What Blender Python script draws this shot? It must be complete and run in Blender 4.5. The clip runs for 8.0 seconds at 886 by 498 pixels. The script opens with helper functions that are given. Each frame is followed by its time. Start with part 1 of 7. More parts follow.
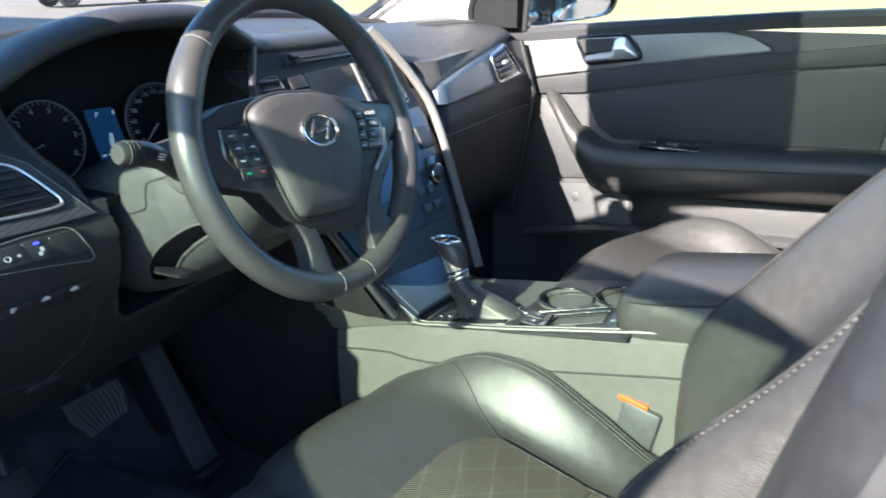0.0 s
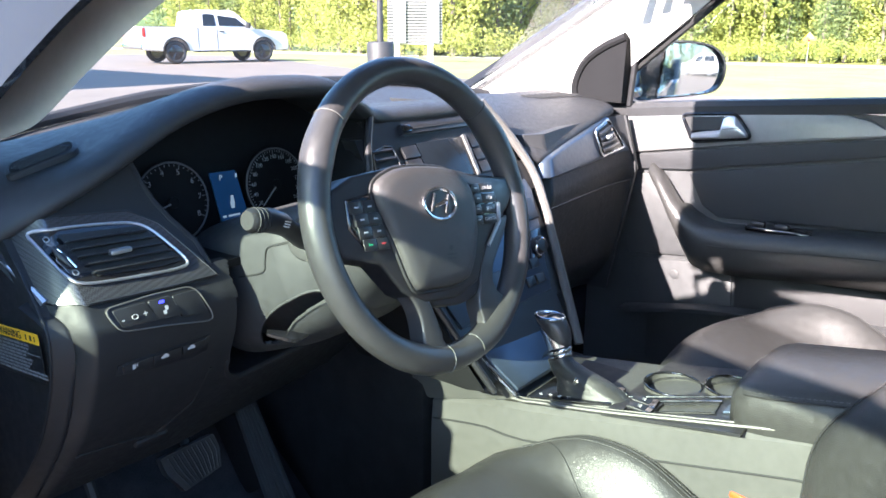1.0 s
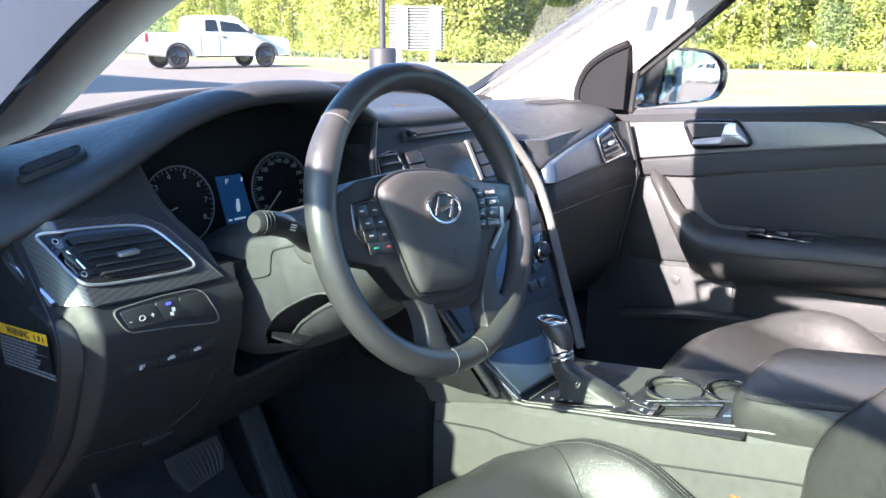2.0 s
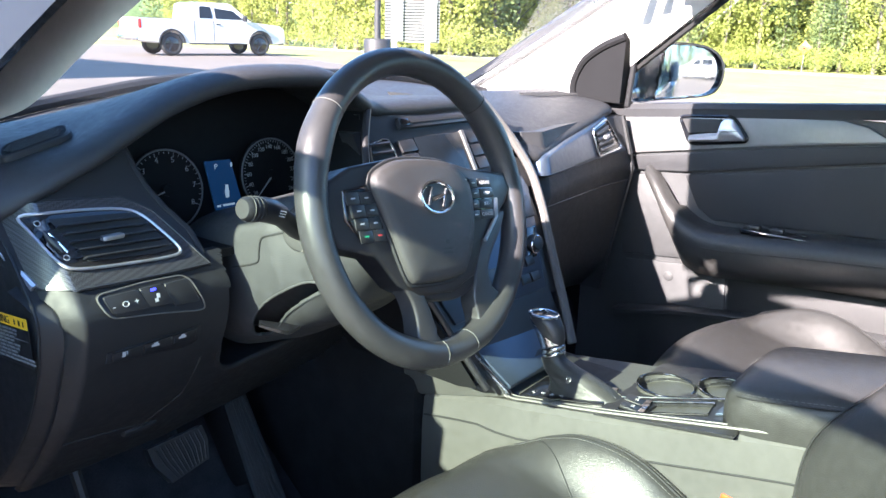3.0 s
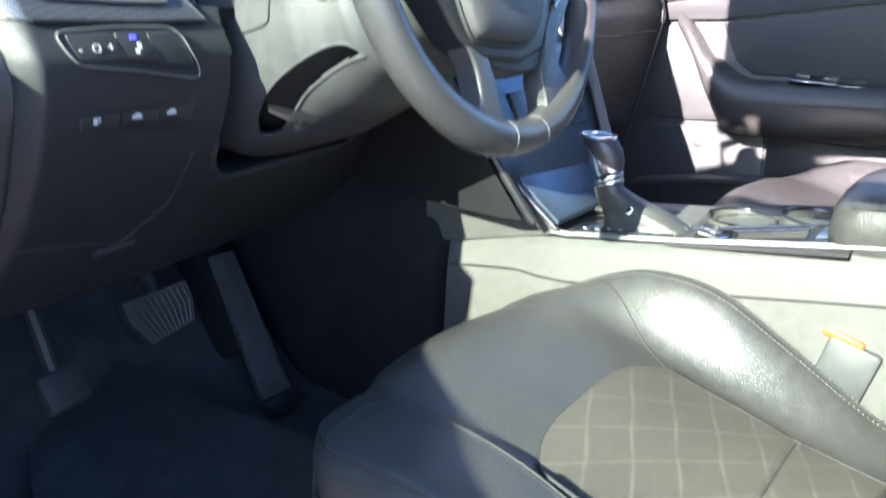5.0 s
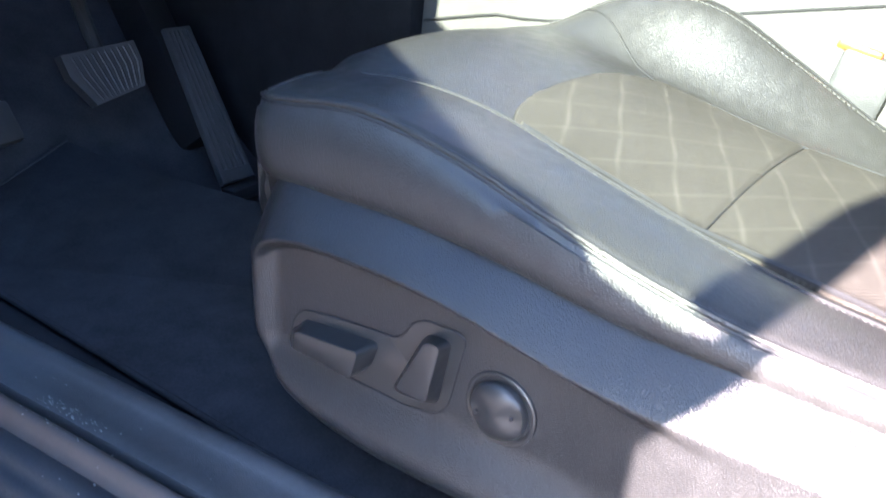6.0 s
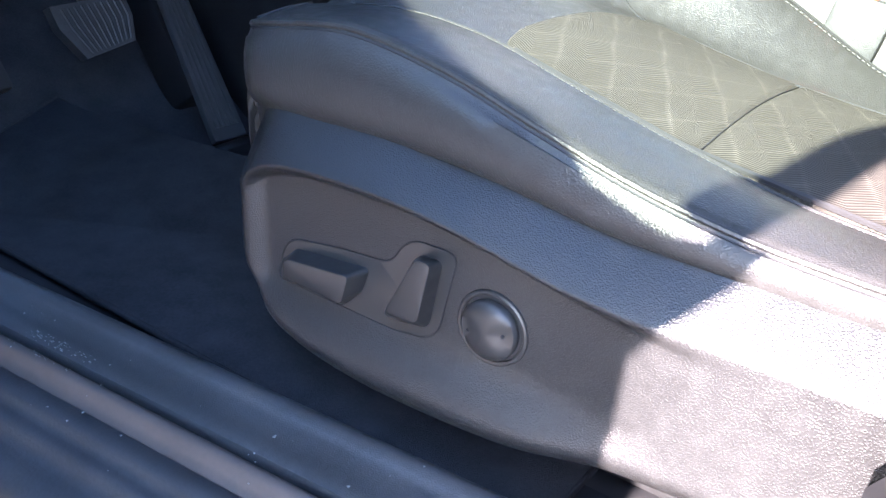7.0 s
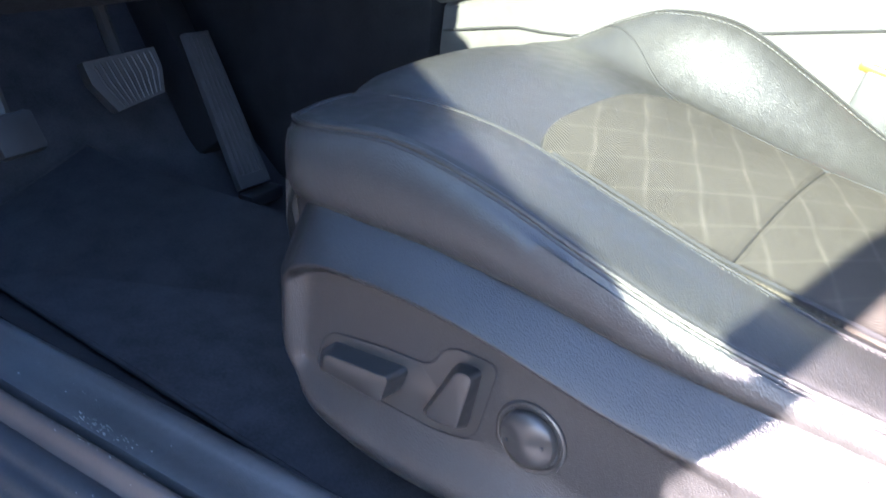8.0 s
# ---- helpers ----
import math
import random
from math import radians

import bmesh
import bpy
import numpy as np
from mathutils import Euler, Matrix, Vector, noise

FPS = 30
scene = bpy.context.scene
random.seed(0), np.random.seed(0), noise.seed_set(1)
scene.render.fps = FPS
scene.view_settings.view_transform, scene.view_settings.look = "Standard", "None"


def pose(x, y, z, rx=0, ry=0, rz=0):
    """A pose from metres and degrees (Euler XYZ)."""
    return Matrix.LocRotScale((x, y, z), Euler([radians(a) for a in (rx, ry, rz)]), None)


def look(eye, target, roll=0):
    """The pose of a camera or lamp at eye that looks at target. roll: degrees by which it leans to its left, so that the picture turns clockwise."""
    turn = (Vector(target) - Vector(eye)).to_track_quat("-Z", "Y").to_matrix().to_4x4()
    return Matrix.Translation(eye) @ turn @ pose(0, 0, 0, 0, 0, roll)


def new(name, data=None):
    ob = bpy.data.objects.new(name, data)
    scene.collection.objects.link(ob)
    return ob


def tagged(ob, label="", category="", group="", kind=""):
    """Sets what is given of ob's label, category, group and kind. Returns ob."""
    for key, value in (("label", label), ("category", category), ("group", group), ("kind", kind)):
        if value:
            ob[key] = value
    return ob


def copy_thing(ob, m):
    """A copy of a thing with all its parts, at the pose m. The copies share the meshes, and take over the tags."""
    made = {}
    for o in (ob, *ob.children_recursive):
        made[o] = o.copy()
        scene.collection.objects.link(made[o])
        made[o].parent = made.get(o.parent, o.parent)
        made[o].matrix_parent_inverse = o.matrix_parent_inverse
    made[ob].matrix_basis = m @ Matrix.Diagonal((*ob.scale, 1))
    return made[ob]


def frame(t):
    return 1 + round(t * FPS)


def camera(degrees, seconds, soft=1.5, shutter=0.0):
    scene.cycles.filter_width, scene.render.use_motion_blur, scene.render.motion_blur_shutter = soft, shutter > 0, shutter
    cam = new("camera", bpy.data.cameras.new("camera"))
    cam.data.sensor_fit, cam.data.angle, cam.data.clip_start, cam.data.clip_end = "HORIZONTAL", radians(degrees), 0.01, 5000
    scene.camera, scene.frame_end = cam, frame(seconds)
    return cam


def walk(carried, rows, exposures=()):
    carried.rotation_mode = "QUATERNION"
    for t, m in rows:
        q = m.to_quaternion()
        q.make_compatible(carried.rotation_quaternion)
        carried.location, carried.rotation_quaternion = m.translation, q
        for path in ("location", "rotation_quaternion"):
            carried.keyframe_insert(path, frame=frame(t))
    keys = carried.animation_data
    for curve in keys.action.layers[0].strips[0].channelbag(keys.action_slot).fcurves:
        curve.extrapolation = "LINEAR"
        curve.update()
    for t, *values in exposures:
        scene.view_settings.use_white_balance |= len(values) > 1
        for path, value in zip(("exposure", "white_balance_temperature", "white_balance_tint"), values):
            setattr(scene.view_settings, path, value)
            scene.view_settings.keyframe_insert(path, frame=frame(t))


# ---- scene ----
cam = camera(58.2, 8.0, soft=1.5, shutter=0.3)
PATH = [
    (0, (-1.064, -0.64, 1.178), (0.499, 0.409, 0.502), -1.3),
    (0.5, (-1.075, -0.603, 1.183), (0.422, 0.583, 0.589), -0.7),
    (1, (-1.081, -0.593, 1.194), (0.409, 0.632, 0.665), 0.1),
    (1.2, (-1.082, -0.597, 1.197), (0.404, 0.641, 0.686), 0.1),
    (2.5, (-1.095, -0.596, 1.19), (0.405, 0.62, 0.67), 0.8),
    (3, (-1.079, -0.585, 1.186), (0.423, 0.624, 0.655), 1.6),
    (3.5, (-1.054, -0.539, 1.182), (0.443, 0.667, 0.629), 1.5),
    (4, (-1.048, -0.451, 1.166), (0.472, 0.721, 0.605), 0.8),
    (4.2, (-1.046, -0.427, 1.146), (0.487, 0.728, 0.582), 0.4),
    (5.3, (-1.009, -0.419, 0.878), (0.511, 0.657, 0.149), 3.6),
    (5.5, (-1.002, -0.429, 0.825), (0.505, 0.638, 0.056), 3.6),
    (5.7, (-0.998, -0.437, 0.777), (0.501, 0.621, -0.021), 3.5),
    (6, (-0.997, -0.445, 0.719), (0.494, 0.592, -0.117), 3.4),
    (6.5, (-1.001, -0.455, 0.686), (0.488, 0.568, -0.173), 3.5),
    (7, (-1.005, -0.458, 0.677), (0.483, 0.563, -0.185), 3.5),
    (7.5, (-1.009, -0.458, 0.688), (0.48, 0.561, -0.174), 3.6),
    (8, (-1.007, -0.425, 0.745), (0.474, 0.607, -0.114), 4.1),
]
EXPOSURES = [(0.0, 3.12, 5880, 1), (1.0, 3.32, 5850, 8), (4.0, 3.38, 5850, 9), (5.3, 4.05, 5800, 15), (6.5, 4.3, 5800, 16), (8.0, 4.3, 5800, 16)]
walk(cam, [(t, look(eye, target, roll)) for t, eye, target, roll in PATH], EXPOSURES)

# ---- world and sun ----
SUN = Vector((1.0, -0.02, -0.52))      # the way the sunlight travels: in from the driver's side
world = bpy.data.worlds.new("sky")
scene.world = world
world.use_nodes = True
wt = world.node_tree
sky = wt.nodes.new("ShaderNodeTexSky")
sky.sky_type, sky.sun_disc = "NISHITA", False
sky.ozone_density = 5.5
sky.sun_elevation, sky.sun_rotation = math.atan2(-SUN.z, 1.0), radians(270)
wt.nodes["Background"].inputs["Strength"].default_value = 0.09
wt.links.new(sky.outputs[0], wt.nodes["Background"].inputs["Color"])
sun = new("sun", bpy.data.lights.new("sun", "SUN"))
sun.data.energy, sun.data.angle, sun.data.color = 5.0, radians(0.6), (1.0, 0.82, 0.71)
sun.matrix_world = look((-20, 0, 12), Vector((-20, 0, 12)) + SUN)


# ---- materials ----
def mat(name, color, rough=0.5, metal=0.0, spec=0.5, var=0.25, vscale=6.0, bump=0.0, bscale=400.0, voro=False, coat=0.0, stretch=(1, 1, 1), island=0.0, crease=0.0):
    m = bpy.data.materials.new(name)
    m.use_nodes = True
    n, l = m.node_tree.nodes, m.node_tree.links
    b = n["Principled BSDF"]
    tc = n.new("ShaderNodeTexCoord")
    mp = n.new("ShaderNodeMapping")
    mp.inputs["Scale"].default_value = stretch
    l.new(tc.outputs["Object"], mp.inputs["Vector"])
    nz = n.new("ShaderNodeTexNoise")
    nz.inputs["Scale"].default_value, nz.inputs["Detail"].default_value = vscale, 6
    l.new(mp.outputs[0], nz.inputs["Vector"])
    nf = n.new("ShaderNodeTexNoise")
    nf.inputs["Scale"].default_value, nf.inputs["Detail"].default_value = vscale * 14, 4
    l.new(mp.outputs[0], nf.inputs["Vector"])
    ad = n.new("ShaderNodeMath")
    ad.operation = "ADD"
    l.new(nz.outputs[0], ad.inputs[0])
    l.new(nf.outputs[0], ad.inputs[1])
    src = ad.outputs[0]
    if island:
        g = n.new("ShaderNodeNewGeometry")
        ml = n.new("ShaderNodeMath")
        ml.operation = "MULTIPLY_ADD"
        ml.inputs[1].default_value = island
        l.new(g.outputs["Random Per Island"], ml.inputs[0])
        l.new(src, ml.inputs[2])
        src = ml.outputs[0]
    cr = n.new("ShaderNodeMapRange")
    cr.inputs["From Min"].default_value, cr.inputs["From Max"].default_value = 0.6, 1.4 + island
    cr.inputs["To Min"].default_value, cr.inputs["To Max"].default_value = 1 - var, 1 + var
    l.new(src, cr.inputs["Value"])
    mx = n.new("ShaderNodeMix")
    mx.data_type, mx.blend_type = "RGBA", "MULTIPLY"
    mx.inputs[0].default_value = 1
    mx.inputs[6].default_value = (*color, 1)
    l.new(cr.outputs[0], mx.inputs[7])
    l.new(mx.outputs[2], b.inputs["Base Color"])
    rr = n.new("ShaderNodeMapRange")
    rr.inputs["From Min"].default_value, rr.inputs["From Max"].default_value = 0.3, 0.7
    rr.inputs["To Min"].default_value, rr.inputs["To Max"].default_value = max(0.02, rough - 0.07), min(1, rough + 0.07)
    l.new(nf.outputs[0], rr.inputs["Value"])
    l.new(rr.outputs[0], b.inputs["Roughness"])
    b.inputs["Metallic"].default_value = metal
    b.inputs["Specular IOR Level"].default_value = spec
    b.inputs["Coat Weight"].default_value = coat
    if bump:
        if voro:
            bz = n.new("ShaderNodeTexVoronoi")
            bz.feature = "SMOOTH_F1"
            bz.inputs["Scale"].default_value = bscale * 2.0
            sm = n.new("ShaderNodeMapRange")
            sm.inputs["From Min"].default_value, sm.inputs["From Max"].default_value = 0.55, 0.1
            l.new(mp.outputs[0], bz.inputs["Vector"])
            l.new(bz.outputs["Distance"], sm.inputs["Value"])
            h = sm.outputs[0]
            if crease:
                # soft worn folds over the grain
                cz, cm, ca = n.new("ShaderNodeTexVoronoi"), n.new("ShaderNodeMapRange"), n.new("ShaderNodeMath")
                cw, cd = n.new("ShaderNodeTexNoise"), n.new("ShaderNodeMix")
                cw.inputs["Scale"].default_value = 14
                cd.data_type = "VECTOR"
                cd.inputs[0].default_value = 0.12
                l.new(mp.outputs[0], cw.inputs["Vector"])
                l.new(mp.outputs[0], cd.inputs[4])
                l.new(cw.outputs["Color"], cd.inputs[5])
                cz.feature = "DISTANCE_TO_EDGE"
                cz.inputs["Scale"].default_value = 48
                l.new(cd.outputs[1], cz.inputs["Vector"])
                cm.inputs["From Max"].default_value = 0.07
                cm.inputs["To Max"].default_value = crease
                l.new(cz.outputs["Distance"], cm.inputs["Value"])
                ca.operation = "ADD"
                l.new(h, ca.inputs[0])
                l.new(cm.outputs[0], ca.inputs[1])
                h = ca.outputs[0]
        else:
            bz = n.new("ShaderNodeTexNoise")
            bz.inputs["Scale"].default_value, bz.inputs["Detail"].default_value = bscale, 3
            l.new(mp.outputs[0], bz.inputs["Vector"])
            h = bz.outputs[0]
        bp = n.new("ShaderNodeBump")
        bp.inputs["Strength"].default_value, bp.inputs["Distance"].default_value = bump, 0.0006 if voro else 0.001
        l.new(h, bp.inputs["Height"])
        l.new(bp.outputs[0], b.inputs["Normal"])
    return m


def glass(name, tint, gloss=0.08):
    m = bpy.data.materials.new(name)
    m.use_nodes = True
    n, l = m.node_tree.nodes, m.node_tree.links
    n.remove(n["Principled BSDF"])
    tr, gl, mx = n.new("ShaderNodeBsdfTransparent"), n.new("ShaderNodeBsdfGlossy"), n.new("ShaderNodeMixShader")
    lw, pw, fr = n.new("ShaderNodeLayerWeight"), n.new("ShaderNodeMath"), n.new("ShaderNodeMath")
    tr.inputs[0].default_value = (*tint, 1)
    gl.inputs["Roughness"].default_value = 0.02
    lw.inputs["Blend"].default_value = 0.5
    pw.operation, fr.operation = "POWER", "MULTIPLY_ADD"
    pw.inputs[1].default_value, fr.inputs[1].default_value, fr.inputs[2].default_value = 5.0, 0.7, gloss
    l.new(lw.outputs["Facing"], pw.inputs[0])
    l.new(pw.outputs[0], fr.inputs[0])
    l.new(fr.outputs[0], mx.inputs[0])
    l.new(tr.outputs[0], mx.inputs[1])
    l.new(gl.outputs[0], mx.inputs[2])
    l.new(mx.outputs[0], n["Material Output"].inputs[0])
    return m


def glow(name, color, strength):
    m = bpy.data.materials.new(name)
    m.use_nodes = True
    b = m.node_tree.nodes["Principled BSDF"]
    b.inputs["Base Color"].default_value = (*[c * 0.3 for c in color], 1)
    b.inputs["Emission Color"].default_value = (*color, 1)
    b.inputs["Emission Strength"].default_value = strength
    b.inputs["Roughness"].default_value = 0.15
    return m


def leafy(name, color, var):
    """Leaves that let part of the light through."""
    m = mat(name, color, 0.7, spec=0.2, var=var, vscale=0.5, island=0.6)
    n, l = m.node_tree.nodes, m.node_tree.links
    b = n["Principled BSDF"]
    tl, mx = n.new("ShaderNodeBsdfTranslucent"), n.new("ShaderNodeMixShader")
    l.new(b.inputs["Base Color"].links[0].from_socket, tl.inputs["Color"])
    mx.inputs[0].default_value = 0.45
    l.new(b.outputs[0], mx.inputs[1])
    l.new(tl.outputs[0], mx.inputs[2])
    l.new(mx.outputs[0], n["Material Output"].inputs[0])
    return m


def weave(name, color, color2, scale, rough):
    """A small two-tone checker weave with a sheen: carbon-look trim."""
    m = bpy.data.materials.new(name)
    m.use_nodes = True
    n, l = m.node_tree.nodes, m.node_tree.links
    b = n["Principled BSDF"]
    tc, mp, ck = n.new("ShaderNodeTexCoord"), n.new("ShaderNodeMapping"), n.new("ShaderNodeTexChecker")
    mp.inputs["Rotation"].default_value = (0.3, 0.75, 0.3)
    l.new(tc.outputs["Object"], mp.inputs["Vector"])
    l.new(mp.outputs[0], ck.inputs["Vector"])
    ck.inputs["Scale"].default_value = scale
    ck.inputs["Color1"].default_value, ck.inputs["Color2"].default_value = (*color, 1), (*color2, 1)
    l.new(ck.outputs[0], b.inputs["Base Color"])
    b.inputs["Roughness"].default_value = rough
    b.inputs["Coat Weight"].default_value = 0.6
    b.inputs["Coat Roughness"].default_value = 0.15
    return m


def herringbone(name, color):
    """Woven seat cloth: fine ribs that fan out in bands, and paler zigzag quilting lines."""
    m = mat(name, color, 0.9, spec=0.25, var=0.2, vscale=9)
    n, l = m.node_tree.nodes, m.node_tree.links
    b = n["Principled BSDF"]
    def op(kind, a, c, third=None):
        k = n.new("ShaderNodeMath")
        k.operation = kind
        for i, v in enumerate((a, c, third)):
            if v is None:
                continue
            if isinstance(v, (int, float)):
                k.inputs[i].default_value = v
            else:
                l.new(v, k.inputs[i])
        return k.outputs[0]
    tc, sp = n.new("ShaderNodeTexCoord"), n.new("ShaderNodeSeparateXYZ")
    l.new(tc.outputs["Object"], sp.inputs[0])
    x, y = sp.outputs[0], sp.outputs[1]
    # w runs across the quilted bands, s along them
    w = op("MULTIPLY_ADD", x, 0.42, op("MULTIPLY", y, -0.91))
    s = op("MULTIPLY_ADD", x, 0.91, op("MULTIPLY", y, 0.42))
    wob = op("MULTIPLY", op("SUBTRACT", op("PINGPONG", op("ADD", s, 2.0), 0.045), 0.0225), 0.05)
    w = op("ADD", op("ADD", w, wob), 2.0)
    half = op("PINGPONG", w, 0.0214)
    # ribs that fan: their slope swings along the band
    swing = op("SINE", op("MULTIPLY", s, 34.0), 0.0)
    ph = op("ADD", op("ADD", op("MULTIPLY_ADD", op("MULTIPLY", half, swing), 0.5, s), op("MULTIPLY", half, 0.8)), 3.0)
    rib = op("DIVIDE", op("PINGPONG", ph, 0.0017), 0.0017)
    # pale quilting lines between the bands, fainter here and there
    beat = op("MULTIPLY_ADD", op("SINE", op("ADD", op("MULTIPLY", s, 90.0), op("MULTIPLY", w, 73.0)), 0.0), 0.25, 0.7)
    near = op("SUBTRACT", 1.0, op("MINIMUM", op("DIVIDE", half, 0.0030), 1.0))
    q = op("MULTIPLY", op("MULTIPLY", near, beat), 0.5)
    # a fainter family of lines crosses them
    w2 = op("ADD", op("MULTIPLY_ADD", x, 0.62, op("MULTIPLY", y, 0.78)), 2.0)
    near2 = op("SUBTRACT", 1.0, op("MINIMUM", op("DIVIDE", op("PINGPONG", w2, 0.0214), 0.0028), 1.0))
    q = op("ADD", q, op("MULTIPLY", near2, 0.24))
    shade = op("ADD", op("MULTIPLY_ADD", rib, 0.62, 0.62), q)
    src = b.inputs["Base Color"].links[0].from_socket
    mx = n.new("ShaderNodeMix")
    mx.data_type, mx.blend_type = "RGBA", "MULTIPLY"
    mx.inputs[0].default_value = 1
    l.new(src, mx.inputs[6])
    l.new(shade, mx.inputs[7])
    l.new(mx.outputs[2], b.inputs["Base Color"])
    bp = n.new("ShaderNodeBump")
    bp.inputs["Strength"].default_value, bp.inputs["Distance"].default_value = 0.6, 0.0008
    l.new(rib, bp.inputs["Height"])
    l.new(bp.outputs[0], b.inputs["Normal"])
    return m


LEATHER = mat("black_leather", (0.033, 0.0325, 0.032), 0.36, spec=0.38, bump=0.34, bscale=420, voro=True, var=0.2, crease=0.35)
HUB = mat("fine_grained_airbag_cover", (0.040, 0.038, 0.038), 0.5, bump=0.5, bscale=700, voro=True, var=0.12)
WHEEL_LEATHER = mat("wheel_leather", (0.034, 0.0335, 0.035), 0.36, bump=0.15, bscale=700, voro=True, var=0.15)
PLASTIC = mat("grained_black_plastic", (0.040, 0.041, 0.043), 0.48, bump=0.28, bscale=480, voro=True, var=0.15)
COVER = mat("grained_seat_cover_plastic", (0.022, 0.0220, 0.0225), 0.37, spec=0.5, bump=0.46, bscale=500, voro=True, var=0.2)
CONSOLE = mat("grained_console_plastic", (0.062, 0.061, 0.058), 0.5, bump=0.2, bscale=600, voro=True, var=0.15)
SOFT = mat("soft_black_dash_skin", (0.026, 0.0265, 0.029), 0.55, spec=0.4, bump=0.3, bscale=800, voro=True, var=0.15)
SMOOTH = mat("smooth_black_plastic", (0.018, 0.018, 0.02), 0.38, var=0.15)
# near-black: the shade inside the recess is part of this colour
BINNACLE = mat("matt_black_with_recess_shade", (0.006, 0.0062, 0.007), 0.7, spec=0.15, var=0.15)
BLACK_TRIM = mat("matt_black_trim", (0.010, 0.010, 0.011), 0.8, spec=0.12, var=0.2, vscale=12)
GLOSSY = mat("gloss_black", (0.01, 0.01, 0.012), 0.12, var=0.1, coat=0.5)
DASH = mat("grained_dash_plastic", (0.016, 0.0162, 0.0178), 0.52, spec=0.4, bump=0.25, bscale=600, voro=True, var=0.15)
SWITCH = mat("satin_switch_plastic", (0.027, 0.026, 0.025), 0.38, var=0.12, vscale=5)
PEDAL = mat("worn_pedal_rubber", (0.032, 0.032, 0.034), 0.55, var=0.35, vscale=30, bump=0.3, bscale=300)
RUBBER = mat("black_rubber", (0.015, 0.015, 0.016), 0.65, var=0.2, bump=0.2, bscale=300)
CARPET = mat("charcoal_carpet", (0.033, 0.032, 0.034), 0.95, spec=0.1, var=0.4, vscale=25, bump=1.0, bscale=900)
# the same carpet darkened, footwell shade put into its colour
TUNNEL = mat("shade_dark_tunnel_carpet", (0.013, 0.013, 0.014), 0.95, spec=0.1, var=0.4, vscale=25, bump=1.0, bscale=900)
DOORGREY = mat("satin_grey_trim", (0.16, 0.16, 0.16), 0.38, metal=0.35, var=0.1)
SILVER = mat("satin_silver", (0.5, 0.5, 0.52), 0.42, metal=0.9, var=0.08)
SATIN = mat("satin_grey_rail", (0.12, 0.115, 0.11), 0.45, metal=0.3, var=0.08)
SILL = mat("scuffed_sill_plastic", (0.055, 0.053, 0.052), 0.36, var=0.3, vscale=14, bump=0.35, bscale=900)
CHROME = mat("chrome", (0.62, 0.62, 0.64), 0.22, metal=1.0, var=0.05)
GUNMETAL = mat("gunmetal_panel", (0.07, 0.092, 0.13), 0.36, metal=0.6, var=0.08)
CARBON = weave("carbon_look_trim", (0.012, 0.012, 0.014), (0.05, 0.05, 0.055), 520.0, 0.35)
CLOTH = herringbone("grey_brown_cloth", (0.058, 0.052, 0.044))
THREAD = mat("grey_thread", (0.085, 0.085, 0.083), 0.8, var=0.2)
PILLAR = mat("light_grey_pillar_trim", (0.45, 0.44, 0.42), 0.75, var=0.08, bump=0.2, bscale=700)
DUSTY = mat("dusty_dark_step", (0.040, 0.039, 0.040), 0.5, var=0.35, vscale=18, bump=0.25, bscale=400)
PAINT = mat("dark_car_paint", (0.012, 0.013, 0.018), 0.2, coat=1.0, var=0.05)
WHITE_PAINT = mat("white_car_paint", (0.5, 0.5, 0.5), 0.3, coat=0.8, var=0.04, vscale=1.5)
GREY_MARK = mat("grey_print", (0.22, 0.22, 0.22), 0.6, var=0.05)
WHITE_MARK = mat("white_print", (0.42, 0.42, 0.42), 0.6, var=0.05)
RED = mat("red_lens", (0.5, 0.02, 0.02), 0.2, var=0.1)
ORANGE = mat("orange_button", (0.7, 0.07, 0.012), 0.4, var=0.1)
YELLOW = mat("yellow_label", (0.8, 0.45, 0.02), 0.5, var=0.06)
GREEN_MARK = mat("green_print", (0.05, 0.45, 0.2), 0.5)
RED_MARK = mat("red_print", (0.5, 0.05, 0.05), 0.5)
GLASS = glass("clear_glass", (0.96, 0.98, 0.96), 0.06)
SHIELD = glass("windscreen_glass", (0.94, 0.95, 0.93), 0.06)
TINTED = glass("tinted_glass", (0.75, 0.84, 0.76), 0.06)
ROOFGLASS = glass("dark_sunroof_glass", (0.36, 0.40, 0.38), 0.06)
DARKGLASS = mat("dark_glass", (0.01, 0.012, 0.014), 0.06, var=0.1)
MIRROR = mat("mirror_silver", (0.9, 0.9, 0.9), 0.02, metal=1.0, var=0.01)
SCREEN = mat("unlit_screen", (0.012, 0.016, 0.022), 0.2, spec=0.2, var=0.1)
LCD = glow("blue_display", (0.02, 0.075, 0.20), 0.028)
LCD_MARK = glow("white_display_marks", (0.5, 0.65, 0.8), 0.045)
BLUE_LED = glow("blue_indicator", (0.05, 0.05, 1.0), 0.6)
ASPHALT = mat("worn_asphalt", (0.11, 0.095, 0.082), 0.9, var=0.25, vscale=0.8, bump=0.6, bscale=60)
GRASS = mat("dry_grass", (0.25, 0.255, 0.10), 0.95, spec=0.1, var=0.4, vscale=0.7, bump=0.8, bscale=30)
LEAF = leafy("leaves", (0.29, 0.32, 0.085), 0.4)
LEAF_DARK = leafy("needles_and_shaded_depth_green", (0.17, 0.215, 0.085), 0.4)
BARK = mat("bark", (0.11, 0.095, 0.08), 0.9, var=0.4, vscale=3, bump=0.8, bscale=40)
POST = mat("dark_post_paint", (0.022, 0.022, 0.024), 0.6, var=0.2, vscale=3)
LOUVRE = mat("pale_louvre_steel", (0.30, 0.31, 0.31), 0.5, metal=0.2, var=0.12, vscale=2)
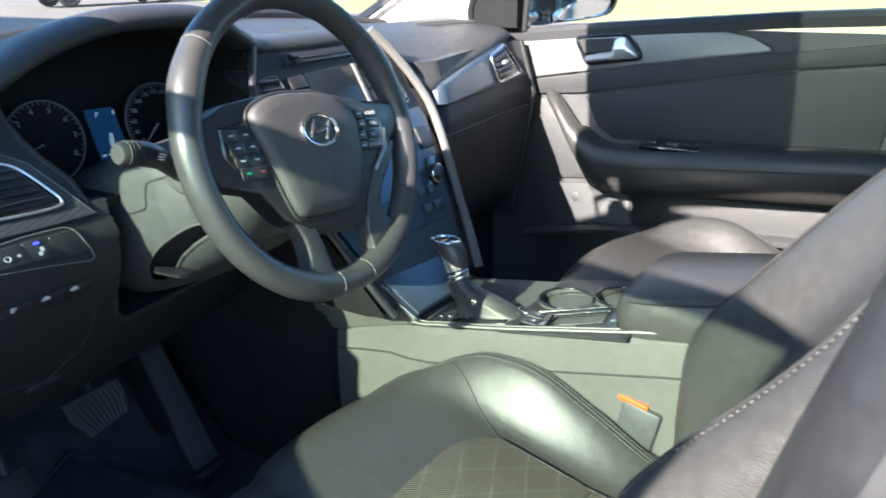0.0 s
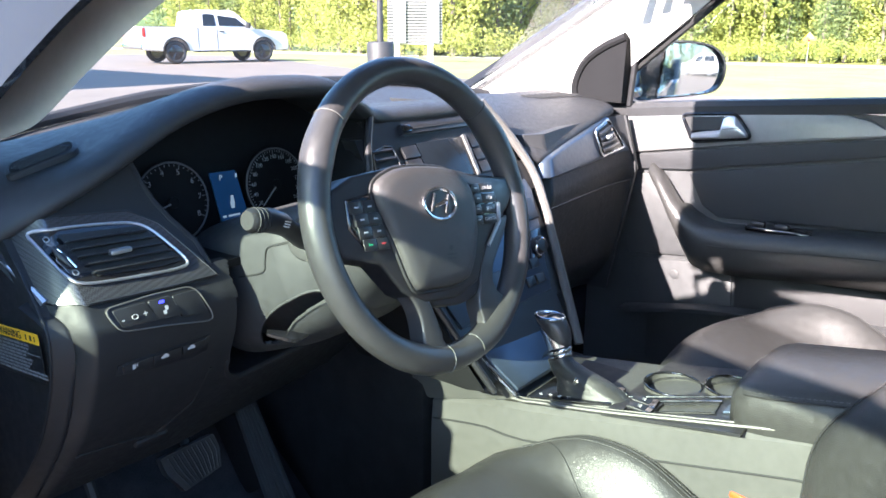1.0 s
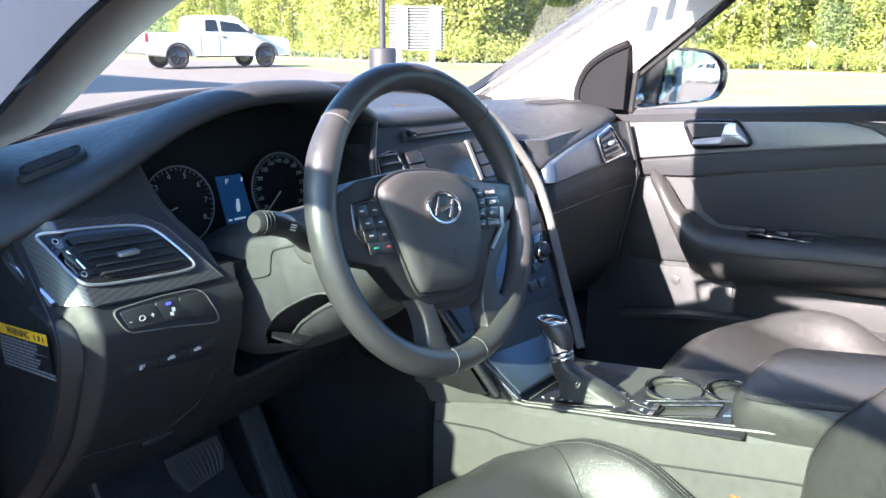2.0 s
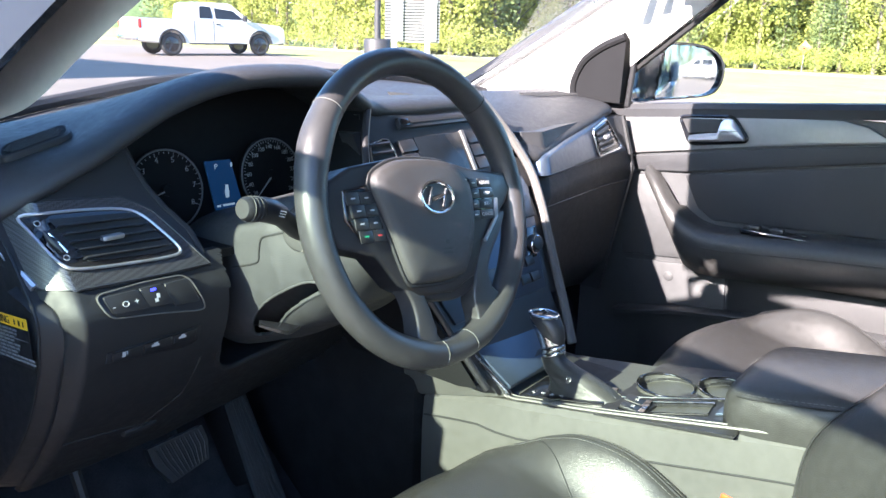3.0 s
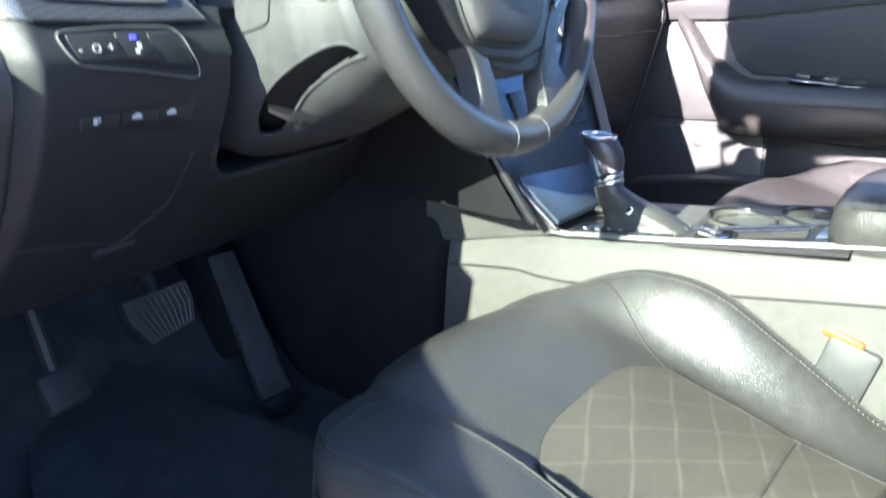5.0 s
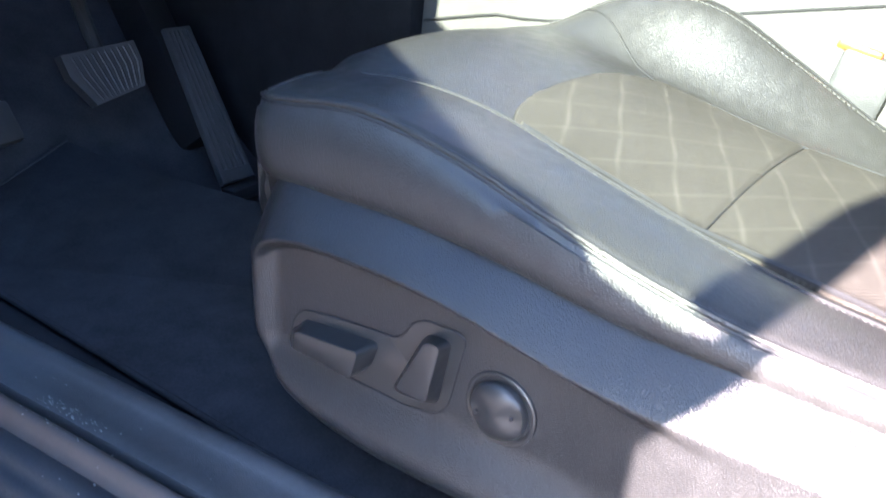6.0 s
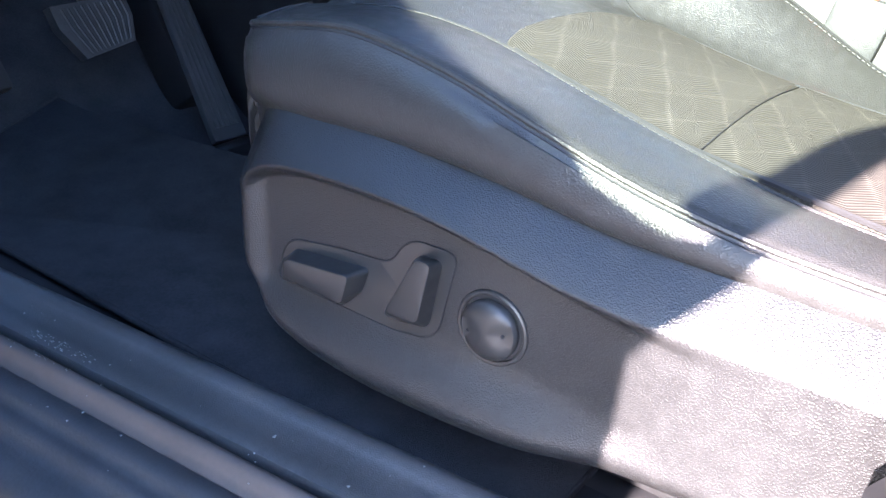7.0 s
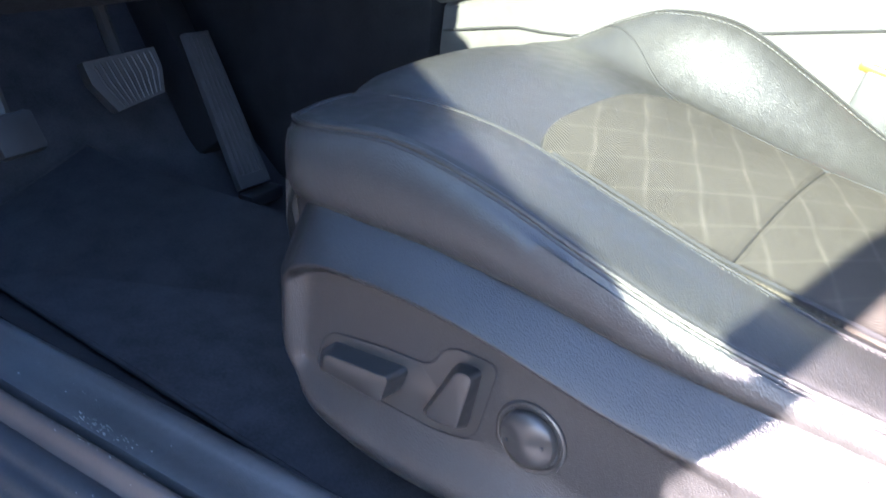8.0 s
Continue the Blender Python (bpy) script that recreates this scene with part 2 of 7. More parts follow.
CONCRETE = mat("grey_concrete", (0.3, 0.3, 0.29), 0.9, var=0.2, vscale=2, bump=0.5, bscale=50)
STEEL = mat("galvanised_steel", (0.4, 0.41, 0.42), 0.45, metal=0.7, var=0.15)
HILL = mat("far_wooded_hill", (0.09, 0.13, 0.06), 0.95, spec=0.0, var=0.4, vscale=0.03)


# ---- building helpers ----
def thing(name, label, category, kind="", group="", at=(0, 0, 0)):
    ob = new(name)
    ob.location = at
    ob.empty_display_size = 0.05
    bpy.context.view_layer.update()
    return tagged(ob, label, category, group, kind)


def part(name, bm, material, parent=None, label="", sharp=38):
    me = bpy.data.meshes.new(name)
    bmesh.ops.recalc_face_normals(bm, faces=bm.faces[:])
    bm.to_mesh(me)
    bm.free()
    me.materials.append(material)
    me.polygons.foreach_set("use_smooth", [True] * len(me.polygons))
    me.set_sharp_from_angle(angle=radians(sharp))
    ob = new(name, me)
    if parent is not None:
        ob.parent = parent
        m = Matrix.Identity(4)
        p = parent
        while p is not None:
            m = p.matrix_basis @ m if p.parent is None else p.matrix_parent_inverse @ p.matrix_basis @ m
            p = p.parent
        ob.matrix_parent_inverse = m.inverted()
    if label:
        ob["label"] = label
    return ob


def box(bm, c, s, bevel=0.0, rot=None, seg=2):
    r = bmesh.ops.create_cube(bm, size=1.0)
    vs = r["verts"]
    for v in vs:
        v.co = Vector((v.co.x * s[0], v.co.y * s[1], v.co.z * s[2]))
    if bevel:
        es = list({e for v in vs for e in v.link_edges})
        b = bmesh.ops.bevel(bm, geom=es, offset=bevel, segments=seg, profile=0.5, affect="EDGES")
        vs = list({v for f in b["faces"] for v in f.verts} | {v for v in vs if v.is_valid})
    m = Matrix.Translation(c)
    if rot is not None:
        m = m @ rot
    bmesh.ops.transform(bm, matrix=m, verts=vs)
    return bm


def B(c, s, bevel=0.0, rot=None, seg=2):
    return box(bmesh.new(), c, s, bevel, rot, seg)


def rot(rx=0, ry=0, rz=0):
    return pose(0, 0, 0, rx, ry, rz)


def prism(bm, pts, vec, bevel=0.0, seg=2):
    """A plate: the outline pts (points in space), thickened by vec."""
    vs = [bm.verts.new(p) for p in pts]
    f = bm.faces.new(vs)
    r = bmesh.ops.extrude_face_region(bm, geom=[f])
    nv = [v for v in r["geom"] if isinstance(v, bmesh.types.BMVert)]
    for v in nv:
        v.co += Vector(vec)
    if bevel:
        es = list({e for v in nv for e in v.link_edges if e.other_vert(v) in nv})
        bmesh.ops.bevel(bm, geom=es, offset=bevel, segments=seg, profile=0.5, affect="EDGES", clamp_overlap=True)
    return bm


def smooth(pts, n=6, closed=False):
    """A smooth line through pts, with n steps between two of them."""
    P = [Vector(p) for p in pts]
    out, k = [], len(P)
    for i in range(k if closed else k - 1):
        if closed:
            a, b, c, d = P[(i - 1) % k], P[i], P[(i + 1) % k], P[(i + 2) % k]
        else:
            a, b, c, d = P[max(i - 1, 0)], P[i], P[i + 1], P[min(i + 2, k - 1)]
        for j in range(n):
            t = j / n
            out.append(0.5 * (2 * b + (c - a) * t + (2 * a - 5 * b + 4 * c - d) * t * t + (3 * b - a - 3 * c + d) * t ** 3))
    if not closed:
        out.append(P[-1])
    return out


def loft(bm, rings, closed=True, caps=True):
    rows = [[bm.verts.new(p) for p in r] for r in rings]
    k = len(rows[0])
    for a, b in zip(rows, rows[1:]):
        for i in range(k if closed else k - 1):
            j = (i + 1) % k
            bm.faces.new((a[i], a[j], b[j], b[i]))
    if caps and closed:
        bm.faces.new(rows[0])
        bm.faces.new(rows[-1][::-1])
    return bm


def tube(bm, pts, r, seg=10, closed=False, flat=1.0):
    P = [Vector(p) for p in pts]
    k = len(P)
    R = r if isinstance(r, (list, tuple)) else [r] * k
    up, rings = None, []
    for i in range(k):
        d = (P[(i + 1) % k] - P[i - 1]) if closed else (P[min(i + 1, k - 1)] - P[max(i - 1, 0)])
        d.normalize()
        if up is None:
            up = d.orthogonal().normalized()
        up = (up - d * up.dot(d)).normalized()
        s = d.cross(up)
        rings.append([P[i] + R[i] * (math.cos(a) * up + flat * math.sin(a) * s) for a in (2 * math.pi * j / seg for j in range(seg))])
    if closed:
        rings.append(rings[0])
        rows = [[bm.verts.new(p) for p in q] for q in rings[:-1]]
        # match the seam of the closed tube
        last, first = rows[-1], rows[0]
        best = min(range(seg), key=lambda o: sum((last[i].co - first[(i + o) % seg].co).length for i in range(seg)))
        for a, b in zip(rows, rows[1:]):
            for i in range(seg):
                j = (i + 1) % seg
                bm.faces.new((a[i], a[j], b[j], b[i]))
        for i in range(seg):
            j = (i + 1) % seg
            bm.faces.new((last[i], last[j], first[(j + best) % seg], first[(i + best) % seg]))
        return bm
    return loft(bm, rings)


def T(pts, r, seg=10, closed=False, flat=1.0):
    return tube(bmesh.new(), pts, r, seg, closed, flat)


def disc(bm, c, n, r, h, seg=24, bevel=0.0, r2=None):
    """A round plate or knob at c that stands h along n."""
    n = Vector(n).normalized()
    a = n.orthogonal().normalized()
    b = n.cross(a)
    c = Vector(c)
    r2 = r if r2 is None else r2
    def ring(rad, z):
        return [c + n * z + rad * (math.cos(t) * a + math.sin(t) * b) for t in (2 * math.pi * j / seg for j in range(seg))]
    rings = [ring(r, 0), ring(r2, h - bevel)]
    if bevel:
        rings += [ring(r2 - bevel * 0.3, h - bevel * 0.3), ring(r2 - bevel, h)]
    return loft(bm, rings)


def sheet(bm, f, us, vs, thick, skip=None):
    """A bent plate: f(u, v) on a grid, thickened by the vector thick. skip(u, v): cells that are left open."""
    thick = Vector(thick)
    top = [[bm.verts.new(f(u, v)) for v in vs] for u in us]
    bot = [[bm.verts.new(Vector(f(u, v)) + thick) for v in vs] for u in us]
    edges = {}
    for i in range(len(us) - 1):
        for j in range(len(vs) - 1):
            if skip and skip((us[i] + us[i + 1]) / 2, (vs[j] + vs[j + 1]) / 2):
                continue
            q = ((i, j), (i + 1, j), (i + 1, j + 1), (i, j + 1))
            bm.faces.new([top[a][b] for a, b in q])
            bm.faces.new([bot[a][b] for a, b in q][::-1])
            for a, b in zip(q, q[1:] + q[:1]):
                k = (b, a)
                if k in edges:
                    del edges[k]
                else:
                    edges[(a, b)] = 1
    for (a, b) in edges:
        bm.faces.new((top[a[0]][a[1]], bot[a[0]][a[1]], bot[b[0]][b[1]], top[b[0]][b[1]]))
    loose = [v for v in bm.verts if not v.link_faces]
    for v in loose:
        bm.verts.remove(v)
    return bm


def span(a, b, n):
    return [a + (b - a) * i / n for i in range(n + 1)]


def lerp(x, pts):
    """Straight-line table look-up: pts is a list of (x, y...) rows in rising x."""
    if x <= pts[0][0]:
        return pts[0][1] if len(pts[0]) == 2 else pts[0][1:]
    for p, q in zip(pts, pts[1:]):
        if x <= q[0]:
            t = (x - p[0]) / (q[0] - p[0])
            t = t * t * (3 - 2 * t) * 0.5 + t * 0.5
            r = [a + (b - a) * t for a, b in zip(p[1:], q[1:])]
            return r[0] if len(r) == 1 else r
    return pts[-1][1] if len(pts[-1]) == 2 else pts[-1][1:]


def flow(x, pts):
    """Like lerp, but rounded through the points."""
    n = len(pts)
    if x <= pts[0][0]:
        return pts[0][1]
    if x >= pts[-1][0]:
        return pts[-1][1]
    i = max(k for k in range(n - 1) if pts[k][0] <= x)
    def slope(k):
        a, b = max(0, k - 1), min(n - 1, k + 1)
        return (pts[b][1] - pts[a][1]) / (pts[b][0] - pts[a][0])
    h = pts[i + 1][0] - pts[i][0]
    t = (x - pts[i][0]) / h
    return ((2 * t ** 3 - 3 * t * t + 1) * pts[i][1] + (t ** 3 - 2 * t * t + t) * h * slope(i)
            + (3 * t * t - 2 * t ** 3) * pts[i + 1][1] + (t ** 3 - t * t) * h * slope(i + 1))


def stitches(bm, pts, length=0.006, gap=0.0035, r=0.0007, lift=(0, 0, 0)):
    """A row of short threads along a line."""
    P = [Vector(p) + Vector(lift) for p in pts]
    on, run, cur = True, 0.0, [P[0]]
    for a, b in zip(P, P[1:]):
        d = (b - a).length
        if d < 1e-9:
            continue
        s = 0.0
        while s < d:
            step = min((length if on else gap) - run, d - s)
            s += step
            run += step
            if on:
                cur.append(a + (b - a) * (s / d))
            if run >= (length if on else gap) - 1e-7:
                if on and len(cur) > 1:
                    tube(bm, [cur[0], cur[-1]], r, 5)
                on, run = not on, 0.0
                cur = [a + (b - a) * (s / d)]
    return bm


# ---- the car's shell: floor, sills, pillars, roof, glass ----
GAUGE_RING = mat("dull_gauge_ring", (0.09, 0.09, 0.095), 0.5, var=0.1)
SEAL = mat("brown_black_seal", (0.085, 0.066, 0.056), 0.6, var=0.2, vscale=20)


def floor_pan():
    f = thing("car_floor", "charcoal carpeted floor of the car with a raised tunnel", "car floor", "structure")
    def z(x, y):
        side = max(0.0, (abs(x) - 0.56) / 0.12)
        toe = max(0.0, y - 0.50) * 0.75
        return 0.255 + 0.05 * min(side, 1) ** 2 + toe
    part("carpet", sheet(bmesh.new(), lambda x, y: (x, y, z(x, y)), span(-0.695, 0.71, 40), span(-1.9, 0.98, 60), (0, 0, -0.02)), CARPET, f)
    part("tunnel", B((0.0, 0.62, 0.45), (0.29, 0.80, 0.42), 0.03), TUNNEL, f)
    mat_pts = [(-0.66, -0.30), (-0.66, 0.42), (-0.60, 0.56), (-0.42, 0.62), (-0.345, 0.55), (-0.30, 0.40), (-0.17, 0.33), (-0.16, -0.30)]
    m = thing("floor_mat", "dark carpet floor mat with a bound edge in the driver's footwell", "floor mat")
    pts = [(x, y, z(x, y) + 0.004) for x, y in mat_pts]
    part("mat", prism(bmesh.new(), pts, (0, 0, 0.008), 0.003), CARPET, m)
    part("edge_binding", T([(p[0], p[1], p[2] + 0.006) for p in pts], 0.0035, 8, True), CARPET, m)
    fw = thing("firewall", "black bulkhead behind the pedals", "car wall", "structure")
    part("panel", B((0, 1.0, 0.64), (1.6, 0.03, 0.58)), CARPET, fw)


def sill(side):
    """A door sill: inner lip, ribbed scuff plate, rubber seal and painted step."""
    s = thing("door_sill", "dark door sill with a ribbed scuff plate and a rubber seal" if side < 0 else "dark door sill on the passenger's side", "door sill", "structure")
    ys = span(-1.5, 0.62, 24)
    def run(name, prof, material, label=""):
        bm = bmesh.new()
        loft(bm, [[(side * (px + 0.085 * (min(y, 0.45) + 0.1)), y, pz + 0.02 * max(0, y - 0.35) ** 2) for px, pz in prof] for y in ys])
        return part(name, bm, material, s, label, sharp=30)
    def curve(pts, n=4):
        return [(p.x, p.y) for p in smooth([(x, z, 0) for x, z in pts], n)]
    run("sill_trim", [(0.655, 0.20), (0.655, 0.26)] + curve([(0.660, 0.285), (0.669, 0.312), (0.680, 0.328), (0.688, 0.3335), (0.696, 0.333), (0.704, 0.330), (0.716, 0.3285), (0.730, 0.3285), (0.7365, 0.3275)]) + [(0.7375, 0.325), (0.7375, 0.20)], SILL)
    run("seal_groove", [(0.7375, 0.20), (0.7375, 0.300), (0.7430, 0.300), (0.7430, 0.20)], RUBBER)
    run("door_seal", [(0.7430, 0.20)] + curve([(0.7430, 0.323), (0.7445, 0.3265), (0.748, 0.3285), (0.7525, 0.3275), (0.756, 0.324), (0.759, 0.3205), (0.763, 0.317)], 3) + [(0.763, 0.20)], SEAL, "brownish rubber seal strip")
    run("painted_step", [(0.763, 0.18)] + curve([(0.763, 0.316), (0.770, 0.318), (0.779, 0.317), (0.785, 0.312), (0.795, 0.311), (0.803, 0.305), (0.818, 0.303), (0.832, 0.299), (0.839, 0.290), (0.858, 0.286), (0.885, 0.272), (0.905, 0.250)], 3) + [(0.92, 0.22), (0.90, 0.17)], DUSTY, "dusty dark painted step")
    if side < 0:
        # specks of dust and grit on the plate
        rnd = random.Random(11)
        bm = bmesh.new()
        for k in range(110):
            y = -0.25 + 0.55 * rnd.random()
            px = 0.69 + 0.16 * rnd.random() ** 1.3
            h = lerp(px, [(0.69, 0.3335), (0.704, 0.330), (0.735, 0.328), (0.752, 0.3278), (0.763, 0.318), (0.779, 0.3172), (0.80, 0.307), (0.85, 0.288)])
            q = 0.0002 + 0.0005 * rnd.random() ** 3
            box(bm, (-(px + 0.085 * (y + 0.1)), y, h + q * 0.4), (q * 2, q * 2.4, q), 0)
        for k in range(90):
            y = 0.035 + 0.075 * rnd.random()
            px = 0.7255 + 0.009 * rnd.random() if k < 64 else 0.7455 + 0.003 * rnd.random()
            q = 0.0002 + 0.0004 * rnd.random() ** 2
            box(bm, (-(px + 0.085 * (y + 0.1)), y, 0.3287 if k < 64 else 0.3287), (q * 1.2, q * (6 if k < 50 else 2), q * 0.5), 0)
        g = part("grit", bm, mat("pale_dust", (0.35, 0.34, 0.32), 0.9, var=0.2))
        tagged(g, "pale specks of grit on the sill", "dust", "", "stuff")


def ap(side, w):
    """The pillar line beside the windscreen: points from foot to roof; w 0 the screen's edge, 1 the door's edge."""
    a = [(0.76, 0.98, 0.93), (0.70, 0.715, 1.05), (0.655, 0.305, 1.273), (0.61, 0.14, 1.36)]
    b = [(0.765, 0.52, 0.95), (0.715, 0.378, 1.05), (0.665, 0.085, 1.27), (0.625, -0.05, 1.365)]
    return smooth([(side * p[0], p[1], p[2]) for p in (b if w else a)], 8)


def pillars_and_roof():
    for side in (-1, 1):
        P = thing("a_pillar", "light grey trimmed windscreen pillar" if side > 0 else "windscreen pillar with a grey trim and a dark door seal", "car pillar", "structure")
        a, b = ap(side, 0), ap(side, 1)
        if side < 0:
            a = smooth([(-0.76, 0.98, 0.93), (-0.70, 0.68, 1.07), (-0.66, 0.487, 1.153), (-0.65, 0.363, 1.191), (-0.645, 0.26, 1.225), (-0.63, 0.11, 1.275), (-0.615, -0.02, 1.315)], 8)
            b = smooth([(-0.765, 0.52, 0.95), (-0.715, 0.385, 1.060), (-0.69, 0.30, 1.096), (-0.672, 0.20, 1.158), (-0.655, 0.095, 1.217), (-0.64, -0.03, 1.262), (-0.625, -0.16, 1.305)], 8)
        rings = []
        for p, q in zip(a, b):
            o = Vector((side * 0.045, 0.015, 0.03)) if side > 0 else Vector((-0.004, 0.012, 0.010))
            m = (p + q) / 2 + Vector((-side * 0.012, 0, 0.004))
            rings.append([p, m * 0.6 + p * 0.4, m * 0.6 + q * 0.4, q, q + o, p + o])
        bm = bmesh.new()
        loft(bm, rings)
        part("trim", bm, PILLAR, P)
        if side > 0:
            part("screen_seal", T([p + Vector((0.004, 0.004, 0.006)) for p in a], 0.009, 8), RUBBER, P, "black rubber screen edge")
            part("door_seal", T([q + Vector((0.02, -0.008, -0.002)) for q in b], 0.009, 8), RUBBER, P, "black rubber door seal")
            bm = bmesh.new()
            loft(bm, [[p + Vector((0.05, 0.03, 0.03)), q + Vector((0.055, -0.01, 0.012)), q + Vector((0.075, -0.005, 0.03)), p + Vector((0.06, 0.05, 0.045))] for p, q in zip(a, b)])
            part("painted_skin", bm, PAINT, P)
        else:
            part("door_seal", T([p + Vector((-0.006, -0.006, 0.0)) for p in a], 0.009, 8), RUBBER, P, "black rubber door seal")
            part("door_seal", T([p + Vector((-0.034, -0.006, 0.004)) for p in a], 0.007, 8), RUBBER, P, "black rubber door seal")
            bm = bmesh.new()
            loft(bm, [[p + Vector((-0.008, 0, 0.002)), p + Vector((-0.020, -0.004, 0.002)), p + Vector((-0.060, -0.004, 0.006)), p + Vector((-0.065, 0.02, 0.012)), p + Vector((-0.01, 0.02, 0.012))] for p in a])
            part("painted_skin", bm, PAINT, P)
            # outer strip added and shaped to keep the sun off the trim
            bm = bmesh.new()
            loft(bm, [[q + Vector((-0.060, 0, 0.005)), p + Vector((-0.060, 0, 0.044)), p + Vector((-0.068, 0, 0.048)), q + Vector((-0.068, 0, 0.007))] for p, q in zip(a, b)])
            part("outer_shade_skin", bm, PAINT, P)
        # roof rail, B pillar
        R = thing("roof_rail", "dark roof side rail above the doors", "car pillar", "structure")
        line = smooth([(side * 0.625, 0.04, 1.365), (side * 0.595, -0.40, 1.425), (side * 0.58, -0.95, 1.42), (side * 0.60, -1.5, 1.33)], 8)
        bm = bmesh.new()
        loft(bm, [[p + Vector((0, 0, -0.03)), p + Vector((side * 0.04, 0, -0.04)), p + Vector((side * 0.05, 0, 0.02)), p + Vector((-side * 0.03, 0, 0.03))] for p in line])
        part("rail", bm, PAINT, R)
        Bp = thing("b_pillar", "dark pillar between the front and rear doors", "car pillar", "structure")
        bm = bmesh.new()
        rings = []
        for z, x, y, w in ((0.33, 0.735, -0.455, 0.28), (0.47, 0.74, -0.46, 0.26), (0.56, 0.745, -0.51, 0.19), (0.75, 0.745, -0.55, 0.14), (0.92, 0.735, -0.582, 0.11), (0.97, 0.732, -0.596, 0.10), (1.06, 0.715, -0.625, 0.09), (1.2, 0.675, -0.68, 0.08), (1.40, 0.61, -0.75, 0.07)):
            rings.append([(side * (x - 0.03), y, z), (side * (x + 0.012), y - 0.008, z), (side * (x + 0.03), y - 0.03, z), (side * (x + 0.03), y - w, z), (side * (x - 0.03), y - w, z)])
        loft(bm, rings)
        part("pillar_panel", bm, SMOOTH, Bp)
    roof = thing("car_roof", "painted steel roof with a grey cloth headlining", "car roof", "structure")
    def rz(x, y):
        return 1.455 - 0.09 * (x / 0.6) ** 2 * 0.5 - 0.10 * max(0, y + 0.35) ** 2 * 2.2 - 0.12 * max(0, -y - 1.0) ** 2
    gap = lambda x, y: abs(x) < 0.5 and -0.76 < y < -0.31
    part("headlining", sheet(bmesh.new(), lambda x, y: (x, y, rz(x, y) - 0.03), span(-0.6, 0.6, 24), span(-1.75, 0.14, 42), (0, 0, 0.01), gap), PILLAR, roof)
    part("steel_skin", sheet(bmesh.new(), lambda x, y: (x, y, rz(x, y)), span(-0.63, 0.63, 24), span(-1.78, 0.15, 42), (0, 0, 0.006), gap), PAINT, roof)
    part("sunroof_glass", sheet(bmesh.new(), lambda x, y: (x, y, rz(x, y) + 0.008), span(-0.52, 0.52, 8), span(-0.78, -0.29, 8), (0, 0, 0.004)), ROOFGLASS, roof, "dark tinted sunroof glass")
    for side in (-1, 1):
        cs = thing("cowl_side", "black kick panel beside the footwell", "car wall", "structure")
        part("panel", B((side * 0.775, 0.72, 0.62), (0.03, 0.62, 0.74), 0.005), CARPET, cs)
        part("inner_wing", B((side * 0.80, 0.80, 0.70), (0.04, 0.45, 0.52), 0.005), PAINT, cs)
    # windscreen
    ws = thing("windscreen", "clear laminated windscreen", "windscreen", "structure")
    L, R = ap(-1, 0), ap(1, 0)
    bm = bmesh.new()
    rows = []
    for p, q in zip(L, R):
        row = []
        for i in range(21):
            t = i / 20
            o = 0.07 * (1 - (2 * t - 1) ** 2)
            row.append(p.lerp(q, t) + Vector((0, o, o * 0.4)))
        rows.append(row)
    loft(bm, rows, closed=False)
    part("glass", bm, SHIELD, ws).visible_shadow = False
    # strips added out of view to cast dark marks on the passenger's pillar
    for k, pts in enumerate(([(0.262, 1.275), (0.239, 1.277), (0.220, 1.322), (0.239, 1.325)], [(0.213, 1.2955), (0.191, 1.300), (0.176, 1.338), (0.194, 1.340)], [(0.164, 1.315), (0.122, 1.318), (0.105, 1.340), (0.150, 1.345)])):
        part("sticker", prism(bmesh.new(), [(0.54, y, z) for y, z in pts], (0.0006, 0, 0)), SMOOTH, ws, "unseen black sticker strip near the glass, added for its shadow")
    # more unseen strips, set back along SUN to shadow the lower door
    for pts in ([(0.112, 0.628), (0.044, 0.662), (0.034, 0.645), (0.098, 0.612)], [(0.112, 0.628), (0.098, 0.612), (0.088, 0.572), (0.100, 0.578)], [(0.034, 0.645), (0.046, 0.640), (0.034, 0.594), (0.022, 0.600)], [(0.088, 0.586), (0.030, 0.604), (0.034, 0.586), (0.084, 0.570)]):
        part("sticker", prism(bmesh.new(), [Vector((0.722, y, z)) - SUN * 1.30 for y, z in pts], (0.0006, 0, 0)), SMOOTH, ws, "unseen black sticker strip near the glass, added for its shadow")
    bm = bmesh.new()
    b2 = [Vector((x, y - 0.006, z + 0.004)) for x, y, z in rows[0]]
    tube(bm, b2, 0.03, 8, flat=0.5)
    part("lower_seal", bm, RUBBER, ws)
    # rear of the cabin: plain closing panels and rear door with tinted glass
    rear = thing("rear_cabin", "dark plain rear end of the cabin", "car body", "structure")
    part("parcel_panel", B((0, -1.95, 0.65), (1.45, 0.04, 0.8)), PLASTIC, rear)
    bm = bmesh.new()
    prism(bm, [(-0.6, -1.75, 1.36), (0.6, -1.75, 1.36), (0.66, -2.1, 1.02), (-0.66, -2.1, 1.02)], (0, -0.005, 0.004))
    part("rear_glass", bm, TINTED, rear)
    for side in (-1, 1):
        D = thing("rear_door", "closed dark rear door with tinted glass", "car door", "structure")
        part("door_panel", B((side * 0.80, -1.12, 0.66), (0.14, 0.76, 0.62), 0.03), PAINT, D)
        bm = bmesh.new()
        prism(bm, [(side * 0.755, -0.73, 0.975), (side * 0.755, -1.45, 1.0), (side * 0.64, -1.35, 1.34), (side * 0.64, -0.80, 1.39)], (side * 0.004, 0, 0))
        part("door_glass", bm, TINTED, D)
        part("quarter_panel", B((side * 0.80, -1.75, 0.75), (0.14, 0.5, 0.8), 0.03), PAINT, D)
